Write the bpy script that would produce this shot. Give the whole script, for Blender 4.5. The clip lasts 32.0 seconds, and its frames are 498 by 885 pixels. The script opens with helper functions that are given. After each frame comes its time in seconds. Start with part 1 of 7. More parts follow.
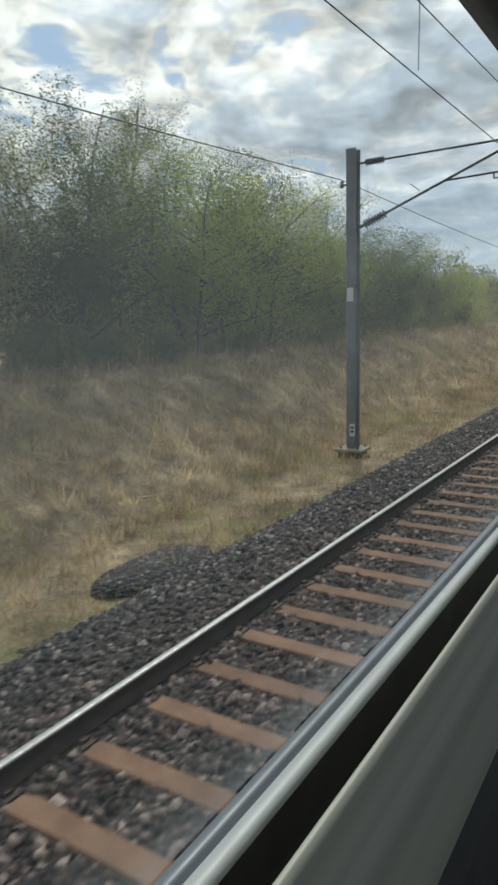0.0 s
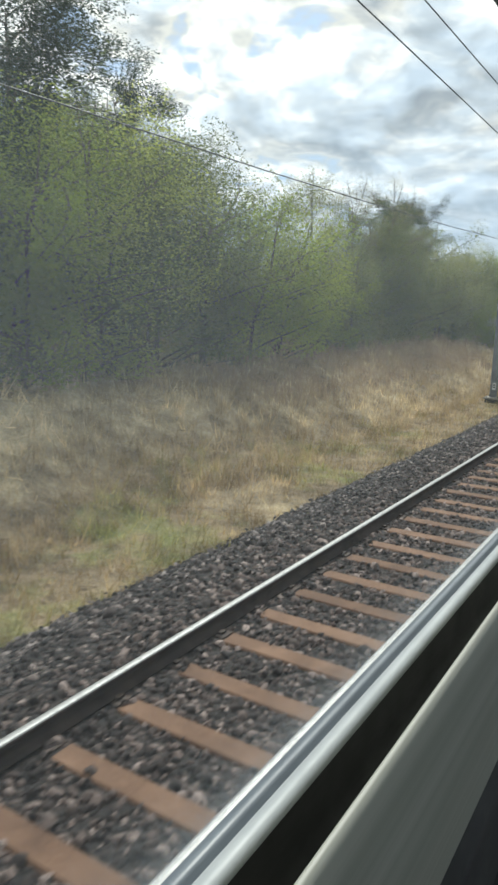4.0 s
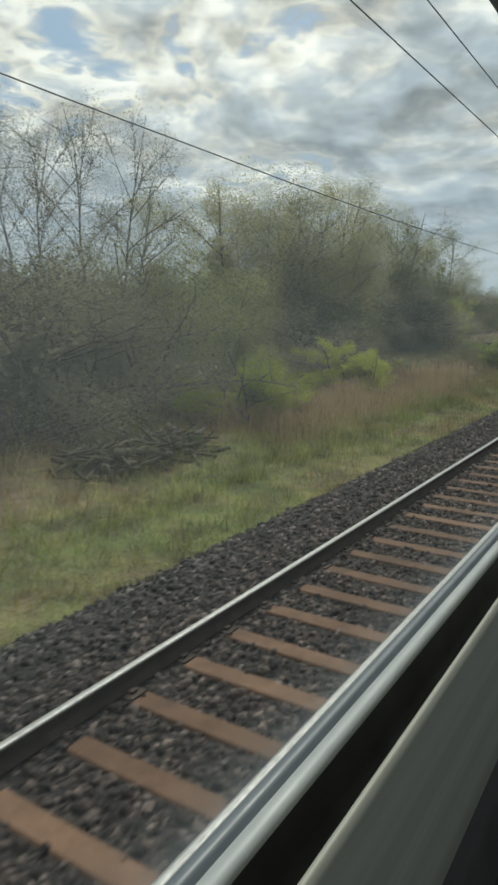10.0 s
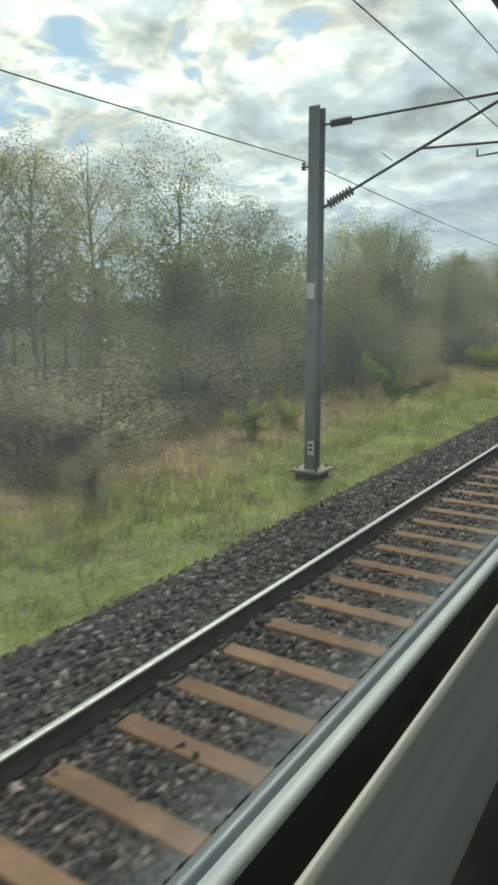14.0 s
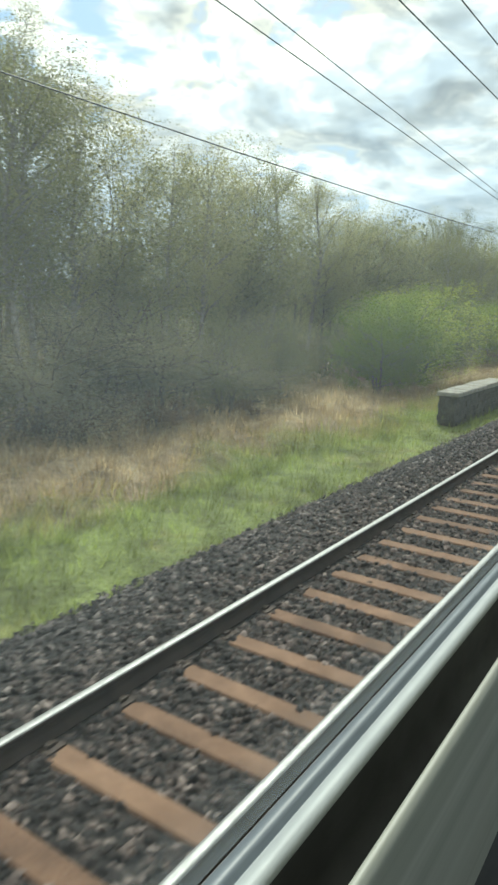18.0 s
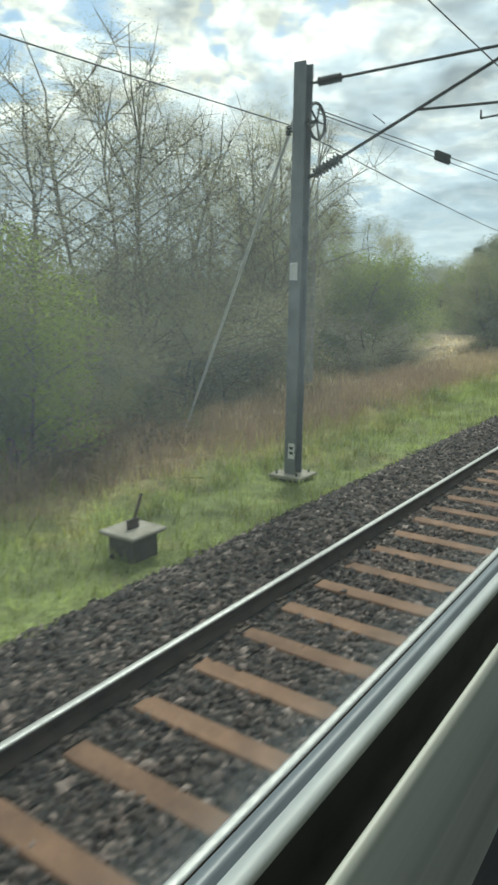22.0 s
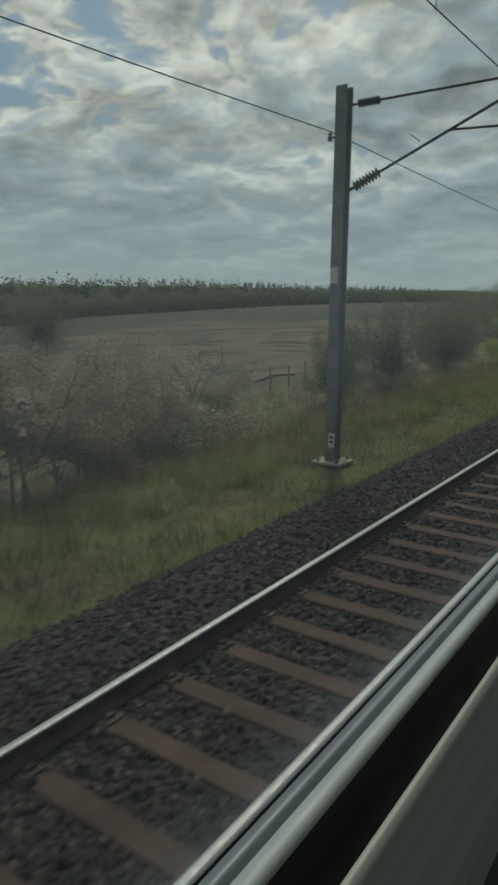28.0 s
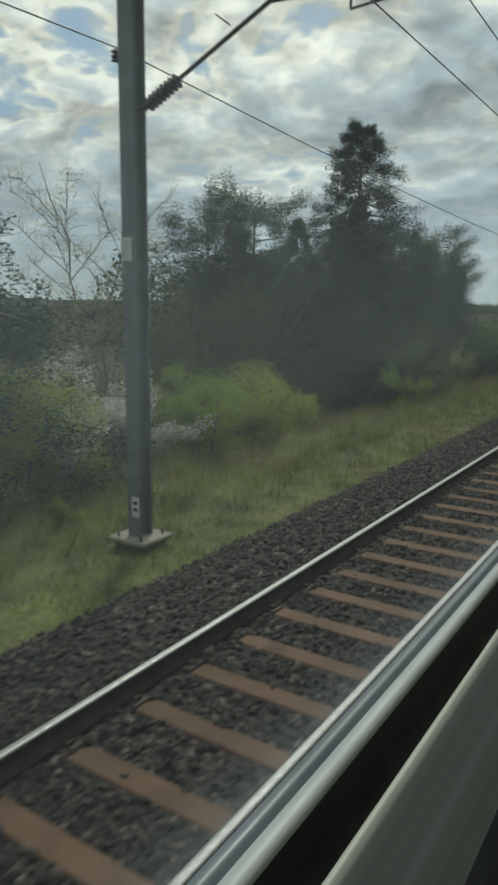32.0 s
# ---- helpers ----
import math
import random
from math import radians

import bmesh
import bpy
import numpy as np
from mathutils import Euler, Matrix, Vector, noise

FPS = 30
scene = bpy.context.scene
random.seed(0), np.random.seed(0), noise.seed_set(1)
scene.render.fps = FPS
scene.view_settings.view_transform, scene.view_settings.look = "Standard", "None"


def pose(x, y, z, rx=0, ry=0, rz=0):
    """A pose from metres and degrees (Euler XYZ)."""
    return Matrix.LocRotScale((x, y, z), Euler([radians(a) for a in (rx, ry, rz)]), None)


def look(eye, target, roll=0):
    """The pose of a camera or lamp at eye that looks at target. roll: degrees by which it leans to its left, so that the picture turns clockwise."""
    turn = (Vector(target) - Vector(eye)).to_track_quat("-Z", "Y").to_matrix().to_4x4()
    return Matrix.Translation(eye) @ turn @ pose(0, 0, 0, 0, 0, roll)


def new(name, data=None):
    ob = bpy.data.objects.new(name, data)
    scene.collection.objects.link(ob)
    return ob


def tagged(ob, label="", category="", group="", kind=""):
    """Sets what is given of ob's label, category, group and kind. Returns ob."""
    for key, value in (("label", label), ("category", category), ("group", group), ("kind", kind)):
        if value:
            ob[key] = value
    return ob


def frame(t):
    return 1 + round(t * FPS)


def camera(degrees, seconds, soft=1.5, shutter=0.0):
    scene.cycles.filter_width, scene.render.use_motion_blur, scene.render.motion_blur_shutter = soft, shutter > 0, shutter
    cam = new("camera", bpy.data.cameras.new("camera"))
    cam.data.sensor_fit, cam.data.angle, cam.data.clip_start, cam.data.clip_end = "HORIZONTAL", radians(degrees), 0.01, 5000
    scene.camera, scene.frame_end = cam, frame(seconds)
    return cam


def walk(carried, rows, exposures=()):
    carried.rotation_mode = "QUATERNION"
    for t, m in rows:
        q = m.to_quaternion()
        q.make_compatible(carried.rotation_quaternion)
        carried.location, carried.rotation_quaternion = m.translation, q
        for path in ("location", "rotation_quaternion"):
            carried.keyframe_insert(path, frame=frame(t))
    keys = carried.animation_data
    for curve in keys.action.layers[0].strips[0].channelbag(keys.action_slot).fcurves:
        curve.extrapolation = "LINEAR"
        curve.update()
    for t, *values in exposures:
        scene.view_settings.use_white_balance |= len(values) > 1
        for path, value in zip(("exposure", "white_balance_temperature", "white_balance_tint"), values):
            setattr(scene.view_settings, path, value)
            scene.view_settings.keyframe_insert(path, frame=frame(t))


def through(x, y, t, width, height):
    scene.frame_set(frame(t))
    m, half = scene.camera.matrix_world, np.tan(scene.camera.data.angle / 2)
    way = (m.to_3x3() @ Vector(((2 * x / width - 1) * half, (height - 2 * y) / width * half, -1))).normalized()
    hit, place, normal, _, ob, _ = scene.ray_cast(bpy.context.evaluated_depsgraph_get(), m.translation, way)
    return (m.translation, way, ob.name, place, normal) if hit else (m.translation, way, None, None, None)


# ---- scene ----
LENS = 39.2
cam = camera(LENS, 32.0, soft=2.7, shutter=0.04)
# seconds, x, y, z, pitch, roll, yaw
ROWS = (
    (0, 3.415, 0.168, 2.670, -10.21, 1.48, 31.97),
    (1, 3.376, -30.417, 2.687, -10.19, 0.94, 32.33),
    (2, 3.336, -60.970, 2.661, -10.11, 0.85, 32.24),
    (3, 3.352, -92.212, 2.692, -10.58, -0.44, 32.65),
    (4, 3.359, -123.152, 2.685, -10.68, -1.46, 32.38),
    (7, 3.359, -218.181, 2.684, -10.78, -1.05, 31.72),
    (8, 3.398, -250.051, 2.665, -10.57, -0.61, 31.43),
    (9, 3.379, -282.034, 2.649, -10.42, -0.33, 31.07),
    (10, 3.354, -314.363, 2.682, -10.69, -0.92, 32.01),
    (11, 3.374, -347.129, 2.678, -10.62, 0.13, 32.74),
    (12, 3.369, -380.171, 2.679, -10.60, -0.26, 32.48),
    (13, 3.371, -413.025, 2.678, -10.54, -0.12, 32.66),
    (14, 3.381, -445.993, 2.673, -10.48, 0.09, 32.89),
    (15, 3.395, -478.869, 2.673, -10.33, 0.33, 33.66),
    (18, 3.293, -578.638, 2.696, -11.42, -2.26, 33.59),
    (19, 3.302, -611.873, 2.693, -11.87, -1.56, 34.38),
    (20, 3.288, -644.799, 2.700, -11.49, -2.65, 33.62),
    (21, 3.279, -677.831, 2.696, -11.55, -2.80, 33.53),
    (22, 3.341, -711.196, 2.688, -11.94, -0.77, 34.63),
    (23, 3.327, -744.346, 2.689, -11.28, -1.46, 34.06),
    (24, 3.345, -777.290, 2.687, -11.48, -0.74, 34.70),
    (25, 3.314, -810.479, 2.691, -10.95, -1.60, 33.73),
    (28, 3.329, -909.792, 2.685, -11.78, -0.49, 34.73),
    (29, 3.327, -943.003, 2.687, -10.71, -1.43, 33.25),
    (30, 3.338, -976.351, 2.682, -10.74, -1.31, 33.39),
    (31, 3.352, -1009.739, 2.680, -11.50, -0.21, 34.29),
    (32, 3.344, -1042.879, 2.685, -10.85, -0.60, 33.24),
)

# seconds, stops, kelvin, tint
EXPOSURES = ((0, -0.2, 6050, 3), (2, 0.2, 6050, 3), (3, 0.3, 6050, 3), (4.5, 0.3, 6050, 3), (6.5, -0.68, 6150, 3), (8.5, -0.86, 6150, 3), (9, -0.82, 6250, 3), (10, -0.35, 6300, 0),
             (11, -0.1, 6850, 0), (12, 0.2, 6850, 0), (13, 0.1, 6550, -3), (15, 0.05, 6250, -6), (18, 0.45, 6150, -5), (19, 0.6, 6100, -5), (20, 0.55, 5950, 1), (21, 0.25, 6050, -2), (22, 0.2, 6100, -6), (23, 0.15, 6100, -6), (24, 0.0, 6100, -8), (25, -0.24, 6150, -7),
             (27.5, -0.92, 6250, -5), (29, -1.1, 6250, -5), (31, -1.02, 6250, -5), (32, -0.5, 6300, -5))
walk(cam, [(t, pose(x, y, z, 90 + p, r, w)) for t, x, y, z, p, r, w in ROWS], EXPOSURES)

# ------------------------------------------------------------------ light
SUN_AZ, SUN_EL = 28.0, 48.0     # degrees to the field side of the line's direction, and above the horizon
sun_way = Vector((-math.sin(radians(SUN_AZ)) * math.cos(radians(SUN_EL)), math.cos(radians(SUN_AZ)) * math.cos(radians(SUN_EL)), math.sin(radians(SUN_EL))))
sun = new("sun", bpy.data.lights.new("sun", "SUN"))
sun.data.energy, sun.data.angle, sun.data.color = 2.5, radians(11), (1.0, 0.95, 0.86)
sun.matrix_world = look(sun_way * 300, (0, 0, 0))


class Nodes:
    """Short hand for node trees."""
    def __init__(self, tree):
        self.t = tree

    def add(self, kind, **props):
        n = self.t.nodes.new(kind)
        for k, v in props.items():
            if k == "operation":
                n.operation = v
            elif k == "data_type":
                n.data_type = v
            elif k == "blend_type":
                n.blend_type = v
            elif k == "feature":
                n.feature = v
            elif k == "sky_type":
                n.sky_type = v
            elif k == "noise_dimensions":
                n.noise_dimensions = v
        return n

    def link(self, a, b):
        self.t.links.new(a, b)

    def put(self, socket, v):
        if isinstance(v, bpy.types.NodeSocket):
            self.t.links.new(v, socket)
        else:
            socket.default_value = v

    def math(self, op, a, b=0.0, c=0.0):
        n = self.add("ShaderNodeMath", operation=op)
        self.put(n.inputs[0], a), self.put(n.inputs[1], b), self.put(n.inputs[2], c)
        return n.outputs[0]

    def mix(self, f, a, b, blend="MIX"):
        n = self.add("ShaderNodeMix", data_type="RGBA", blend_type=blend)
        self.put(n.inputs[0], f)
        for s, v in ((n.inputs[6], a), (n.inputs[7], b)):
            self.put(s, (*v, 1) if isinstance(v, tuple) and len(v) == 3 else v)
        return n.outputs[2]

    def noise(self, vec, scale, detail=3.0, rough=0.55):
        n = self.add("ShaderNodeTexNoise")
        self.put(n.inputs["Scale"], scale), self.put(n.inputs["Detail"], detail), self.put(n.inputs["Roughness"], rough)
        if vec is not None:
            self.link(vec, n.inputs["Vector"])
        return n.outputs["Fac"]

    def ramp(self, f, stops):
        n = self.add("ShaderNodeValToRGB")
        r = n.color_ramp
        while len(r.elements) < len(stops):
            r.elements.new(0.5)
        for e, (p, c) in zip(r.elements, stops):
            e.position, e.color = p, (*c, 1) if isinstance(c, tuple) else (c, c, c, 1)
        self.put(n.inputs[0], f)
        return n.outputs[0]

    def span(self, v, a, b, c=0.0, d=1.0):
        n = self.add("ShaderNodeMapRange")
        self.put(n.inputs[0], v)
        for i, q in enumerate((a, b, c, d)):
            n.inputs[i + 1].default_value = q
        return n.outputs[0]


world = bpy.data.worlds.new("sky")
scene.world = world
world.use_nodes = True
W = Nodes(world.node_tree)
for n in list(world.node_tree.nodes):
    world.node_tree.nodes.remove(n)
sky = W.add("ShaderNodeTexSky", sky_type="NISHITA")
sky.sun_disc, sky.sun_elevation, sky.sun_rotation = False, radians(SUN_EL), radians(-SUN_AZ)
sky.dust_density, sky.air_density = 1.5, 1.2
tc = W.add("ShaderNodeTexCoord").outputs["Generated"]
sep = W.add("ShaderNodeSeparateXYZ")
W.link(tc, sep.inputs[0])
dz = W.math("MAXIMUM", sep.outputs[2], 0.0)
flat = W.math("ADD", dz, 0.26)
px, py = W.math("DIVIDE", sep.outputs[0], flat), W.math("DIVIDE", sep.outputs[1], flat)
vec = W.add("ShaderNodeCombineXYZ")
W.link(px, vec.inputs[0]), W.link(py, vec.inputs[1])
vec.inputs[2].default_value = 5.3
warp = W.add("ShaderNodeTexNoise")
warp.inputs["Scale"].default_value, warp.inputs["Detail"].default_value = 2.6, 4.0
W.link(vec.outputs[0], warp.inputs["Vector"])
bent = W.add("ShaderNodeVectorMath", operation="MULTIPLY_ADD")
W.link(warp.outputs["Color"], bent.inputs[0])
bent.inputs[1].default_value = (0.22, 0.22, 0.0)
W.link(vec.outputs[0], bent.inputs[2])
above = W.add("ShaderNodeVectorMath", operation="MULTIPLY")
W.link(bent.outputs[0], above.inputs[0])
above.inputs[1].default_value = (0.955, 0.955, 1.0)
heaps = W.noise(bent.outputs[0], 3.7, 3.0, 0.5)
cover = W.math("ADD", W.math("ADD", W.math("MULTIPLY", W.noise(bent.outputs[0], 1.3, 2.0, 0.45), 0.30), W.math("MULTIPLY", heaps, 0.44)), W.math("MULTIPLY", W.noise(bent.outputs[0], 11.0, 6.0, 0.6), 0.26))
mask = W.ramp(cover, ((0.40, 0.0), (0.455, 1.0)))
# thin edges glow white, thick middles are grey
body = W.ramp(cover, ((0.42, (7.8, 7.8, 7.6)), (0.465, (10.8, 10.4, 9.4)), (0.50, (7.8, 7.8, 7.6)), (0.55, (5.3, 5.7, 6.0)), (0.62, (4.0, 4.5, 5.0))))
# the upper sides of the heaps catch the light, their undersides are grey
rim = W.span(W.math("SUBTRACT", heaps, W.noise(above.outputs[0], 3.7, 3.0, 0.5)), -0.10, 0.10, 0.66, 1.34)
# brighter towards the hidden sun, dimmer on the far side of the sky
dot = W.add("ShaderNodeVectorMath", operation="DOT_PRODUCT")
W.link(tc, dot.inputs[0])
dot.inputs[1].default_value = sun_way
glow = W.span(dot.outputs["Value"], -0.3, 0.95, 0.60, 1.12)


def grey(v):
    n = W.add("ShaderNodeCombineColor")
    for q in range(3):
        W.link(v, n.inputs[q])
    return n.outputs[0]


body = W.mix(1.0, body, grey(rim), "MULTIPLY")
blue = W.mix(0.6, sky.outputs[0], (3.4, 4.9, 6.8))
clouds = W.mix(mask, blue, body)
# a blue-grey bank lies low over the fields, paler down at the horizon
low = W.span(W.math("ADD", dz, W.math("MULTIPLY", W.math("SUBTRACT", heaps, 0.5), 0.22)), 0.10, 0.25, 1.0, 0.0)
clouds = W.mix(W.math("MULTIPLY", low, 0.62), clouds, (4.5, 5.6, 6.8))
clouds = W.mix(W.span(dz, 0.0, 0.12, 0.8, 0.0), clouds, (6.4, 7.1, 7.3))
clouds = W.mix(1.0, clouds, grey(glow), "MULTIPLY")
bg = W.add("ShaderNodeBackground")
bg.inputs[1].default_value = 0.1
W.link(clouds, bg.inputs[0])
wo = W.add("ShaderNodeOutputWorld")
W.link(bg.outputs[0], wo.inputs[0])


# ------------------------------------------------------------------ materials
def material(name):
    m = bpy.data.materials.new(name)
    m.use_nodes = True
    t = m.node_tree
    for n in list(t.nodes):
        t.nodes.remove(n)
    N = Nodes(t)
    out = N.add("ShaderNodeOutputMaterial")
    b = N.add("ShaderNodeBsdfPrincipled")
    N.link(b.outputs[0], out.inputs[0])
    return m, N, b, out


def where(N):
    return N.add("ShaderNodeNewGeometry").outputs["Position"]


def bump(N, b, height, strength, distance):
    n = N.add("ShaderNodeBump")
    n.inputs["Strength"].default_value, n.inputs["Distance"].default_value = strength, distance
    N.link(height, n.inputs["Height"])
    N.link(n.outputs[0], b.inputs["Normal"])


def surface(name, dark, light, scale=6.0, rough=0.7, metal=0.0, relief=0.3, fine=60.0, depth=0.004):
    """A plain worn surface: two scales of noise between two colours."""
    m, N, b, _ = material(name)
    p = where(N)
    a, c = N.noise(p, scale, 5.0, 0.6), N.noise(p, fine, 3.0, 0.6)
    f = N.math("ADD", N.math("MULTIPLY", a, 0.65), N.math("MULTIPLY", c, 0.35))
    col = N.ramp(f, ((0.33, dark), (0.67, light)))
    N.link(col, b.inputs["Base Color"])
    N.link(N.span(f, 0.3, 0.7, rough + 0.1, rough - 0.1), b.inputs["Roughness"])
    b.inputs["Metallic"].default_value = metal
    if relief:
        bump(N, b, c, relief, depth)
    return m


def foliage(name, tones, through=0.35, rough=0.6):
    """Leaves: colours vary from leaf to leaf and from plant to plant; light shines through."""
    m, N, b, out = material(name)
    geo, info = N.add("ShaderNodeNewGeometry"), N.add("ShaderNodeObjectInfo")
    f = N.math("ADD", N.math("MULTIPLY", geo.outputs["Random Per Island"], 0.3), N.math("MULTIPLY", info.outputs["Random"], 0.7))
    col = N.ramp(f, tuple((0.1 + 0.8 * i / (len(tones) - 1), c) for i, c in enumerate(tones)))
    N.link(col, b.inputs["Base Color"])
    b.inputs["Roughness"].default_value = rough
    b.inputs["Specular IOR Level"].default_value = 0.12
    tr = N.add("ShaderNodeBsdfTranslucent")
    N.link(col, tr.inputs[0])
    mx = N.add("ShaderNodeMixShader")
    mx.inputs[0].default_value = through
    N.link(b.outputs[0], mx.inputs[1]), N.link(tr.outputs[0], mx.inputs[2])
    N.link(mx.outputs[0], out.inputs[0])
    return m


GREEN, OLIVE, DRY, STRAW = (0.24, 0.285, 0.10), (0.30, 0.29, 0.125), (0.325, 0.245, 0.155), (0.60, 0.50, 0.345)


def dryness(N, p):
    """How dry the herbage is: 0 green, 1 straw. Cutting sides are dry, the verge by the ballast green."""
    s = N.add("ShaderNodeSeparateXYZ")
    N.link(p, s.inputs[0])
    f = N.span(s.outputs[1], 60.0, -1110.0)
    verge = N.ramp(f, ((0.0, 0.60), (0.165, 0.55), (0.20, 0.42), (0.29, 0.40), (0.32, 0.16), (0.46, 0.10), (0.54, 0.06), (0.75, 0.08), (0.82, 0.15), (0.87, 0.34), (0.91, 0.12), (1.0, 0.10)))
    bank = N.ramp(f, ((0.0, 0.62), (0.07, 0.66), (0.10, 0.80), (0.165, 0.76), (0.20, 0.55), (0.235, 0.30), (0.25, 0.24), (0.265, 0.30), (0.29, 0.48), (0.33, 0.45), (0.41, 0.52), (0.46, 0.66), (0.53, 0.72), (0.62, 0.74), (0.645, 0.70), (0.665, 0.42), (0.685, 0.48), (0.70, 0.66), (0.75, 0.66), (0.80, 0.34), (0.84, 0.30), (0.875, 0.66), (0.92, 0.34), (1.0, 0.25)))
    across = N.ramp(N.span(N.math("ADD", s.outputs[0], N.math("MULTIPLY", N.noise(p, 0.5, 2.0), 1.6)), -2.6, -5.2), ((0.0, 0.0), (1.0, 1.0)))
    mixed = N.add("ShaderNodeMix")
    N.put(mixed.inputs[0], across), N.put(mixed.inputs[2], verge), N.put(mixed.inputs[3], bank)
    patch = N.math("SUBTRACT", N.noise(p, 0.35, 4.0, 0.6), 0.5)
    small = N.math("SUBTRACT", N.noise(p, 2.2, 3.0, 0.6), 0.5)
    v = N.math("ADD", mixed.outputs[0], N.math("MULTIPLY", patch, 1.25))
    return N.math("ADD", v, N.math("MULTIPLY", small, 0.75))


def stone_cloud_shade(N, p):
    """Cloud shade put into the stone's colour: far end and beside the low fields."""
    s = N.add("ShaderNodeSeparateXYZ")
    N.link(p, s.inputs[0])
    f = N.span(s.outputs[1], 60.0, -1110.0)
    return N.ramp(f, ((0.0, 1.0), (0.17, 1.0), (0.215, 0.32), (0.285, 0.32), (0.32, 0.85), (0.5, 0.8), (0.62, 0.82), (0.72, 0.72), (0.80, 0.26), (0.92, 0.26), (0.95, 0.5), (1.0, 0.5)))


def cloud_shade(N, p, low):
    """1 on dry open stretches, lower where cloud shade is painted into turf and sleepers."""
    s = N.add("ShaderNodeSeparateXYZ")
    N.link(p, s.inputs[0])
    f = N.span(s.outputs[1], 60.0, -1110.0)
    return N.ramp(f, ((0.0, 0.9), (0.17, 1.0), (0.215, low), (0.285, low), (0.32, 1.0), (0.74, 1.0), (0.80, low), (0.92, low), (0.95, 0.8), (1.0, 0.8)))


def herbage_colour(N, p):
    col = N.ramp(dryness(N, p), ((0.12, GREEN), (0.34, OLIVE), (0.58, DRY), (0.95, STRAW)))
    tuft = N.noise(p, 1.25, 5.0, 0.7)
    # herbage under cloud is darkened in its colour
    col = N.mix(1.0, col, cloud_shade(N, p, 0.48), "MULTIPLY")
    return N.mix(1.0, col, N.ramp(tuft, ((0.34, (0.55, 0.53, 0.48)), (0.48, (0.98, 0.97, 0.93)), (0.64, (1.5, 1.5, 1.4)))), "MULTIPLY")


def make_ground():
    m, N, b, _ = material("rough_grassland")
    p = where(N)
    col = herbage_colour(N, p)
    s = N.add("ShaderNodeSeparateXYZ")
    N.link(p, s.inputs[0])
    far = N.span(s.outputs[0], -13.0, -28.0)
    field = N.ramp(N.noise(p, 0.012, 2.0, 0.4), ((0.40, (0.036, 0.052, 0.02)), (0.55, (0.052, 0.058, 0.024)), (0.66, (0.08, 0.06, 0.035))))
    col = N.mix(far, col, field)
    speck = N.noise(p, 14.0, 4.0, 0.7)
    col = N.mix(0.65, col, N.ramp(speck, ((0.3, (0.28, 0.26, 0.22)), (0.7, (1.0, 1.0, 1.0)))), "MULTIPLY")
    N.link(col, b.inputs["Base Color"])
    b.inputs["Roughness"].default_value = 0.9
    bump(N, b, speck, 0.9, 0.12)
    return m


def make_grass():
    m, N, b, out = material("grass_blades")
    p = where(N)
    geo = N.add("ShaderNodeNewGeometry")
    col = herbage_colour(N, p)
    col = N.mix(0.7, col, N.ramp(geo.outputs["Random Per Island"], ((0.0, (0.7, 0.66, 0.6)), (0.5, (1.15, 1.15, 1.1)), (1.0, (1.8, 1.75, 1.6)))), "MULTIPLY")
    N.link(col, b.inputs["Base Color"])
    b.inputs["Roughness"].default_value = 0.75
    b.inputs["Specular IOR Level"].default_value = 0.15
    tr = N.add("ShaderNodeBsdfTranslucent")
    N.link(col, tr.inputs[0])
    mx = N.add("ShaderNodeMixShader")
    mx.inputs[0].default_value = 0.6
    N.link(b.outputs[0], mx.inputs[1]), N.link(tr.outputs[0], mx.inputs[2])
    N.link(mx.outputs[0], out.inputs[0])
    return m


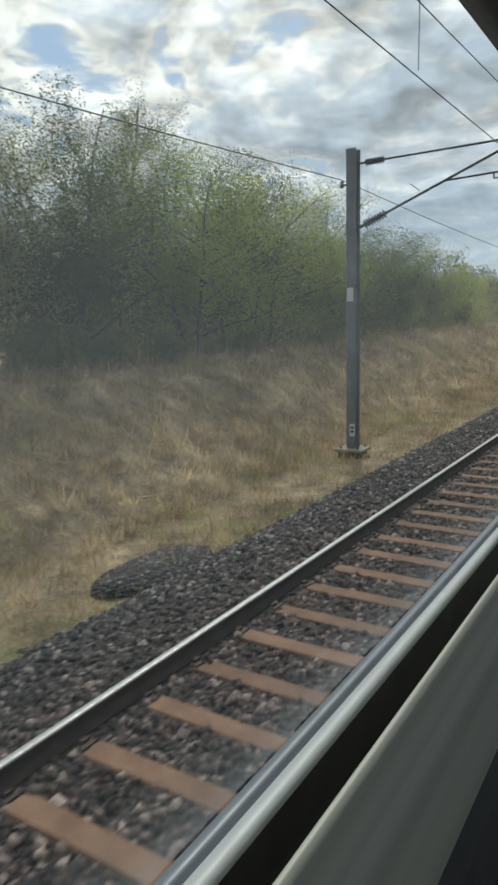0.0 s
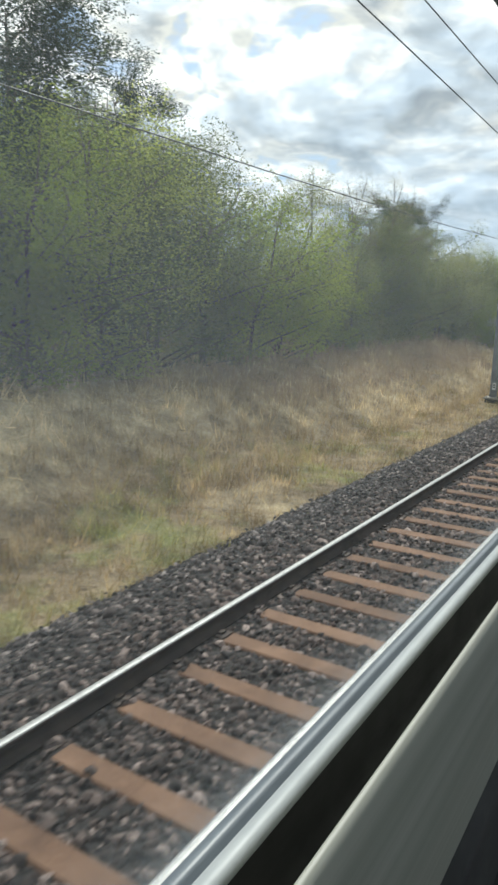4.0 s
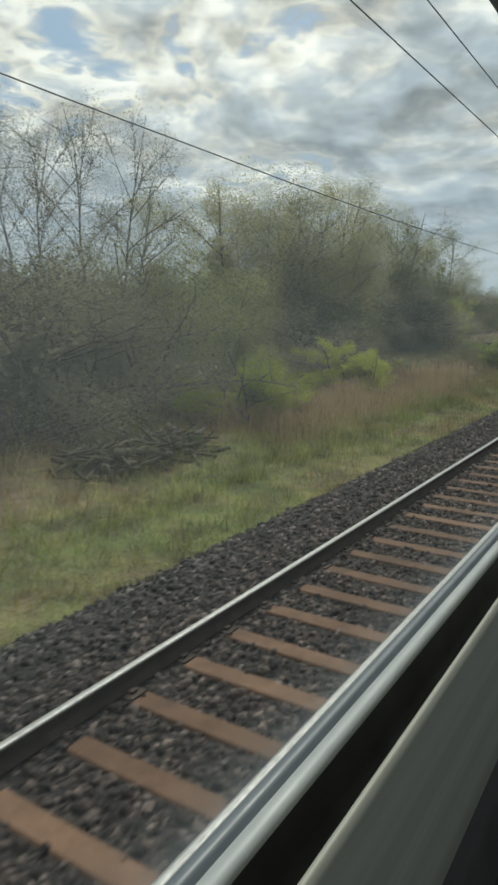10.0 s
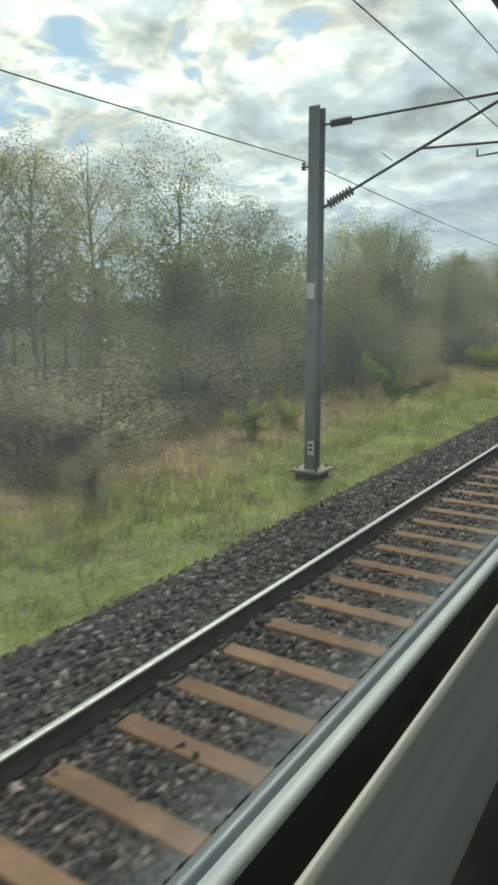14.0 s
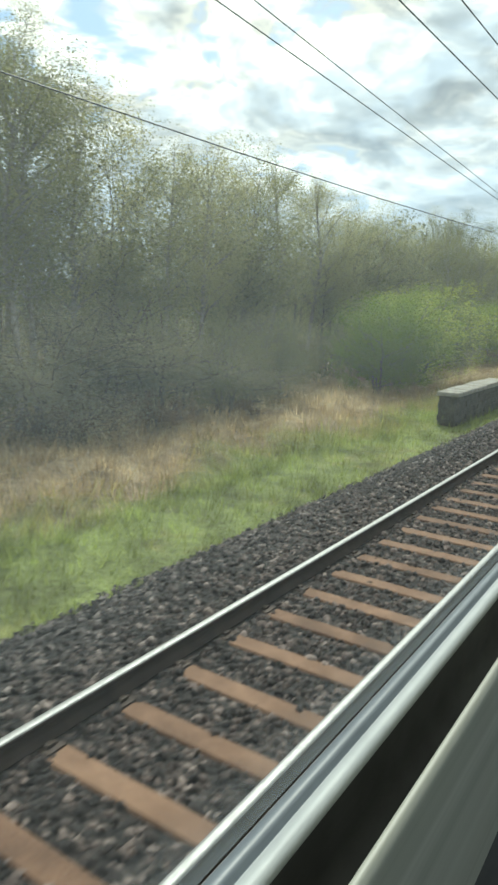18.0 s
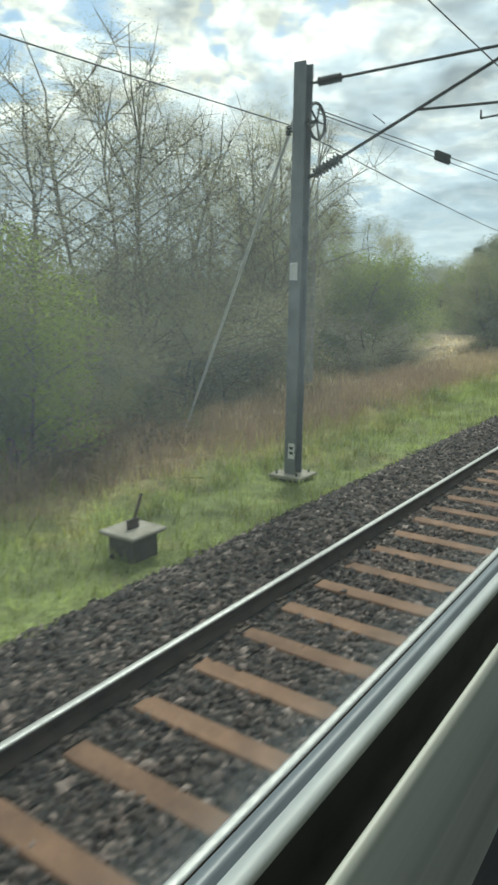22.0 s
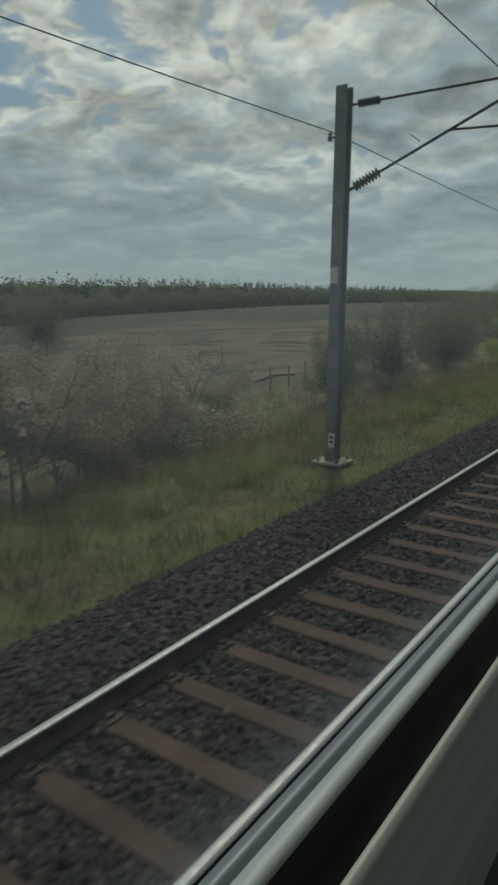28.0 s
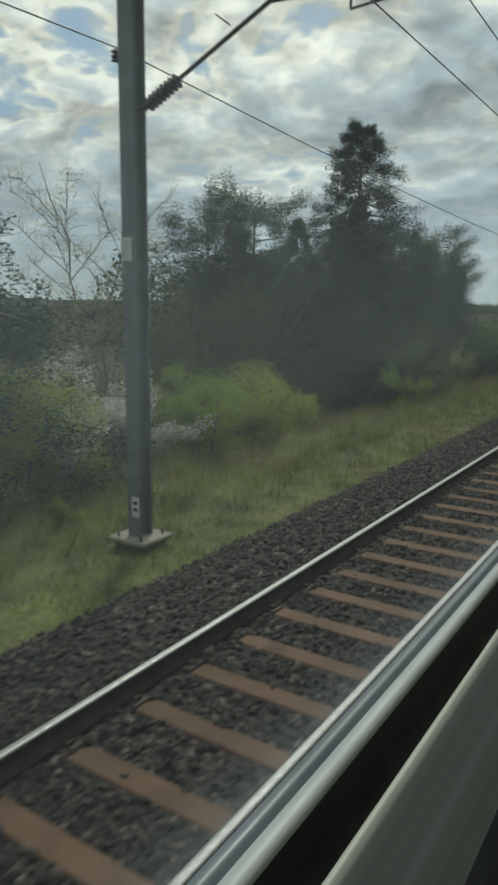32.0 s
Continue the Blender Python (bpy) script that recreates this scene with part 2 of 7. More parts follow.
def make_ballast(joined):
    """Crushed granite: grey on the shoulder, browner from brake dust beside the rail."""
    m, N, b, _ = material("ballast_stone" if joined else "ballast_bed")
    p = where(N)
    s = N.add("ShaderNodeSeparateXYZ")
    N.link(p, s.inputs[0])
    stain = N.math("MULTIPLY", N.span(s.outputs[0], -1.2, 0.1), N.span(N.noise(p, 0.5, 3.0), 0.3, 0.55, 0.6, 1.0))
    stain = N.math("ADD", stain, N.math("MULTIPLY", N.span(N.noise(p, 0.045, 2.0), 0.47, 0.6), 0.45))
    along = N.ramp(N.span(s.outputs[1], 60.0, -1110.0), ((0.0, 0.25), (0.5, 0.15), (0.60, 0.35), (0.66, 0.8), (1.0, 0.85)))
    stain = N.math("MINIMUM", N.math("ADD", stain, along), 1.0)
    if joined:
        rnd = N.add("ShaderNodeNewGeometry").outputs["Random Per Island"]
        height = N.noise(p, 90.0, 3.0)
    else:
        v = N.add("ShaderNodeTexVoronoi")
        v.inputs["Scale"].default_value = 19.0
        N.link(p, v.inputs["Vector"])
        c = N.add("ShaderNodeSeparateColor")
        N.link(v.outputs["Color"], c.inputs[0])
        rnd = c.outputs[0]
        height = N.math("SUBTRACT", N.math("MULTIPLY", rnd, 0.5), v.outputs["Distance"])
    grey = N.ramp(rnd, ((0.0, (0.006, 0.006, 0.007)), (0.42, (0.022, 0.021, 0.023)), (0.68, (0.055, 0.052, 0.054)), (0.88, (0.13, 0.12, 0.12)), (1.0, (0.30, 0.28, 0.27))))
    brown = N.ramp(rnd, ((0.0, (0.008, 0.005, 0.005)), (0.42, (0.030, 0.021, 0.019)), (0.68, (0.078, 0.055, 0.048)), (0.88, (0.17, 0.125, 0.11)), (1.0, (0.34, 0.27, 0.24))))
    col = N.mix(stain, grey, brown)
    # stretches under cloud get their shade through the stone colour
    col = N.mix(1.0, col, stone_cloud_shade(N, p), "MULTIPLY")
    # shade in the gaps between bed stones is put into the colour
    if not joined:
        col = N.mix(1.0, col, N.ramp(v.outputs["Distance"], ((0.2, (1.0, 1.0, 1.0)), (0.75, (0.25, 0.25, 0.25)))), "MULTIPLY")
    N.link(col, b.inputs["Base Color"])
    b.inputs["Roughness"].default_value = 0.82
    bump(N, b, height, 0.5 if joined else 1.0, 0.006 if joined else 0.04)
    return m


MAT_GROUND, MAT_GRASS = make_ground(), make_grass()
MAT_BED, MAT_STONE = make_ballast(False), make_ballast(True)


def make_sleeper():
    m, N, b, _ = material("stained_sleeper")
    p = where(N)
    a, c = N.noise(p, 3.5, 5.0, 0.6), N.noise(p, 70.0, 3.0, 0.6)
    f = N.math("ADD", N.math("MULTIPLY", a, 0.6), N.math("MULTIPLY", c, 0.4))
    f = N.math("ADD", f, N.math("MULTIPLY", N.math("SUBTRACT", N.add("ShaderNodeObjectInfo").outputs["Random"], 0.5), 0.16))
    col = N.ramp(f, ((0.30, (0.09, 0.047, 0.027)), (0.5, (0.185, 0.102, 0.060)), (0.68, (0.275, 0.16, 0.098))))
    # sleepers carry the painted cloud shade as well
    N.link(N.mix(1.0, col, cloud_shade(N, p, 0.34), "MULTIPLY"), b.inputs["Base Color"])
    b.inputs["Roughness"].default_value = 0.85
    bump(N, b, c, 0.5, 0.006)
    return m


MAT_SLEEPER = make_sleeper()
MAT_RUST = surface("rusty_rail", (0.030, 0.022, 0.018), (0.085, 0.055, 0.04), 5.0, 0.75, 0.2)
MAT_HEAD = surface("polished_rail_head", (0.24, 0.24, 0.24), (0.42, 0.42, 0.41), 30.0, 0.55, 0.6, 0.1)
MAT_STEEL = surface("galvanised_steel", (0.13, 0.145, 0.16), (0.24, 0.26, 0.28), 3.0, 0.55, 0.35, 0.1)
MAT_DARK = surface("dark_fitting", (0.025, 0.027, 0.03), (0.07, 0.07, 0.075), 9.0, 0.6, 0.3, 0.1)
MAT_WIRE = surface("weathered_wire", (0.03, 0.032, 0.035), (0.06, 0.06, 0.065), 4.0, 0.6, 0.3, 0.0)
MAT_CONCRETE = surface("mossy_concrete", (0.16, 0.15, 0.12), (0.38, 0.35, 0.30), 4.0, 0.9, 0.0, 0.6, 40.0, 0.01)
MAT_PLINTH = surface("dark_concrete", (0.04, 0.038, 0.034), (0.12, 0.11, 0.09), 5.0, 0.9, 0.0, 0.5, 40.0, 0.01)
MAT_PLATE = surface("white_plate", (0.55, 0.56, 0.56), (0.78, 0.78, 0.77), 8.0, 0.5, 0.0, 0.0)
MAT_BAR = surface("black_lettering", (0.015, 0.015, 0.016), (0.03, 0.03, 0.03), 8.0, 0.6, 0.0, 0.0)
MAT_TANK = surface("pale_grey_enamel", (0.34, 0.36, 0.36), (0.52, 0.53, 0.52), 3.0, 0.5, 0.0, 0.1)
MAT_BARK = surface("grey_bark", (0.10, 0.088, 0.072), (0.27, 0.24, 0.20), 7.0, 0.9, 0.0, 0.8, 30.0, 0.02)
MAT_BIRCH = surface("birch_bark", (0.15, 0.13, 0.115), (0.50, 0.47, 0.42), 6.0, 0.85, 0.0, 0.5, 22.0, 0.01)
MAT_POST = surface("weathered_timber", (0.12, 0.10, 0.08), (0.34, 0.30, 0.25), 9.0, 0.9, 0.0, 0.6, 50.0, 0.01)
MAT_STONEWALL = surface("dark_masonry", (0.035, 0.033, 0.03), (0.14, 0.13, 0.11), 2.5, 0.9, 0.0, 0.7, 25.0, 0.02)
MAT_COPING = surface("lichened_coping", (0.20, 0.19, 0.16), (0.46, 0.43, 0.38), 5.0, 0.9, 0.0, 0.6, 30.0, 0.02)
# flat colour standing in for the glass reflection beside the sill
MAT_REFLECTION = surface("grey_glass_reflection", (0.13, 0.15, 0.18), (0.20, 0.23, 0.26), 3.0, 0.45, 0.0, 0.05)
MAT_SILL = surface("white_window_sill", (0.36, 0.385, 0.40), (0.49, 0.515, 0.52), 3.0, 0.5, 0.0, 0.03)
MAT_GASKET = surface("black_rubber", (0.006, 0.006, 0.006), (0.016, 0.016, 0.015), 6.0, 0.6, 0.0, 0.1)


def make_panel():
    """Scuffed moulded plastic; its wear runs along the carriage."""
    m, N, b, _ = material("grey_wall_panel")
    q = N.add("ShaderNodeVectorMath", operation="MULTIPLY")
    N.link(where(N), q.inputs[0])
    q.inputs[1].default_value = (1.0, 0.004, 1.0)
    a, c = N.noise(q.outputs[0], 9.0, 4.0, 0.6), N.noise(q.outputs[0], 60.0, 3.0, 0.6)
    f = N.math("ADD", N.math("MULTIPLY", a, 0.9), N.math("MULTIPLY", c, 0.1))
    N.link(N.ramp(f, ((0.3, (0.30, 0.305, 0.26)), (0.5, (0.41, 0.415, 0.365)), (0.7, (0.52, 0.525, 0.47)))), b.inputs["Base Color"])
    b.inputs["Roughness"].default_value = 0.5
    bump(N, b, c, 0.05, 0.001)
    return m


MAT_PANEL = make_panel()
MAT_LINING = surface("dark_carriage_lining", (0.045, 0.045, 0.048), (0.08, 0.08, 0.082), 3.0, 0.7, 0.0, 0.1)
MAT_SKIN = surface("carriage_paint", (0.20, 0.21, 0.23), (0.28, 0.29, 0.31), 2.0, 0.4, 0.0, 0.0)


def make_glass():
    """Clear glass; dust film thickens along the lower edge, haze painted at horizon height."""
    m, N, b, out = material("dusty_hazed_glass")
    s = N.add("ShaderNodeSeparateXYZ")
    N.link(where(N), s.inputs[0])
    clear, dust, mx = N.add("ShaderNodeBsdfTransparent"), N.add("ShaderNodeBsdfTranslucent"), N.add("ShaderNodeMixShader")
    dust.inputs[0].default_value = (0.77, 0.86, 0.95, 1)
    # the rise from 0.38 to 0.57 paints glare haze over the trees
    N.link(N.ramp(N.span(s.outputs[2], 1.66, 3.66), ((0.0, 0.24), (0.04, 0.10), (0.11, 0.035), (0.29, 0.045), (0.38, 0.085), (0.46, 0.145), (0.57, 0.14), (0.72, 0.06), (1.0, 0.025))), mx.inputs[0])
    N.link(clear.outputs[0], mx.inputs[1]), N.link(dust.outputs[0], mx.inputs[2])
    N.link(mx.outputs[0], out.inputs[0])
    return m


MAT_GLASS = make_glass()
LEAF = {
    "scrub": foliage("scrub_leaves", ((0.15, 0.19, 0.09), (0.29, 0.32, 0.14), (0.48, 0.49, 0.20)), 0.65),
    "fresh": foliage("fresh_leaves", ((0.22, 0.31, 0.06), (0.40, 0.49, 0.1), (0.62, 0.66, 0.16)), 0.65),
    "birch": foliage("birch_leaves", ((0.22, 0.23, 0.12), (0.40, 0.40, 0.20), (0.60, 0.57, 0.29)), 0.65),
    "grey": foliage("grey_catkins", ((0.26, 0.25, 0.155), (0.43, 0.41, 0.255), (0.62, 0.58, 0.39)), 0.65),
    "pine": foliage("pine_needles", ((0.046, 0.068, 0.05), (0.08, 0.108, 0.072), (0.125, 0.154, 0.096)), 0.25),
    "blossom": foliage("white_blossom", ((0.38, 0.38, 0.27), (0.7, 0.68, 0.61), (0.85, 0.83, 0.79)), 0.35),
    "bramble": foliage("brown_bramble", ((0.13, 0.098, 0.065), (0.26, 0.182, 0.117), (0.39, 0.273, 0.169)), 0.3),
    "gorse": foliage("yellow_green_gorse", ((0.36, 0.42, 0.06), (0.56, 0.62, 0.09), (0.74, 0.78, 0.14)), 0.6),
    # darker copy of the scrub leaves, cloud shade put into the colour
    "thorn": foliage("shaded_thorn_leaves", ((0.075, 0.09, 0.045), (0.125, 0.145, 0.065), (0.18, 0.20, 0.085)), 0.35),
    "moss": foliage("deep_green_leaves", ((0.085, 0.135, 0.025), (0.14, 0.21, 0.035), (0.21, 0.29, 0.05)), 0.4),
    "tan": foliage("russet_young_leaves", ((0.17, 0.14, 0.08), (0.30, 0.24, 0.14), (0.46, 0.38, 0.25)), 0.35),
    "far": foliage("distant_wood_leaves", ((0.10, 0.115, 0.08), (0.165, 0.18, 0.115), (0.24, 0.25, 0.15)), 0.5),
    "under": foliage("shaded_undergrowth", ((0.17, 0.165, 0.085), (0.30, 0.28, 0.14), (0.42, 0.39, 0.19)), 0.6),
}


# ------------------------------------------------------------------ mesh helpers
def mesh_of(name, verts, faces, mat, smooth=False, normals=None):
    """A mesh from vertex and face arrays of equal face size."""
    me = bpy.data.meshes.new(name)
    verts, faces = np.asarray(verts, dtype=np.float32), np.asarray(faces, dtype=np.int32)
    n, k = faces.shape
    me.vertices.add(len(verts))
    me.vertices.foreach_set("co", verts.ravel())
    me.loops.add(n * k)
    me.loops.foreach_set("vertex_index", faces.ravel())
    me.polygons.add(n)
    me.polygons.foreach_set("loop_start", np.arange(0, n * k, k, dtype=np.int32))
    if smooth:
        me.polygons.foreach_set("use_smooth", np.ones(n, dtype=bool))
    me.update(calc_edges=True)
    me.validate()
    if normals is not None:
        me.normals_split_custom_set_from_vertices(normals.tolist())
    me.materials.append(mat)
    return me


def crown_normals(g, verts, mid, size):
    """Leaf normals that mostly face outwards from the crown, so that it shades as a soft mass."""
    c = np.asarray(verts).reshape(-1, 3, 3).mean(1)
    d = (c - mid) / size
    d /= np.linalg.norm(d, axis=1)[:, None] + 1e-6
    d = d * 0.5 + np.array((0, 0, 0.42)) + g.normal(0, 0.45, d.shape)
    d /= np.linalg.norm(d, axis=1)[:, None] + 1e-6
    return np.repeat(d, 3, axis=0)


def part(name, bm, mat, parent=None, label="", smooth=False):
    me = bpy.data.meshes.new(name)
    bm.to_mesh(me)
    bm.free()
    me.materials.append(mat)
    if smooth:
        for p in me.polygons:
            p.use_smooth = True
    ob = new(name, me)
    ob.parent = parent
    if label:
        ob["label"] = label
    return ob


def shared(name, me, parent=None, m=None, label=""):
    ob = new(name, me)
    ob.parent = parent
    if m is not None:
        ob.matrix_basis = m
    if label:
        ob["label"] = label
    return ob


def box(bm, x0, x1, y0, y1, z0, z1, bevel=0.0):
    made = bmesh.ops.create_cube(bm, size=1.0, matrix=Matrix.Translation(((x0 + x1) / 2, (y0 + y1) / 2, (z0 + z1) / 2)) @ Matrix.Diagonal((x1 - x0, y1 - y0, z1 - z0, 1)))
    if bevel:
        edges = list({e for v in made["verts"] for e in v.link_edges})
        bmesh.ops.bevel(bm, geom=edges, offset=bevel, segments=1, affect="EDGES")
    return bm


def tube(bm, a, b, r0, r1=None, sides=8):
    a, b = Vector(a), Vector(b)
    d = b - a
    m = Matrix.Translation((a + b) / 2) @ d.to_track_quat("Z", "Y").to_matrix().to_4x4()
    bmesh.ops.create_cone(bm, cap_ends=True, segments=sides, radius1=r0, radius2=r0 if r1 is None else r1, depth=d.length, matrix=m)
    return bm


def tube_arrays(points, radii, sides=6):
    """Vertex and quad arrays of a tube along points."""
    P = np.asarray(points, dtype=float)
    R = np.asarray(radii, dtype=float)
    T = np.gradient(P, axis=0)
    T /= np.linalg.norm(T, axis=1)[:, None] + 1e-9
    ref = np.where(np.abs(T[:, 2:3]) > 0.9, np.array([[1.0, 0, 0]]), np.array([[0, 0, 1.0]]))
    U = np.cross(T, ref)
    U /= np.linalg.norm(U, axis=1)[:, None] + 1e-9
    V = np.cross(T, U)
    a = np.linspace(0, 2 * np.pi, sides, endpoint=False)
    ring = P[:, None] + R[:, None, None] * (np.cos(a)[None, :, None] * U[:, None] + np.sin(a)[None, :, None] * V[:, None])
    n = len(P)
    i, j = np.meshgrid(np.arange(n - 1), np.arange(sides), indexing="ij")
    k = (j + 1) % sides
    F = np.stack([i * sides + j, i * sides + k, (i + 1) * sides + k, (i + 1) * sides + j], -1).reshape(-1, 4)
    return ring.reshape(-1, 3), F


def join_arrays(pieces):
    vs, fs, n = [], [], 0
    for v, f in pieces:
        vs.append(v), fs.append(np.asarray(f) + n)
        n += len(v)
    return np.concatenate(vs), np.concatenate(fs)


def prism(name, profile, y0, y1, mat, parent=None, label="", closed=False, pieces=1, smooth=False):
    """A strip with a cross-section (x, z) drawn out along the line."""
    prof = list(profile)
    ys = np.linspace(y0, y1, pieces + 1)
    n = len(prof)
    V = np.array([(x, y, z) for y in ys for x, z in prof])
    m = n if closed else n - 1
    F = [(a * n + i, a * n + (i + 1) % n, (a + 1) * n + (i + 1) % n, (a + 1) * n + i) for a in range(pieces) for i in range(m)]
    ob = new(name, mesh_of(name, V, F, mat, smooth))
    ob.parent = parent
    if label:
        ob["label"] = label
    return ob


# ------------------------------------------------------------------ the land
Y_FAR, Y_END = 420.0, -1130.0
# along the line: y, height of the land 9 m out, height 30 m out, height 90 m out
LAND = np.array((
    (420, 1.4, 2.0, 3.0), (60, 1.5, 2.2, 3.0), (0, 1.45, 2.2, 3.0), (-60, 1.3, 2.2, 3.0), (-120, 0.8, 1.6, 2.0), (-175, 0.75, 0.9, 0.0), (-205, 0.75, 0.6, -0.5),
    (-225, 0.6, 0.3, -1.0), (-255, 0.25, -0.3, -1.0), (-290, -0.3, -0.6, -1.0), (-330, -0.7, -0.6, -0.5), (-400, -0.55, -0.4, 0.5),
    (-480, -0.6, -0.5, 0.0), (-560, -0.6, -0.4, 0.5), (-640, -0.5, -0.1, 0.8), (-720, -0.45, -0.2, 0.0), (-800, -0.6, -0.9, -2.0),
    (-850, -1.1, -2.4, -5.0), (-895, -1.7, -3.6, -6.5), (-960, -1.5, -3.2, -6.5), (-1010, -1.5, -2.6, -5.0), (-1050, -1.0, -1.8, -4.0), (-1130, -0.8, -1.6, -4.0)))[::-1]


def land(x, y):
    """Height of the ground."""
    x, y = np.asarray(x, dtype=float), np.asarray(y, dtype=float)
    a, b, c = (np.interp(y, LAND[:, 0], LAND[:, i]) for i in (1, 2, 3))
    d = -x
    foot = -0.52
    u = np.clip((d - 3.6) / 5.4, 0, 1)
    u = u * u * (3 - 2 * u)
    z = foot + (a - foot) * u
    v = np.clip((d - 9) / 21, 0, 1)
    z = z + (b - a) * v * v * (3 - 2 * v)
    w = np.clip((d - 30) / 60, 0, 1)
    z = z + (c - b) * w * w * (3 - 2 * w)
    rough = np.clip((d - 2.2) / 3, 0, 1)
    z = z + rough * (0.10 * np.sin(x * 1.3 + y * 0.45) * np.sin(y * 0.9 - x * 0.4) + 0.07 * np.sin(y * 2.1 + x * 1.7) * np.sin(x * 2.4 - y * 0.7))
    hump = np.sin(x * 3.9 + 1.3 * np.sin(y * 1.1)) * np.sin(y * 3.1 + 1.7 * np.sin(x * 1.4 + y * 0.3)) + 0.6 * np.sin(x * 5.7 - y * 4.3) * np.sin(y * 1.9 + x)
    z = z + np.clip((d - 3.2) / 1.5, 0, 1) * 0.13 * np.clip(hump, -0.6, 1.4)
    return np.where(d < 2.2, foot - 0.02, z)


def make_land():
    xs = np.concatenate([[3000, 900, 300, 120, 60, 30, 12, 4, 0, -1.4], np.arange(-2.2, -10, -0.3), np.arange(-10, -30, -1.2), np.arange(-30, -95, -8), [-120, -160, -230, -330, -480, -700, -1000, -1500, -2200, -3200]])
    ys = np.concatenate([[3200, 2200, 1400, 900, 600], np.arange(Y_FAR, 100, -1.5), np.arange(100, Y_END, -0.55), [-1200, -1350, -1700, -2300, -3200]])
    X, Y = np.meshgrid(xs, ys)
    Z = land(X, Y)
    nx, ny = len(xs), len(ys)
    i, j = np.meshgrid(np.arange(ny - 1), np.arange(nx - 1), indexing="ij")
    F = np.stack([i * nx + j, i * nx + j + 1, (i + 1) * nx + j + 1, (i + 1) * nx + j], -1).reshape(-1, 4)
    ob = new("ground", mesh_of("ground", np.stack([X, Y, Z], -1).reshape(-1, 3), F[:, ::-1], MAT_GROUND, True))
    tagged(ob, "rough grassland of dry straw and green grass beside the railway", "ground", kind="structure")


make_land()


def make_hills():
    """Low wooded ridges far off on the field side, with uneven treetops."""
    m = surface("distant_woods", (0.012, 0.02, 0.019), (0.032, 0.042, 0.034), 0.06, 0.95, 0.0, 0.0, 0.3)
    for k, (dist, base, height) in enumerate(((340.0, -7.0, 31.0), (1300.0, -10.0, 46.0))):
        ys = np.linspace(2600, -3200, 2900)
        g = np.random.default_rng(5 + k)
        crest = base + height * (0.53 + 0.09 * np.sin(ys * 0.0041 + k * 2 + 0.6) + 0.06 * np.sin(ys * 0.0112 + 1.7 * k))
        crest = crest - (np.clip((ys + 150) / 500, 0, 1) * 3.0 if k == 0 else 0.0)
        tops = np.convolve(g.normal(0, 1, len(ys)), np.array((0.25, 0.5, 0.25)), "same") * 1.1 + np.convolve(g.normal(0, 1, len(ys)), np.ones(14) / 14, "same") * 3.5
        crest = crest + tops * (1 + k)
        rows = []
        for x, f in ((-dist + 60, 0.0), (-dist + 46, 0.62), (-dist + 30, 0.8), (-dist, 1.0), (-dist - 160, 0.9), (-dist - 500, 0.0)):
            rough = g.normal(0, 0.8, len(ys)) if 0.5 < f < 0.9 else 0.0
            rows.append(np.stack([np.full_like(ys, x), ys, base + (crest - base) * f + rough], -1))
        V = np.stack(rows, 1)
        n, w = V.shape[:2]
        i, j = np.meshgrid(np.arange(n - 1), np.arange(w - 1), indexing="ij")
        F = np.stack([i * w + j, i * w + j + 1, (i + 1) * w + j + 1, (i + 1) * w + j], -1).reshape(-1, 4)
        ob = new("backdrop_hills", mesh_of("hills", V.reshape(-1, 3), F, m))
        tagged(ob, "low dark wooded ridge on the horizon", "hill", kind="structure")


make_hills()

# ------------------------------------------------------------------ the track
T0, T1 = 130.0, -1100.0     # stretch of line that comes into view
BED = ((6.6, -0.70), (5.6, -0.24), (4.9, -0.20), (2.6, -0.20), (2.1, -0.20), (0.75, -0.195), (0.21, -0.195), (0.15, -0.172), (0.07, -0.165), (-0.07, -0.165), (-0.15, -0.155), (-0.50, -0.15), (-0.95, -0.15), (-1.35, -0.29), (-1.85, -0.52), (-2.3, -0.66))


def bed_height(x):
    q = np.array(BED)[::-1]
    return np.interp(x, q[:, 0], q[:, 1])


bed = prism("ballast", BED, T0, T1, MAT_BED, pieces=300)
tagged(bed, "grey crushed-stone ballast, browner between the rails", "ballast", kind="structure")


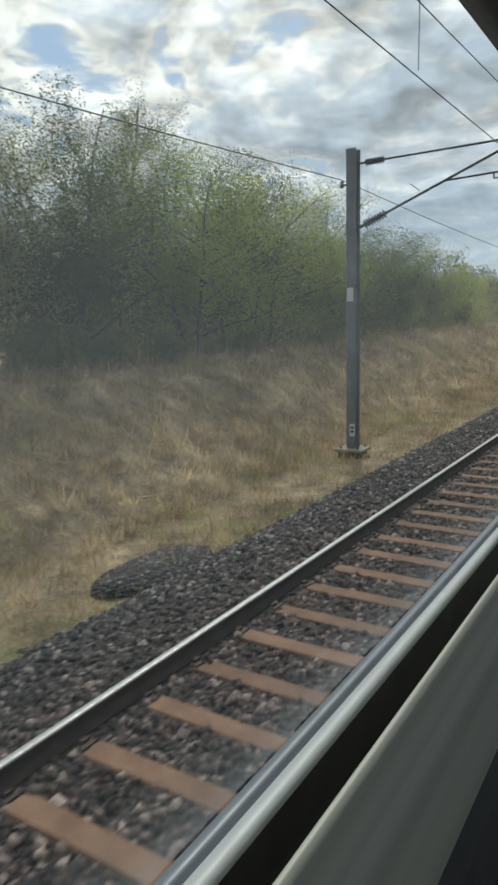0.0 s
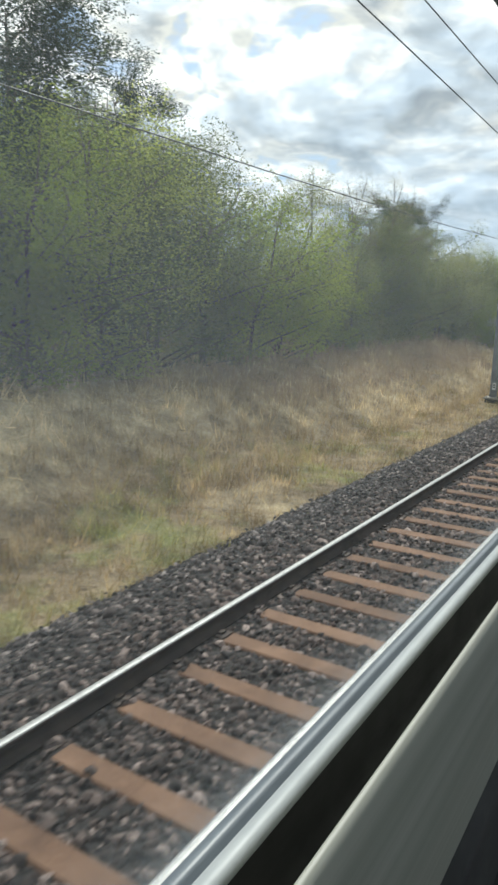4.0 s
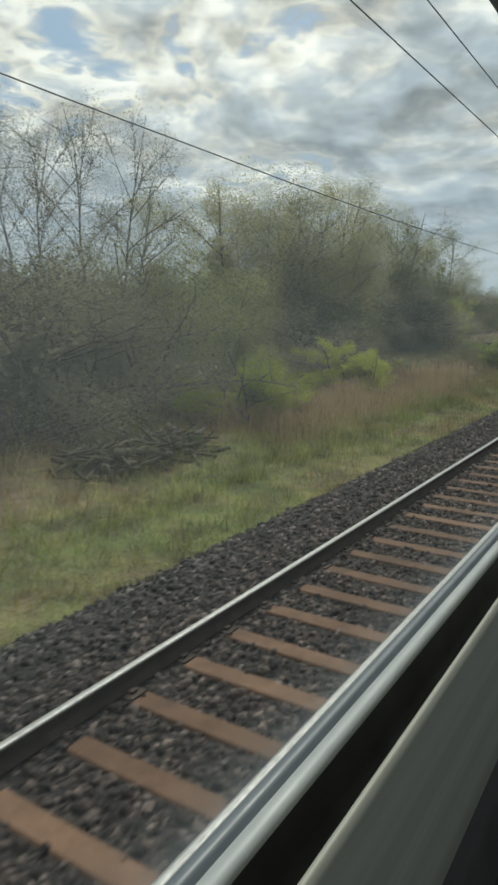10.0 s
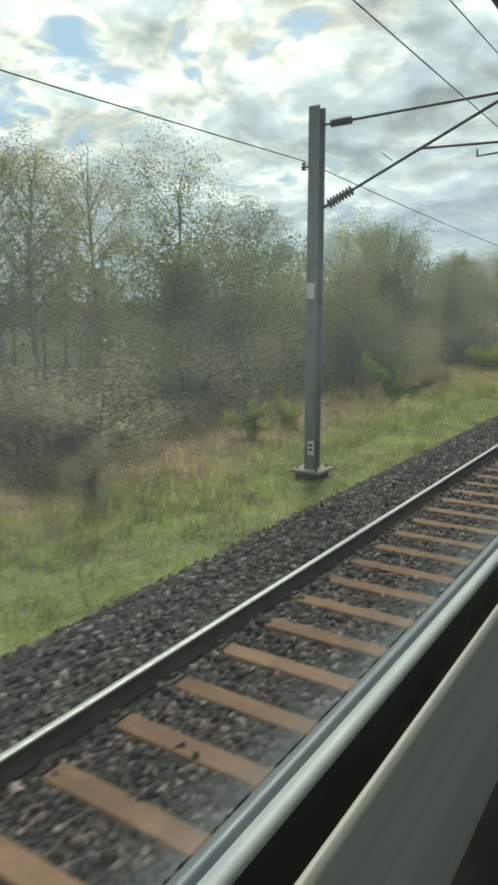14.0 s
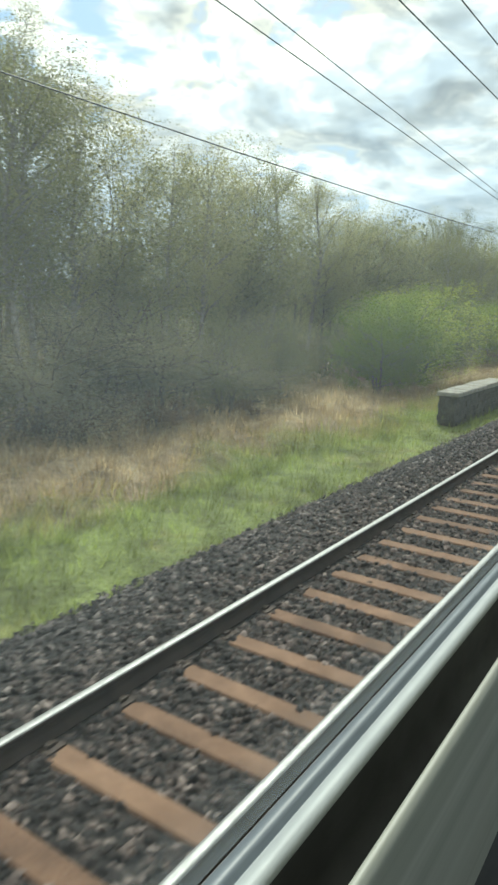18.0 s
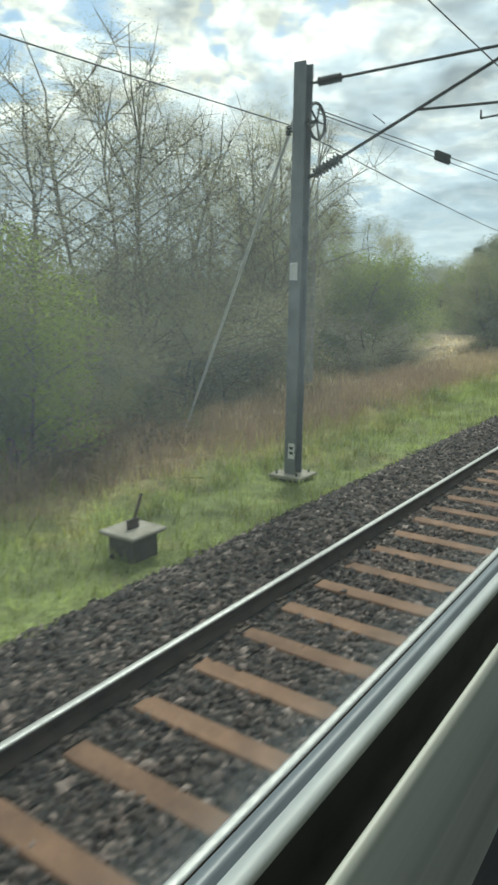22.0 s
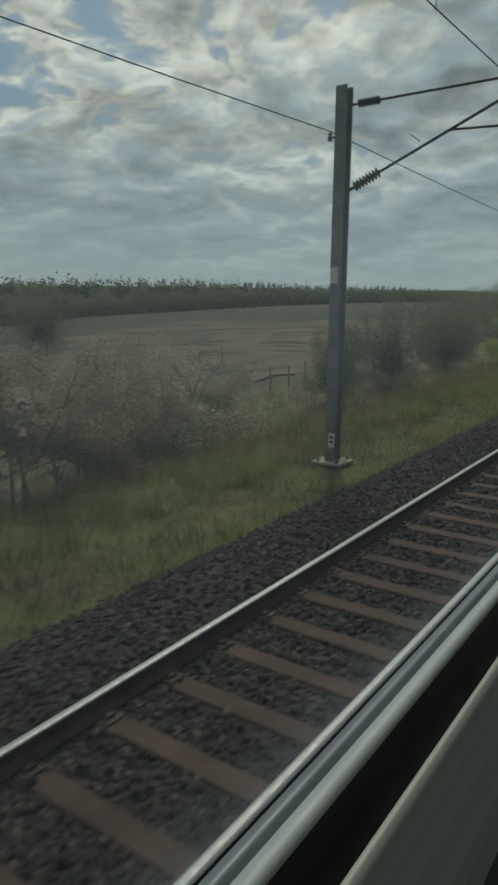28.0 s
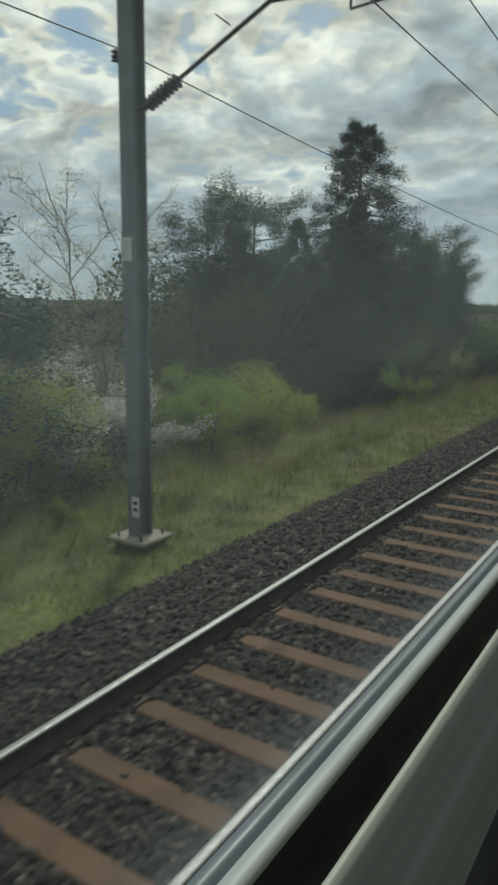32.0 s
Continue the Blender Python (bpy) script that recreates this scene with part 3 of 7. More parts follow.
def stone_tile(seed, length):
    """Packed angular stones over one length of the bed; those on sleepers left out."""
    g = np.random.default_rng(seed)
    n = int(length * 3.5 * 300)
    x = g.uniform(-2.02, 1.46, n)
    y = -g.uniform(0, length, n)
    x = np.where(x < -1.55, x + 0.25 * np.sin(y * 0.9677 + seed) * (x + 1.55), x)
    luck = g.uniform(0, 1, n)
    edge = 0.17 + 0.035 * np.sin(y * 31.0) + 0.02 * np.sin(y * 77.0)
    clear = (np.abs((y + 0.0225) % 0.65 - 0.325) < 0.222) | (x < -0.10) | ((x < edge) & (luck < 0.9)) | (luck < 0.012)
    clear &= (np.abs(x) > 0.085)
    x, y = x[clear], y[clear]
    n = len(x)
    z = bed_height(x) + g.uniform(-0.012, 0.016, n)
    size = g.uniform(0.014, 0.036, n) * np.where(g.uniform(0, 1, n) < 0.12, 1.35, 1.0)
    low = np.array(((1, 0.7, -0.5), (-0.8, 1, -0.5), (-1, -0.8, -0.5), (0.7, -1, -0.5)))
    top = low * np.array((0.6, 0.6, -1.1)) 
    base = np.concatenate([low, top])
    V = base[None] * size[:, None, None] * g.uniform(0.65, 1.3, (n, 8, 1)) + g.normal(0, 0.0065, (n, 8, 3))
    a = g.uniform(0, 6.28, n)
    c, s = np.cos(a)[:, None], np.sin(a)[:, None]
    tx, ty = g.normal(0, 0.35, (n, 1)), g.normal(0, 0.35, (n, 1))
    X, Y, Z = V[..., 0] * c - V[..., 1] * s, V[..., 0] * s + V[..., 1] * c, V[..., 2]
    V = np.stack([X + tx * Z, Y + ty * Z, Z - tx * X - ty * Y], -1) + np.stack([x, y, z], -1)[:, None]
    quad = np.array(((4, 5, 6, 7), (0, 1, 5, 4), (1, 2, 6, 5), (2, 3, 7, 6), (3, 0, 4, 7)))
    F = (np.arange(n) * 8)[:, None, None] + quad[None]
    return mesh_of("ballast_stones", V.reshape(-1, 3), F.reshape(-1, 4), MAT_STONE)


def make_stones():
    length = 0.65 * 30
    tiles = [stone_tile(3 + k, length) for k in range(3)]
    y, k = 58.5, 0
    while y > T1 + 20:
        ob = new("ballast_stones", tiles[k % 3])
        ob.location = (0.0, y, 0.0)
        tagged(ob, "packed angular grey and brown ballast stones", "stones", group="ballast stones", kind="stuff")
        y, k = y - length, k + 1


make_stones()
RAIL_WEB = ((-0.07, -0.150), (-0.07, -0.138), (-0.012, -0.120), (-0.012, -0.045), (-0.033, -0.032), (-0.035, -0.008), (0.035, -0.008), (0.033, -0.032), (0.012, -0.045), (0.012, -0.120), (0.07, -0.138), (0.07, -0.150))
RAIL_HEAD = ((-0.0352, -0.010), (-0.030, -0.002), (-0.012, 0.001), (0.012, 0.001), (0.030, -0.001), (0.0352, -0.010))


def rail(x, label):
    r = prism("rail", [(x + a, b) for a, b in RAIL_WEB], T0, T1, MAT_RUST, closed=True)
    prism("rail_head", [(x + a, b + 0.001) for a, b in RAIL_HEAD], T0, T1, MAT_HEAD, r, "bright polished running surface")
    tagged(r, label, "rail", group="rails", kind="structure")


rail(0.0, "rusty steel rail with a bright worn head")
rail(1.505, "rusty steel rail beside the train")


def make_sleepers():
    bm = bmesh.new()
    box(bm, -0.48, 2.02, -0.105, 0.105, -0.32, -0.172, 0.014)
    me = bpy.data.meshes.new("sleeper")
    bm.to_mesh(me)
    bm.free()
    me.materials.append(MAT_SLEEPER)
    fb = bmesh.new()
    for s in (-1, 1):
        box(fb, s * 0.10 - 0.05, s * 0.10 + 0.05, -0.08, 0.08, -0.174, -0.156)
        box(fb, s * 0.085 - 0.022, s * 0.085 + 0.022, -0.035, 0.035, -0.158, -0.132)
    fm = bpy.data.meshes.new("rail_chair")
    fb.to_mesh(fm)
    fb.free()
    fm.materials.append(MAT_RUST)
    first, last = int(-110 / 0.65), int(1090 / 0.65)
    r = random.Random(8)
    span, owner = 264, None
    for k, i in enumerate(range(first, last)):
        if k % span == 0:
            owner = new("sleeper_run", None)
            tagged(owner, "run of rust-stained concrete sleepers in ballast", "sleepers", group="sleeper runs", kind="structure")
        y = -0.65 * i - 0.0225
        s = shared("sleeper", me, owner, Matrix.Translation((r.uniform(-0.012, 0.012), y + r.uniform(-0.012, 0.012), r.uniform(-0.008, 0.004))) @ Matrix.Rotation(r.uniform(-0.008, 0.008), 4, "Z"))
        shared("rail_chair", fm, s)


make_sleepers()

# ------------------------------------------------------------------ overhead line
MASTS = (14.6, -40.2, -95.8, -151.4, -207.0, -263.0, -319.4, -376.7, -434.0, -491.5, -547.5, -602.5, -647.0, -700.7, -753.2, -803.95, -851.0, -897.9, -941.5, -988.6, -1036.0)
XM = -2.9
ARM = 5.2       # height of the registration arm and the contact wire


def mast_heights(y):
    """Heights of a mast's top, tie, strut foot and return wire, and of its base slab; two masts stand taller."""
    if y in (-803.95, -1036.0):
        return 6.85, 6.5, 5.02, 5.7, -0.27 if y == -803.95 else -0.37
    if y > -300:
        return 6.08, 5.78, 4.48, 5.38, -0.31
    return 6.32, 6.0, 4.57, 5.32 if y > -880 else 5.5, -0.33 if y > -600 else -0.43


def insulator(bm, a, b, r=0.07, n=7):
    a, b = Vector(a), Vector(b)
    for i in range(n):
        c = a.lerp(b, (i + 0.5) / n)
        d = (b - a).normalized() * 0.016
        tube(bm, c - d * 0.7, c + d * 0.5, r, r * 0.62, 10)
    tube(bm, a, b, r * 0.36, sides=8)


def bracket(owner, y, tie, foot, arm, reach, name="cantilever"):
    """Tie, strut and registration arm that hold the wires over the track."""
    bm = bmesh.new()
    x0 = XM + 0.14
    tube(bm, (x0, y, tie), (x0 + 0.16, y, tie), 0.022)
    tube(bm, (x0 + 0.5, y, tie + 0.01), (reach + 0.06, y, tie + 0.06), 0.022)
    tube(bm, (x0, y, foot), (x0 + 0.13, y, foot + 0.05), 0.03)
    apex = (reach, y, tie + 0.01)
    knee = (-0.95, y, foot + (tie + 0.01 - foot) * (-0.95 - x0) / (reach - x0))
    tube(bm, (x0 + 0.45, y, foot + (tie + 0.01 - foot) * 0.45 / (reach - x0)), apex, 0.026)
    tube(bm, knee, (reach + 0.55, y, arm + 0.10), 0.02)
    tube(bm, (reach - 0.45, y, arm + 0.06), (reach - 0.45, y, arm - 0.05), 0.014)
    tube(bm, (reach - 0.45, y, arm - 0.05), (reach + 0.05, y, arm - 0.02), 0.014)
    tube(bm, (reach + 0.05, y, arm - 0.02), (reach + 0.24, y, arm - 0.09), 0.012)
    tube(bm, (knee[0] - 0.5, y, knee[2] - 0.13), (knee[0] - 0.7, y, knee[2] + 0.02), 0.008, sides=5)
    c = part(name, bm, MAT_DARK, owner)
    bm = bmesh.new()
    insulator(bm, (x0 + 0.14, y, tie), (x0 + 0.56, y, tie + 0.01), 0.075, 8)
    part("tie_insulator", bm, MAT_DARK, c, "ribbed dark insulator")
    bm = bmesh.new()
    d = (tie + 0.01 - foot) / (reach - x0)
    insulator(bm, (x0 + 0.12, y, foot + 0.12 * d), (x0 + 0.60, y, foot + 0.60 * d), 0.095, 8)
    part("strut_insulator", bm, MAT_DARK, c, "ribbed dark insulator")


def plate(owner, x, y, z, w, h, bars, name="number_plate"):
    bm = bmesh.new()
    box(bm, x - w / 2, x + w / 2, y - 0.006, y, z - h / 2, z + h / 2)
    p = part(name, bm, MAT_PLATE, owner, "small white plate")
    for k in range(bars):
        bm = bmesh.new()
        box(bm, x - w * 0.28, x + w * 0.28, y - 0.0105, y - 0.0065, z + h * (0.12 - 0.32 * k), z + h * (0.28 - 0.32 * k))
        part("marking", bm, MAT_BAR, p)


def i_column(bm, x, y, z0, z1, w=0.22, d=0.24, t=0.016):
    box(bm, x - w / 2, x + w / 2, y - d / 2, y - d / 2 + t, z0, z1)
    box(bm, x - w / 2, x + w / 2, y + d / 2 - t, y + d / 2, z0, z1)
    box(bm, x - t / 2, x + t / 2, y - d / 2 + t, y + d / 2 - t, z0, z1)


def make_mast(y, kind="single"):
    """Steel mast on a concrete block; kind: single, twin (two channels battened together) or weight (with a tension wheel)."""
    owner = new("overhead_line_mast", None)
    label = {"single": "grey steel overhead-line mast with a bracket arm on a concrete base", "twin": "broad twin-channel steel overhead-line mast with two bracket arms",
             "weight": "grey steel overhead-line mast with a wire tensioning wheel"}[kind]
    tagged(owner, label, "mast", group="overhead line masts")
    top, tie, foot, back, zb = mast_heights(y)
    bm = bmesh.new()
    if kind == "twin":
        for s in (-1, 1):
            i_column(bm, XM, y + s * 0.19, zb, top + 0.45, 0.30, 0.12, 0.016)
        for k in range(6):
            z = zb + 0.3 + k * 1.2
            box(bm, XM - 0.12, XM + 0.12, y - 0.13, y + 0.13, z, z + 0.10)
        top += 0.45
    else:
        i_column(bm, XM, y, zb, top)
    col = part("column", bm, MAT_STEEL, owner)
    bm = bmesh.new()
    box(bm, XM - 0.32, XM + 0.32, y - 0.32, y + 0.32, zb - 0.06, zb, 0.015)
    part("base_slab", bm, MAT_CONCRETE, owner, "pale lichened concrete slab")
    bm = bmesh.new()
    box(bm, XM - 0.25, XM + 0.25, y - 0.25, y + 0.25, zb - 0.9, zb - 0.06, 0.02)
    part("foundation", bm, MAT_PLINTH, owner, "dark concrete foundation block")
    for a in (-1, 1):
        for b in (-1, 1):
            bm = bmesh.new()
            tube(bm, (XM + a * 0.2, y + b * 0.22, zb), (XM + a * 0.2, y + b * 0.22, zb + 0.06), 0.018, sides=6)
            part("anchor_bolt", bm, MAT_DARK, owner)
    face = y - (0.252 if kind == "twin" else 0.122)
    plate(owner, XM - 0.02, face, (3.4 if y in (-803.95, -1036.0) else 3.08), 0.15, 0.29, 0, "blank_plate")
    plate(owner, XM + 0.03, face, zb + 0.42, 0.13, 0.28, 2)
    if kind == "twin":
        bracket(owner, y - 0.2, tie + 0.35, foot + 0.25, ARM + 0.3, 0.45)
        bracket(owner, y + 0.2, tie - 0.2, foot - 0.15, ARM - 0.1, 0.45)
    else:
        bracket(owner, y, tie, foot, ARM if foot < 5 else ARM + 0.45, 0.45)
    bm = bmesh.new()
    tube(bm, (XM - 0.12, y, back), (XM - 0.30, y, back), 0.02)
    insulator(bm, (XM - 0.26, y, back - 0.06), (XM - 0.26, y, back + 0.09), 0.06, 3)
    part("return_wire_bracket", bm, MAT_DARK, owner)
    if kind == "weight":
        bm = bmesh.new()
        wheel(bm, XM + 0.27, y, 5.42, 0.27)
        w = part("tension_wheel", bm, MAT_DARK, owner, "spoked tensioning wheel")
        bm = bmesh.new()
        tube(bm, (XM + 0.05, y, 5.42), (XM + 0.3, y, 5.42), 0.03)
        part("axle", bm, MAT_DARK, w)
        bm = bmesh.new()
        for k in range(18):
            tube(bm, (XM - 0.1, y + 0.62, 1.15 + k * 0.12), (XM - 0.1, y + 0.62, 1.255 + k * 0.12), 0.085, sides=12)
        tube(bm, (XM - 0.1, y + 0.62, 1.1), (XM + 0.2, y + 0.25, 5.3), 0.012)
        box(bm, XM - 0.13, XM - 0.07, y + 0.1, y + 0.6, 3.5, 3.56)
        part("balance_weights", bm, MAT_CONCRETE, owner, "stack of pale balance weights")
    return owner


def wheel(bm, x, y, z, r):
    n = 20
    for i in range(n):
        a, b = 2 * math.pi * i / n, 2 * math.pi * (i + 1) / n
        tube(bm, (x, y + r * math.cos(a), z + r * math.sin(a)), (x, y + r * math.cos(b), z + r * math.sin(b)), 0.025, sides=6)
    for i in range(5):
        a = 2 * math.pi * i / 5
        tube(bm, (x, y, z), (x, y + r * math.cos(a), z + r * math.sin(a)), 0.016, sides=5)


KIND = {547.5: "weight", 602.5: "twin", 647.0: "twin", 700.7: "weight"}
for my in MASTS:
    make_mast(my, KIND.get(-my, "single"))


def wire_mesh(points, r=0.009, sides=4):
    v, f = tube_arrays(points, [r] * len(points), sides)
    return v, f


SLACK = {-700.7: 1.0, -1036.0: 0.5}      # sag of the return wire in its slacker spans, by the span's far mast


def make_wires():
    """Contact and catenary wires with droppers over both tracks, and the return wire on the field side."""
    ys = (70.0,) + MASTS + (-1086.0, -1136.0)
    for name, label, xw, z0, sag, r in (("contact_wire", "dark copper contact wire over the next track", 0.72, ARM + 0.02, 0.04, 0.0085),
                                        ("catenary_wire", "dark stranded catenary wire over the next track", 0.74, 6.12, 0.45, 0.0085),
                                        ("return_wire", "dark return wire strung between masts", XM - 0.26, 5.46, 0.55, 0.010)):
        pieces = []
        for k, (a, b) in enumerate(zip(ys, ys[1:])):
            u = np.linspace(0, 1, 11)
            side = 0.0 if name == "return_wire" else 0.06
            ends = [mast_heights(q)[3] + 0.11 - z0 if name == "return_wire" and q in MASTS else 0.0 for q in (a, b)]
            sx = xw + side * np.where(k % 2, 2 * u - 1, 1 - 2 * u)
            pieces.append(wire_mesh(np.stack([sx, a + (b - a) * u, z0 + ends[0] * (1 - u) + ends[1] * u - 4 * (SLACK.get(b, 0.36 if b < -880 else sag) if name == "return_wire" else sag) * u * (1 - u)], -1), r))
        v, f = join_arrays(pieces)
        ob = new(name, mesh_of(name, v, f, MAT_WIRE))
        tagged(ob, label, "wire")
        if name == "catenary_wire":
            dp = []
            for a, b in zip(ys, ys[1:]):
                for u in (0.12, 0.3, 0.5, 0.7, 0.88):
                    y = a + (b - a) * u
                    dp.append(wire_mesh(((0.73, y, ARM + 0.02), (0.735, y, 6.12 - 1.8 * u * (1 - u))), 0.005))
            v, f = join_arrays(dp)
            o = new("droppers", mesh_of("droppers", v, f, MAT_WIRE))
            o.parent = ob
    # anchored wires that run down to the tension wheels
    for k, (y0, y1, dz) in enumerate(((-547.5, -647.0, 0.0), (-547.5, -647.0, 0.5), (-700.7, -602.5, 0.0), (-700.7, -602.5, 0.5))):
        u = np.linspace(0, 1, 14)
        pts = np.stack([XM + 0.27 + (0.6 - XM - 0.27) * u, y0 + (y1 - y0) * u, 5.55 + 1.6 * u + dz * (0.1 + 2.0 * u)], -1)
        v, f = wire_mesh(pts)
        ob = new("anchor_wire", mesh_of("anchor_wire", v, f, MAT_WIRE))
        tagged(ob, "dark tensioned wire running to an anchor mast", "wire", group="anchor wires")
        bm = bmesh.new()
        p = Vector(pts[1]).lerp(Vector(pts[0]), 0.35)
        q = Vector(pts[1])
        insulator(bm, p, p.lerp(q, 0.3), 0.06, 8)
        part("insulator", bm, MAT_DARK, ob, "ribbed dark insulator")


make_wires()

# ------------------------------------------------------------------ the carriage that carries the camera
C0, C1 = 60.0, -1100.0


def make_carriage():
    c = new("wall_carriage", None)
    tagged(c, "train carriage side with a long window, white sill and grey lining", "carriage", kind="structure")
    # added strip that carries the painted glass reflection
    prism("sill_seal", ((2.652, 1.640), (2.656, 1.656), (2.690, 1.657), (2.694, 1.645), (2.702, 1.645), (2.703, 1.650)), C0, C1, MAT_REFLECTION, c, "blue-grey strip painted as the reflection in the glass", pieces=120)
    prism("sill", ((2.703, 1.650), (2.706, 1.661), (2.738, 1.660), (2.747, 1.652), (2.747, 1.60)), C0, C1, MAT_SILL, c, "white window sill", pieces=120)
    prism("gasket", ((2.7475, 1.640), (2.752, 1.52), (2.775, 1.475), (2.82, 1.465), (2.85, 1.43), (2.93, 1.42), (2.944, 1.45)), C0, C1, MAT_GASKET, c, "black rubber window seal and recess", pieces=120)
    prism("panel", ((2.944, 1.45), (2.945, 1.822), (2.948, 1.842), (2.955, 1.850), (2.964, 1.847), (2.972, 1.835), (2.983, 1.77), (2.990, 1.66), (2.992, 1.52), (2.988, 1.38), (2.978, 1.27), (2.966, 1.225), (2.960, 1.22)), C0, C1, MAT_PANEL, c, "grey textured lining panel", pieces=120, smooth=True)
    prism("lower_panel", ((2.960, 1.22), (2.950, 1.215), (2.950, 1.17), (2.985, 1.165), (2.99, 1.10), (3.02, 0.9)), C0, C1, MAT_LINING, c, "dark lower lining", pieces=120)
    pane = prism("window_pane", ((2.652, 1.66), (2.652, 3.74)), C0, C1, MAT_GLASS, c, "dusty window glass with a haze band painted at horizon height", pieces=120)
    pane.visible_shadow = False
    prism("outer_skin", ((2.645, 1.630), (2.62, 1.60), (2.60, 0.95), (2.66, 0.30), (2.9, 0.25)), C0, C1, MAT_SKIN, c, "painted outer carriage side", pieces=20)
    prism("header", ((2.64, 3.74), (2.66, 3.72), (2.90, 3.43), (2.96, 3.39), (3.06, 3.43), (3.3, 3.75)), C0, C1, MAT_LINING, c, "dark window header", pieces=20)
    prism("carriage_roof", ((2.64, 3.74), (2.9, 4.02), (3.6, 4.15), (4.7, 4.15), (5.4, 4.02), (5.66, 3.74), (5.66, 3.55)), C0, C1, MAT_LINING, c, pieces=20)
    prism("far_side", ((5.66, 1.7), (5.66, 0.95), (5.5, 0.9)), C0, C1, MAT_PANEL, c, pieces=20)
    prism("carriage_floor", ((2.7, 0.90), (5.66, 0.90)), C0, C1, MAT_LINING, c, pieces=20)


make_carriage()


# ------------------------------------------------------------------ plants
def leaf_arrays(g, centres, size, spread_up=0.5):
    """Small leaf blades at the centres."""
    n = len(centres)
    a = g.normal(size=(n, 3))
    a[:, 2] *= spread_up
    a /= np.linalg.norm(a, axis=1)[:, None] + 1e-9
    b = np.cross(a, g.normal(size=(n, 3)))
    b /= np.linalg.norm(b, axis=1)[:, None] + 1e-9
    s = size * g.uniform(0.6, 1.4, (n, 1))
    V = np.stack([centres - a * s * 0.62 - b * s * 0.25, centres + b * s * 0.48, centres + a * s * 0.62 - b * s * 0.12], 1)
    F = (np.arange(n) * 3)[:, None] + np.array((0, 1, 2))[None]
    return V.reshape(-1, 3), F


def grow(g, height, radius, first, limbs, shape, lean=0.0, stems=1, rise=0.7, twigs=4, trunk=0.09, wander=0.05, fine=True, dome=True):
    """A skeleton: wood tubes and the points where leaves may sit. shape: crown radius as a share of radius, over 0..1 of the crown."""
    wood, tips = [], []
    for s in range(stems):
        off = np.array((0.0, 0.0)) if stems == 1 else g.normal(0, 0.22, 2) * radius * 0.4
        h = height * (1 if stems == 1 else g.uniform(0.7, 1.0))
        k = 8
        u = np.linspace(0, 1, k)
        bend = np.cumsum(g.normal(0, wander, (k, 2)), 0) * h * 0.25
        out = off / (np.linalg.norm(off) + 1e-6) * (0.0 if stems == 1 else radius * 0.45)
        axis = np.stack([off[0] + bend[:, 0] + out[0] * u ** 1.3 + lean * h * u ** 2, off[1] + bend[:, 1] + out[1] * u ** 1.3, h * u], -1)
        axis[0, 2] = -0.25
        r0 = trunk * (1 if stems == 1 else 0.55)
        wood.append(tube_arrays(axis, r0 * (1 - u) ** 0.8 + 0.008, 6))
        for i in range(max(3, limbs // stems)):
            n = max(3, limbs // stems)
            az = i * 2.4 + g.uniform(-0.5, 0.5)
            q = (i + g.uniform(0.1, 0.9)) / n
            if dome:
                wide = math.sqrt(max(0.0, 1 - (2 * q - 1) ** 2 * 0.97))
                f = max(first * 0.9, first + (1 - first) * (q * 0.92 - 0.18 * rise - 0.05))
                p = np.array([np.interp(f, u, axis[:, c]) for c in range(3)])
                c0 = np.array([np.interp(first + (1 - first) * q, u, axis[:, c]) for c in range(3)])
                reach = radius * wide * g.uniform(0.82, 1.05)
                end = c0 + np.array((math.cos(az) * reach, math.sin(az) * reach, 0.0))
                d = end - p
                length = float(np.linalg.norm(d)) + 1e-6
                d /= length
            else:
                f = first + (0.97 - first) * q
                p = np.array([np.interp(f, u, axis[:, c]) for c in range(3)])
                length = radius * shape(q) * g.uniform(0.75, 1.2)
                d = np.array((math.cos(az), math.sin(az), rise * g.uniform(0.6, 1.4)))
                d /= np.linalg.norm(d)
            v = np.linspace(0, 1, 5)
            bow = np.stack([np.zeros(5), np.zeros(5), (0.10 if dome else -0.12) * length * (v - v ** 2 if dome else v ** 2)], -1)
            limb = p + d * length * v[:, None] + bow + np.cumsum(g.normal(0, 0.03 * length, (5, 3)), 0) * v[:, None]
            wood.append(tube_arrays(limb, r0 * 0.42 * (1 - f * 0.6) * (1 - v) + 0.006, 4))
            for j in range(twigs):
                t = g.uniform(0.35, 1.0)
                q = np.array([np.interp(t, v, limb[:, c]) for c in range(3)])
                e = d * 0.5 + g.normal(0, 0.75, 3) + np.array((0, 0, 0.25))
                e /= np.linalg.norm(e)
                tl = (radius * 0.42 if dome else length) * g.uniform(0.25, 0.6) * (1.4 if dome else 1.0)
                tw = np.stack([q, q + e * tl * 0.5 + g.normal(0, 0.04 * tl, 3), q + e * tl])
                if fine:
                    wood.append(tube_arrays(tw[[0, 2]], (0.010, 0.004), 3))
                tips.append((q, q + e * tl))
            tips.append((limb[2], limb[4]))
    return wood, tips


def leaf_points(g, tips, n, blur):
    """Leaves gathered in puffs along the twigs."""
    a = np.array([t[0] for t in tips])
    b = np.array([t[1] for t in tips])
    k = g.integers(0, len(tips), n)
    u = g.choice((0.4, 0.75, 1.02), (n, 1)) + g.normal(0, 0.08, (n, 1))
    return a[k] + (b[k] - a[k]) * u + np.clip(g.normal(0, blur, (n, 3)), -1.1 * blur, 1.1 * blur)


ROUND = lambda f: 0.35 + 0.75 * math.sin(math.pi * min(1.0, 0.18 + f * 0.78))
TALL = lambda f: 0.45 + 0.6 * math.sin(math.pi * min(1.0, 0.25 + f * 0.7))
CONE = lambda f: 1.05 - 0.95 * f
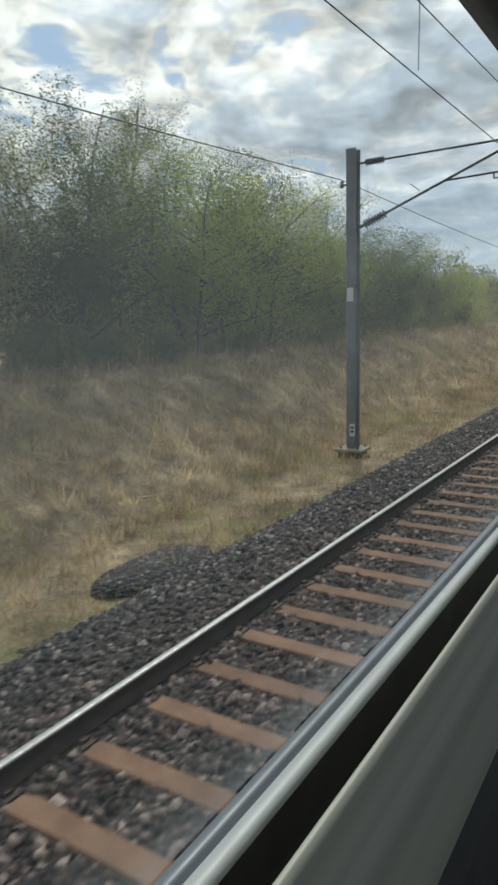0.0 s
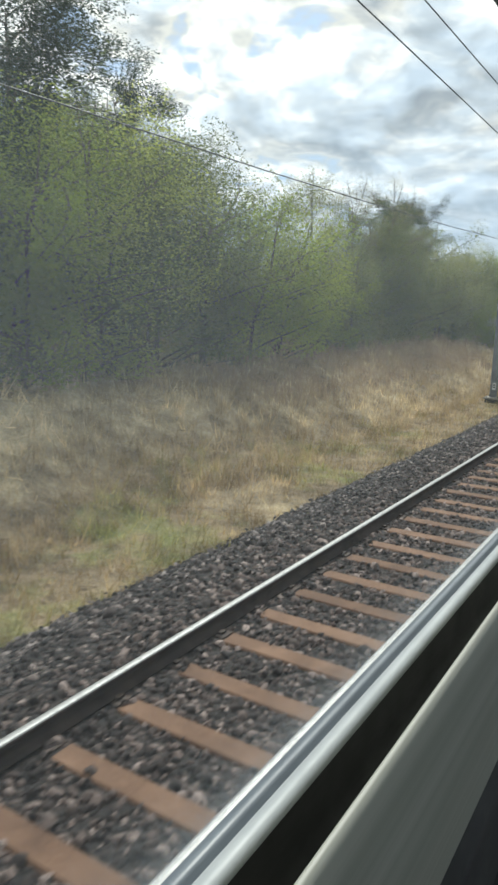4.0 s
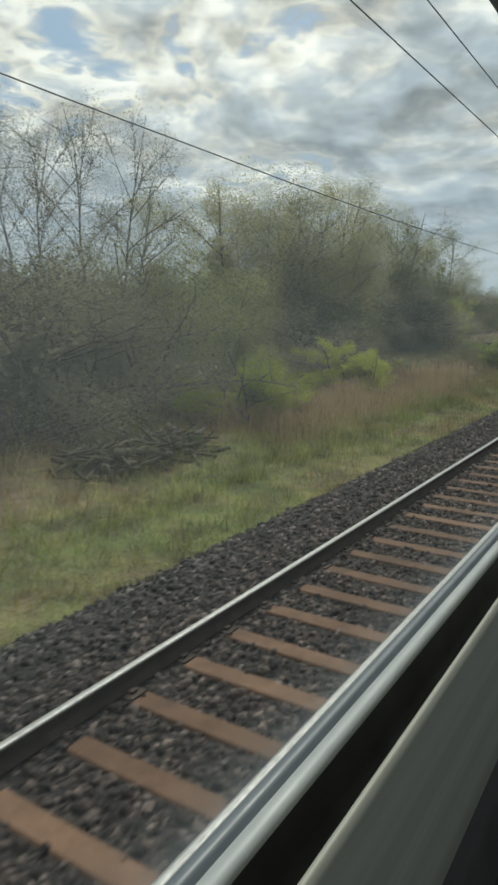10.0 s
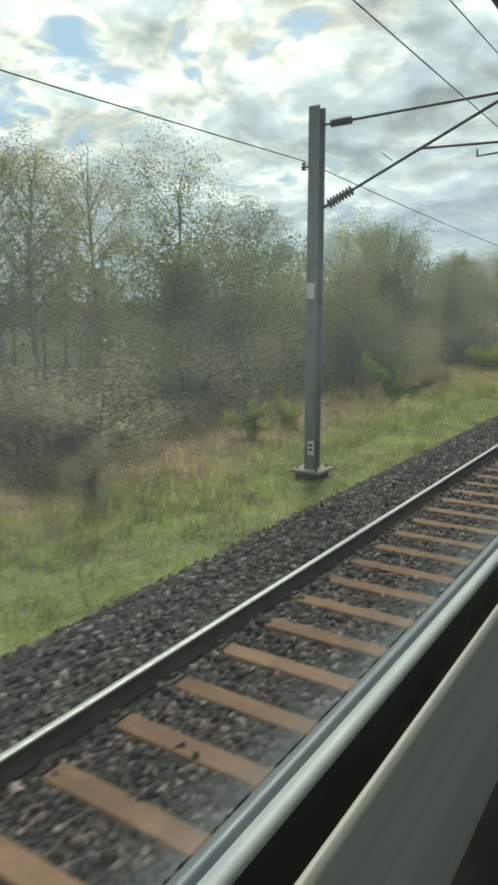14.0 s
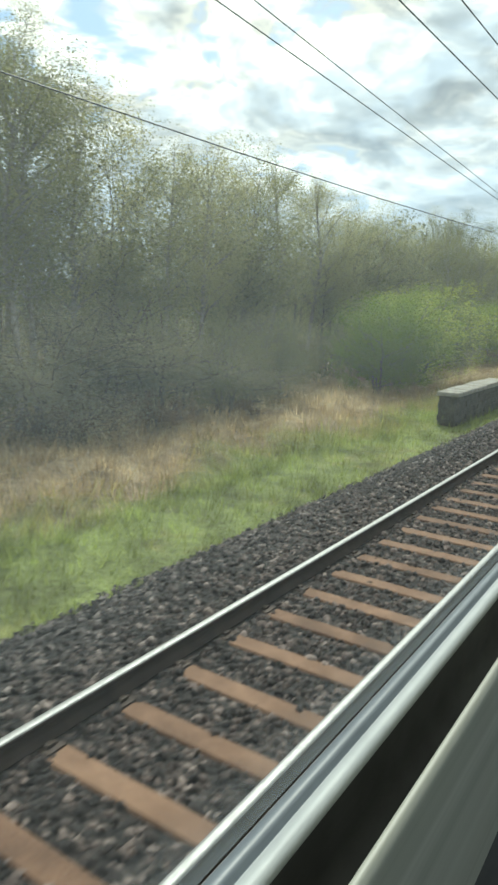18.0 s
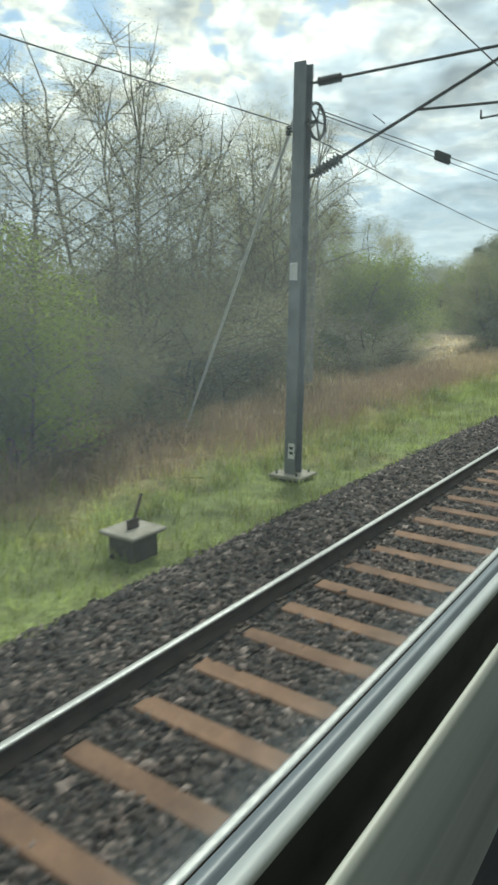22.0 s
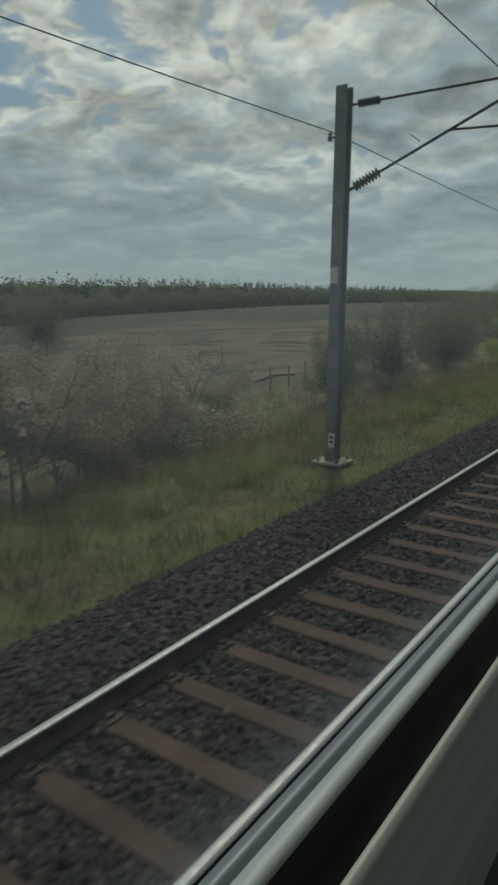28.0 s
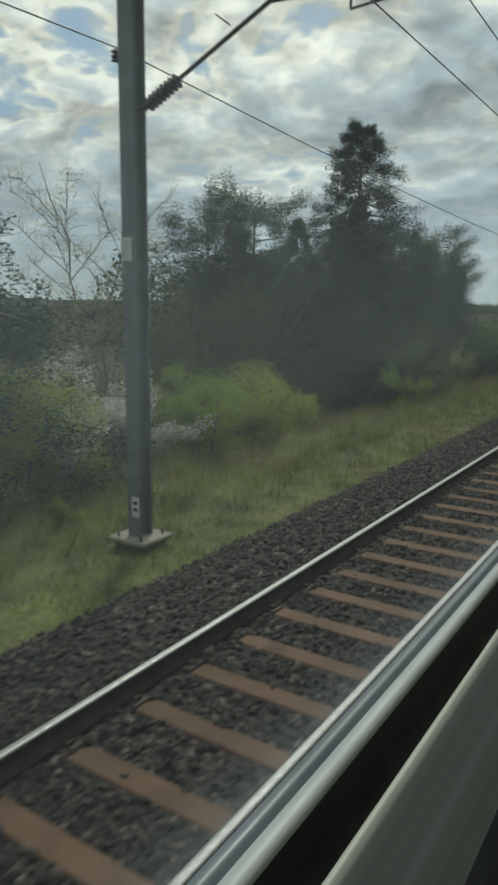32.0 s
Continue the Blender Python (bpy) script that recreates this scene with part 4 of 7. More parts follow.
UMBRELLA = lambda f: 0.5 + 0.6 * f - 0.35 * f ** 4

# kind: height, radius, first limb, limbs, shape, stems, rise, twigs, trunk radius, leaves, leaf size, blur, bark, leaf, wander
SPECIES = {
    "birch": ("birch_tree", 9.0, 1.9, 0.38, 24, TALL, 1, 0.9, 8, 0.10, 4200, 0.075, 0.24, MAT_BIRCH, "birch", 0.06, "slender birch with thin pale spring leaves", "tree"),
    "alder": ("alder_tree", 9.0, 2.7, 0.22, 28, ROUND, 2, 0.75, 8, 0.13, 5200, 0.085, 0.30, MAT_BARK, "birch", 0.07, "rounded olive-green tree with several bare grey stems", "tree"),
    "bare": ("bare_tree", 8.0, 2.2, 0.3, 34, ROUND, 2, 0.9, 14, 0.08, 4600, 0.05, 0.26, MAT_BARK, "grey", 0.08, "nearly leafless tree with fine grey branches", "tree"),
    "willow": ("willow_tree", 6.0, 2.6, 0.16, 22, ROUND, 4, 0.6, 5, 0.13, 6000, 0.065, 0.28, MAT_BARK, "birch", 0.12, "leaning grey willow with silvery young leaves", "tree"),
    "scrub": ("hawthorn_tree", 5.0, 2.3, 0.03, 30, ROUND, 3, 0.6, 5, 0.09, 4300, 0.09, 0.22, MAT_BARK, "scrub", 0.08, "dense dark green hawthorn tree", "tree"),
    "fresh": ("leafy_tree", 5.0, 2.3, 0.03, 30, ROUND, 3, 0.6, 5, 0.09, 4300, 0.09, 0.22, MAT_BARK, "fresh", 0.08, "bushy tree in fresh light green leaf", "tree"),
    "bush": ("green_bush", 1.9, 1.1, 0.06, 18, ROUND, 5, 0.9, 4, 0.03, 2000, 0.06, 0.10, MAT_BARK, "fresh", 0.1, "fresh green bush on the verge", "bush"),
    "gorse": ("yellow_green_bush", 1.8, 0.9, 0.06, 16, ROUND, 6, 1.5, 4, 0.025, 2000, 0.055, 0.09, MAT_BARK, "gorse", 0.1, "bright yellow-green upright bush on the verge", "bush"),
    "thicket": ("grey_thicket", 2.6, 1.7, 0.05, 24, ROUND, 6, 0.9, 6, 0.025, 3000, 0.05, 0.20, MAT_BARK, "grey", 0.12, "tangled grey-brown leafless thicket", "bush"),
    "bramble": ("bramble_patch", 1.3, 1.5, 0.04, 20, ROUND, 6, 0.5, 4, 0.02, 1500, 0.06, 0.14, MAT_BARK, "bramble", 0.12, "brown dead bramble and bracken patch", "bush"),
    "blossom": ("blossom_bush", 3.0, 1.4, 0.1, 18, ROUND, 4, 0.8, 5, 0.035, 2400, 0.065, 0.12, MAT_BARK, "blossom", 0.1, "blackthorn bush covered in white blossom", "bush"),
    "pine": ("pine_tree", 9.0, 2.5, 0.10, 34, UMBRELLA, 1, 0.35, 7, 0.16, 19000, 0.075, 0.20, MAT_BARK, "pine", 0.04, "dark broad-headed pine tree", "tree"),
    "spruce": ("spruce_tree", 9.0, 3.2, 0.06, 84, CONE, 1, -0.10, 8, 0.13, 19000, 0.075, 0.10, MAT_BARK, "pine", 0.02, "tall dark pointed spruce tree", "tree"),
    "thorn": ("shaded_thorn_tree", 5.0, 2.4, 0.03, 32, ROUND, 4, 0.6, 5, 0.08, 4000, 0.09, 0.24, MAT_BARK, "thorn", 0.09, "dense thorn tree in early leaf, shade put into its leaf colour", "tree"),
    "elder": ("elder_bush", 3.0, 1.6, 0.04, 24, ROUND, 5, 0.7, 4, 0.04, 3000, 0.075, 0.16, MAT_BARK, "moss", 0.1, "dense deep green elder bush on the embankment", "bush"),
    "rowan": ("russet_bush", 3.0, 1.6, 0.06, 22, ROUND, 5, 0.7, 5, 0.04, 2600, 0.075, 0.15, MAT_BARK, "tan", 0.1, "bush with pale russet young leaves", "bush"),
    "ivy": ("dark_scrub", 3.0, 1.9, 0.02, 22, ROUND, 4, 0.6, 4, 0.05, 2000, 0.09, 0.2, MAT_BARK, "scrub", 0.1, "low dark green scrub at the foot of the trees", "bush"),
}
CORE = {"pine": 6, "spruce": 7, "thorn": 6, "elder": 7, "rowan": 9, "bare": 4000, "birch": 4000, "alder": 8, "thicket": 6, "willow": 10, "scrub": 6, "fresh": 7, "ivy": 5, "bush": 8, "gorse": 8}
FINE = {"birch", "alder", "bare", "willow", "thicket", "blossom", "fresh", "scrub", "thorn", "rowan"}
STOCK, COUNT = {}, {}


DOMED = {"birch": 1.0, "alder": 1.0, "scrub": 0.95, "fresh": 0.95, "willow": 1.0, "thorn": 0.95}


def dome_points(g, n, r, h, first, full):
    """Leaves on the hanging outer twigs, gathered in clumps that round off the crown."""
    m = 90
    d = g.normal(size=(m, 3))
    d /= np.linalg.norm(d, axis=1)[:, None]
    low = max(first, 0.12) * h
    mid, half = (low + h) / 2, (h - low) / 2
    c = np.array((0, 0, mid)) + d * np.array((r, r, half)) * full * g.uniform(0.55, 0.98, (m, 1))
    p = c[g.integers(0, m, n)] + np.clip(g.normal(0, 1, (n, 3)), -1.6, 1.6) * np.array((0.15, 0.15, 0.11)) * r
    out = np.linalg.norm((p - (0, 0, mid)) / (r, r, half), axis=1)
    return (0, 0, mid) + (p - (0, 0, mid)) / np.maximum(out / (1.02 * full), 1.0)[:, None]


def stock(kind, k, grade):
    """Wood and leaf meshes of one of three plants of a kind; tall grades carry more and smaller leaves."""
    if (kind, k, grade) not in STOCK:
        name, h, r, first, limbs, shape, stems, rise, twigs, trunk, leaves, size, blur, bark, leaf, wander, label, cat = SPECIES[kind]
        g = np.random.default_rng(sum(map(ord, kind)) * 7 + k)
        leaves, size = int(leaves * 5.2 * (1, 1.7, 2.6, 4.2)[grade]), size * 0.66 / (1, 1.45, 2.0, 2.7)[grade]
        wood, tips = grow(g, h, r, first, limbs, shape, g.uniform(-0.04, 0.04), stems, rise, twigs, trunk, wander, kind in FINE, kind not in ("pine", "spruce"))
        wv, wf = join_arrays(wood)
        spots = leaf_points(g, tips, leaves, blur)
        if kind in DOMED:
            spots = np.concatenate([spots[:int(leaves * 0.6)], dome_points(g, int(leaves * 0.4), r, h, first, DOMED[kind])])
        rim = leaf_arrays(g, spots, size)
        inner = leaf_points(g, tips, max(2, leaves // (2 * CORE.get(kind, 9))), blur * 1.3)
        mid = inner.mean(0) * np.array((1, 1, 0.85))
        core = leaf_arrays(g, mid + (inner - mid) * g.uniform(0.12, 0.56, (len(inner), 1)), size * 3.6)
        lv, lf = join_arrays([rim, core])
        grown = h / np.percentile(rim[0][:, 2], 99.3)
        lv[:, 2] = np.maximum(lv[:, 2] * grown, 0.02)
        wv[:, 2] = np.where(wv[:, 2] > 0, np.minimum(wv[:, 2] * grown, h * 1.01), wv[:, 2])
        nor = crown_normals(g, lv, mid, np.array((r, r, h * (1 - first) * 0.5)))
        STOCK[kind, k, grade] = (mesh_of("wood", wv, wf, bark, True), mesh_of("leaves", lv, lf, LEAF[leaf], True, nor))
    return STOCK[kind, k, grade]


def plant(kind, x, y, h, wide=1.0, tilt=0.0):
    """Stands a plant of that height on the ground; wide: breadth against its usual proportions."""
    n = COUNT[kind] = COUNT.get(kind, -1) + 1
    spec = SPECIES[kind]
    s = h / spec[1]
    wood, leaves = stock(kind, n % 3, 0 if s < 1.15 else 1 if s < 1.7 else 2 if s < 2.25 else 3)
    owner = new(spec[0], None)
    owner.matrix_basis = Matrix.Translation((x, y, float(land(x, y)) - 0.05)) @ Matrix.Rotation(tilt, 4, "Y") @ Matrix.Rotation(n * 2.17 + x, 4, "Z") @ Matrix.Diagonal((s * wide, s * wide, s, 1))
    woody = spec[17] == "tree"
    shared("trunk" if woody else "stems", wood, owner)
    shared("crown" if woody else "foliage", leaves, owner)
    tagged(owner, spec[16], spec[17], group="lineside " + ("trees" if woody else "bushes"))
    return owner


plant("alder", -10.5, 11.7, 6.1)
plant("scrub", -10.2, 12.9, 6.3)
plant("alder", -11, 16.1, 6.5)
plant("birch", -12, 18.6, 8.1)
plant("fresh", -10.3, 18.3, 6.2)
plant("scrub", -11, 21.6, 6.8)
plant("fresh", -10.5, 23.1, 6.4)
plant("scrub", -11, 26.8, 6.7)
plant("fresh", -10.5, 27.9, 5.1)
plant("scrub", -11, 32.0, 5.4)
plant("scrub", -10.5, 36.9, 5.4)
plant("scrub", -11, 44.2, 5.3)
plant("fresh", -10.5, 50.2, 4.4)
plant("birch", -11, 60.4, 4.3)
plant("ivy", -8.9, 10.8, 1.2)
plant("ivy", -9, 13.1, 1.3)
plant("ivy", -9, 15.8, 1.1)
plant("ivy", -9, 19.3, 1.0)
plant("ivy", -9, 24.0, 0.8)
plant("ivy", -9, 30.8, 0.5)
plant("alder", -10, -3.9, 6.9)
plant("alder", -10.3, -2.0, 7.2)
plant("birch", -11, 3.8, 6.8)
plant("scrub", -10.4, -0.4, 5.5)
plant("scrub", -9.8, -3.8, 5.3)
plant("alder", -10.3, -19.4, 5.5)
plant("scrub", -10.4, -18.1, 5.8)
plant("scrub", -10.4, -16.5, 5.3)
plant("fresh", -10.3, -15.0, 5.4)
plant("alder", -11, -12.3, 6.3)
plant("fresh", -10, -11.5, 5.2)
plant("fresh", -9.8, -10.0, 4.4)
plant("scrub", -11, -6.1, 6.1)
plant("ivy", -9, -19.3, 1.3)
plant("ivy", -9, -17.1, 1.3)
plant("ivy", -9, -14.3, 1.1)
plant("alder", -9.6, -34.5, 7.0)
plant("fresh", -10, -32.1, 5.0)
plant("birch", -11, -25.9, 7.7)
plant("scrub", -9.8, -33.3, 6.4)
plant("bush", -7.2, -28.1, 1.3)
plant("ivy", -9.2, -32.3, 1.3)
plant("scrub", -9.4, -50.3, 7.3)
plant("scrub", -9.4, -48.4, 8.3, 0.93)
plant("alder", -10, -46.1, 7.5)
plant("scrub", -10, -44.1, 6.9, 0.99)
plant("fresh", -10, -41.3, 6.3)
plant("fresh", -9.5, -40.2, 4.6)
plant("scrub", -11, -32.6, 7.0, 0.98)
plant("bush", -6.6, -49.7, 1.2, 1.30)
plant("bush", -7.5, -50.6, 1.0)
plant("ivy", -8.6, -50.7, 1.7)
plant("ivy", -9, -44.8, 1.4)
plant("fresh", -9.8, -65.0, 5.5)
plant("scrub", -10, -62.9, 4.5)
plant("fresh", -10, -60.6, 4.9)
plant("scrub", -9.6, -66.0, 4.7)
plant("ivy", -9, -65.0, 1.4)
plant("ivy", -9, -62.7, 1.2)
plant("pine", -15, -76.4, 8.7, 1.20)
plant("pine", -15, -73.2, 9.5, 1.10)
plant("scrub", -9.5, -81.8, 5.0)
plant("alder", -10, -80.2, 5.6)
plant("scrub", -9.6, -79.0, 4.8)
plant("scrub", -10, -76.6, 5.5)
plant("fresh", -7.4, -78.8, 3.0)
plant("scrub", -11, -69.8, 6.2)
plant("scrub", -10.6, -68.0, 6.5)
plant("blossom", -6.8, -77.7, 3.1, 0.75)
plant("blossom", -6.2, -76.2, 1.9, 0.80)
plant("fresh", -5.9, -73.1, 1.9, 1.10)
plant("alder", -12, -60.4, 6.0)
plant("ivy", -8.8, -81.4, 1.2)
plant("ivy", -8.8, -79.2, 1.2)
plant("ivy", -7, -76.6, 1.4)
plant("ivy", -7.2, -78.6, 1.5)
plant("bush", -6.2, -74.6, 1.1)
plant("bramble", -5.4, -69.2, 0.5)
plant("bramble", -5.6, -64.3, 0.5)
plant("bramble", -5.2, -83.3, 0.5)
plant("alder", -10.4, -95.9, 4.6)
plant("bare", -11, -90.7, 8.2)
plant("scrub", -10.4, -94.2, 4.4)
plant("fresh", -9.8, -96.9, 3.6)
plant("scrub", -10.6, -89.5, 6.1)
plant("scrub", -10.6, -85.4, 6.8)
plant("ivy", -9.4, -96.1, 1.9)
plant("ivy", -9.4, -92.9, 1.8)
plant("pine", -14, -108.7, 10.2, 1.30)
plant("pine", -15, -103.0, 9.7)
plant("fresh", -9.6, -112.5, 6.0)
plant("scrub", -9.8, -110.8, 6.4)
plant("fresh", -9.6, -109.3, 6.4)
plant("scrub", -10, -106.9, 6.8)
plant("scrub", -9.9, -105.0, 6.5)
plant("fresh", -9.7, -103.2, 5.6)
plant("fresh", -9.6, -101.1, 5.4)
plant("birch", -11, -95.8, 7.5)
plant("scrub", -10.2, -94.0, 4.3)
plant("scrub", -11, -88.1, 6.9, 0.99)
plant("alder", -10, -127.8, 4.8)
plant("scrub", -10.2, -126.0, 5.2)
plant("fresh", -9.6, -127.4, 4.1)
plant("blossom", -9, -124.7, 3.0)
plant("scrub", -10, -121.2, 6.8)
plant("fresh", -9.6, -125.2, 4.2)
plant("bramble", -8.4, -127.7, 1.2)
plant("thicket", -9, -128.6, 1.8)
plant("scrub", -10, -143.1, 4.7)
plant("fresh", -10, -140.9, 4.1)
plant("scrub", -10.5, -137.1, 4.7)
plant("scrub", -11, -154.8, 3.5)
plant("thicket", -11, -151.8, 2.9)
plant("thicket", -12, -166.2, 2.5)
plant("ivy", -13, -160.9, 2.1)
plant("thicket", -13, -177.5, 2.4)
plant("bramble", -10, -175.8, 0.9)
plant("thicket", -13, -188.3, 2.5, 1.30)
plant("ivy", -15, -183.8, 2.3)
plant("thicket", -16, -179.6, 2.0)
plant("thorn", -26, -176.5, 2.4)
plant("alder", -40, -114.4, 7.0)
plant("thorn", -34, -152.4, 1.8)
plant("thorn", -38, -135.5, 2.2)
plant("bare", -22, -196.5, 5.6, 1.10)
plant("bare", -22, -193.6, 6.0, 1.10)
plant("bare", -23, -187.4, 5.5, 1.10)
plant("thorn", -16, -202.1, 2.0, 1.20)
plant("thorn", -17, -198.9, 2.0, 1.20)
plant("thorn", -18, -195.0, 1.7, 1.20)
plant("thicket", -17, -192.2, 1.3, 1.30)
plant("thorn", -24, -183.3, 2.0)
plant("fresh", -27, -173.9, 1.7)
plant("thorn", -28, -168.3, 1.8)
plant("fresh", -30, -161.1, 1.0)
plant("thorn", -30, -150.3, 2.3)
plant("alder", -34, -130.1, 5.6)
plant("thorn", -31, -123.1, 2.2)
plant("thorn", -27, -115.0, 3.3)
plant("thorn", -24, -103.7, 5.0)
plant("thorn", -24, -167.7, 1.3)
plant("bramble", -6.6, -209.7, 1.0, 1.30)
plant("bramble", -6, -210.6, 1.2, 1.30)
plant("bramble", -6.2, -209.5, 0.7, 1.20)
plant("thorn", -20, -197.6, 1.4, 1.30)
plant("thorn", -21, -193.3, 1.4, 1.30)
plant("thorn", -22, -187.9, 1.3, 1.30)
plant("thorn", -23, -181.7, 1.3, 1.30)
plant("thorn", -26, -169.7, 1.2, 1.30)
plant("thorn", -26, -154.7, 1.5, 1.30)
plant("thorn", -26, -140.7, 2.2, 1.30)
plant("thorn", -24, -130.1, 2.7, 1.30)
plant("thorn", -22, -115.3, 3.8, 1.30)
plant("bramble", -7.6, -207.5, 0.5)
plant("bare", -24, -200.1, 5.6)
plant("bare", -20, -214.6, 5.4)
plant("thorn", -20, -212.2, 3.1)
plant("thorn", -18, -216.0, 2.9)
plant("alder", -20, -229.9, 7.1)
plant("bare", -20, -228.2, 7.2)
plant("bare", -21, -225.5, 6.0)
plant("thorn", -17, -232.7, 3.6, 1.20)
plant("thorn", -17, -230.6, 3.5, 1.20)
plant("thicket", -17, -228.0, 3.1, 1.30)
plant("bare", -19, -222.2, 4.7, 1.20)
plant("thorn", -18, -223.4, 3.4, 1.20)
plant("bare", -19, -218.2, 4.6, 1.20)
plant("thorn", -18, -219.1, 3.2, 1.20)
plant("thorn", -20, -212.5, 2.4, 1.20)
plant("thorn", -30, -189.0, 1.5, 1.30)
plant("fresh", -26, -188.3, 1.5)
plant("thorn", -32, -163.7, 1.8, 1.30)
plant("alder", -30, -146.5, 5.2)
plant("bare", -30, -160.8, 4.5)
plant("thicket", -9.5, -238.9, 0.5)
plant("bramble", -6.6, -241.2, 0.8, 1.20)
plant("bramble", -6, -242.3, 1.3, 1.20)
plant("thorn", -19, -230.2, 3.6, 1.30)
plant("thorn", -19, -226.6, 3.3, 1.30)
plant("thorn", -20, -218.9, 4.0, 1.30)
plant("thorn", -22, -209.2, 2.5, 1.30)
plant("thorn", -28, -189.2, 1.7, 1.30)
plant("thorn", -28, -162.0, 2.6, 1.30)
plant("thorn", -26, -142.5, 2.7, 1.30)
plant("thorn", -16, -248.8, 3.9, 1.20)
plant("thorn", -17, -245.5, 4.1, 1.20)
plant("thicket", -15, -245.8, 3.1, 1.30)
plant("alder", -17, -247.9, 10.0, 1.10)
plant("alder", -22, -258.3, 10.6)
plant("alder", -23, -245.1, 13.1, 1.10)
plant("birch", -22, -239.3, 10.3)
plant("fresh", -13, -257.7, 3.8)
plant("thorn", -13, -268.0, 4.2, 1.20)
plant("thicket", -13, -267.0, 4.4, 1.22)
plant("thorn", -13.5, -265.3, 4.8, 1.20)
plant("thorn", -14, -261.9, 4.6, 1.20)
plant("thicket", -13.5, -263.9, 4.3, 1.24)
plant("thorn", -15, -258.2, 4.3, 1.20)
plant("thorn", -19, -242.9, 3.5, 1.30)
plant("alder", -32, -208.2, 9.0)
plant("thorn", -22, -229.1, 3.0, 1.30)
plant("thorn", -24, -214.2, 3.0, 1.30)
plant("thorn", -28, -187.8, 3.7)
plant("alder", -30, -145.0, 5.2)
plant("bush", -6.2, -272.8, 1.4, 1.20)
plant("bush", -6.3, -271.5, 1.5, 1.20)
plant("bush", -6.5, -269.9, 1.4, 1.20)
plant("bush", -6.7, -267.8, 1.2, 1.20)
plant("bush", -7, -265.2, 0.8, 1.20)
plant("bush", -5.7, -272.8, 1.1)
plant("bush", -6, -269.9, 0.9)
plant("alder", -15, -279.3, 10.0, 1.10)
plant("alder", -16, -273.4, 10.8, 1.10)
plant("alder", -15, -282.0, 8.7)
plant("thicket", -11, -285.9, 3.4, 1.40)
plant("thorn", -12, -282.6, 3.6, 1.20)
plant("thorn", -12.5, -278.5, 3.9, 1.20)
plant("gorse", -7, -289.0, 2.0)
plant("bramble", -7, -286.9, 0.9)
plant("bare", -11, -302.1, 7.6, 0.80)
plant("bare", -11.5, -299.2, 8.9, 0.80)
plant("birch", -12, -295.9, 7.0)
plant("birch", -16, -285.0, 8.3)
plant("alder", -15, -281.6, 9.5)
plant("alder", -15.5, -274.1, 10.6)
plant("alder", -16, -264.1, 10.2)
plant("thicket", -9.3, -303.8, 4.4, 1.13)
plant("thicket", -9.5, -302.1, 4.6, 1.10)
plant("thicket", -10, -299.5, 4.8, 1.08)
plant("scrub", -10.5, -296.6, 4.7)
plant("scrub", -12, -291.5, 4.5)
plant("gorse", -7, -297.8, 2.1, 1.70)
plant("gorse", -7.1, -296.4, 1.4, 1.50)
plant("gorse", -8.4, -288.8, 1.8, 1.60)
plant("gorse", -8.8, -284.2, 1.1, 1.40)
plant("bush", -9, -280.7, 0.5)
plant("ivy", -5.8, -303.7, 0.5, 0.90)
plant("ivy", -6, -301.8, 0.5, 0.90)
plant("bramble", -6.2, -299.1, 0.4)
plant("bramble", -6.6, -295.2, 0.5)
plant("alder", -11, -318.4, 8.4)
plant("alder", -11.5, -315.6, 8.9)
plant("thicket", -9.5, -319.7, 4.7)
plant("thicket", -9.5, -317.1, 4.1, 1.09)
plant("thicket", -7, -316.7, 1.8, 0.60)
plant("scrub", -11, -314.0, 5.6)
plant("willow", -7.4, -338.2, 5.5, 1.10)
plant("willow", -7.3, -336.0, 5.1, 1.10)
plant("birch", -11, -335.5, 8.5)
plant("alder", -11, -333.6, 7.3)
plant("birch", -12, -328.0, 7.5)
plant("alder", -11.5, -326.1, 8.0)
plant("alder", -9.8, -326.3, 5.7)
plant("willow", -9, -325.7, 4.6)
plant("birch", -13, -318.0, 9.3)
plant("scrub", -11, -318.7, 5.1)
plant("scrub", -12, -311.3, 6.1)
plant("birch", -14, -303.9, 9.0)
plant("alder", -14, -287.4, 8.9)
plant("gorse", -5, -340.0, 0.8)
plant("bush", -7, -329.2, 0.6)
plant("thicket", -6.4, -338.5, 1.8)
plant("alder", -11, -350.1, 9.4, 1.10)
plant("alder", -10.5, -352.4, 8.2)
plant("willow", -8, -354.0, 5.0)
plant("thicket", -8.5, -351.5, 3.7, 0.98)
plant("alder", -11, -347.0, 7.7)
plant("gorse", -5.6, -356.0, 1.4)
plant("bramble", -6, -353.5, 0.9)
plant("alder", -10, -368.9, 8.8, 1.05)
plant("alder", -10.2, -366.7, 8.9, 1.05)
plant("birch", -10.6, -363.2, 7.7)
plant("birch", -11, -360.9, 8.3)
plant("alder", -11, -358.4, 8.8)
plant("alder", -11, -355.5, 9.3)
plant("birch", -13, -345.3, 9.0)
plant("thicket", -8.5, -370.2, 4.1, 1.18)
plant("thicket", -8.5, -368.4, 4.2, 1.18)
plant("willow", -9, -365.1, 4.8)
plant("willow", -9, -362.7, 4.9)
plant("alder", -10, -357.6, 6.4)
plant("scrub", -10.5, -352.9, 4.9)
plant("gorse", -5.3, -370.6, 2.1, 1.50)
plant("gorse", -5.4, -371.2, 1.6, 1.30)
plant("gorse", -5.6, -368.9, 1.6, 1.40)
plant("gorse", -6.4, -359.8, 1.8, 1.40)
plant("gorse", -6.9, -355.3, 1.4, 1.40)
plant("bush", -6.2, -363.4, 0.5)
plant("bush", -6.2, -365.7, 0.8)
plant("bramble", -6.2, -372.0, 1.2)
plant("alder", -10.5, -384.8, 7.1)
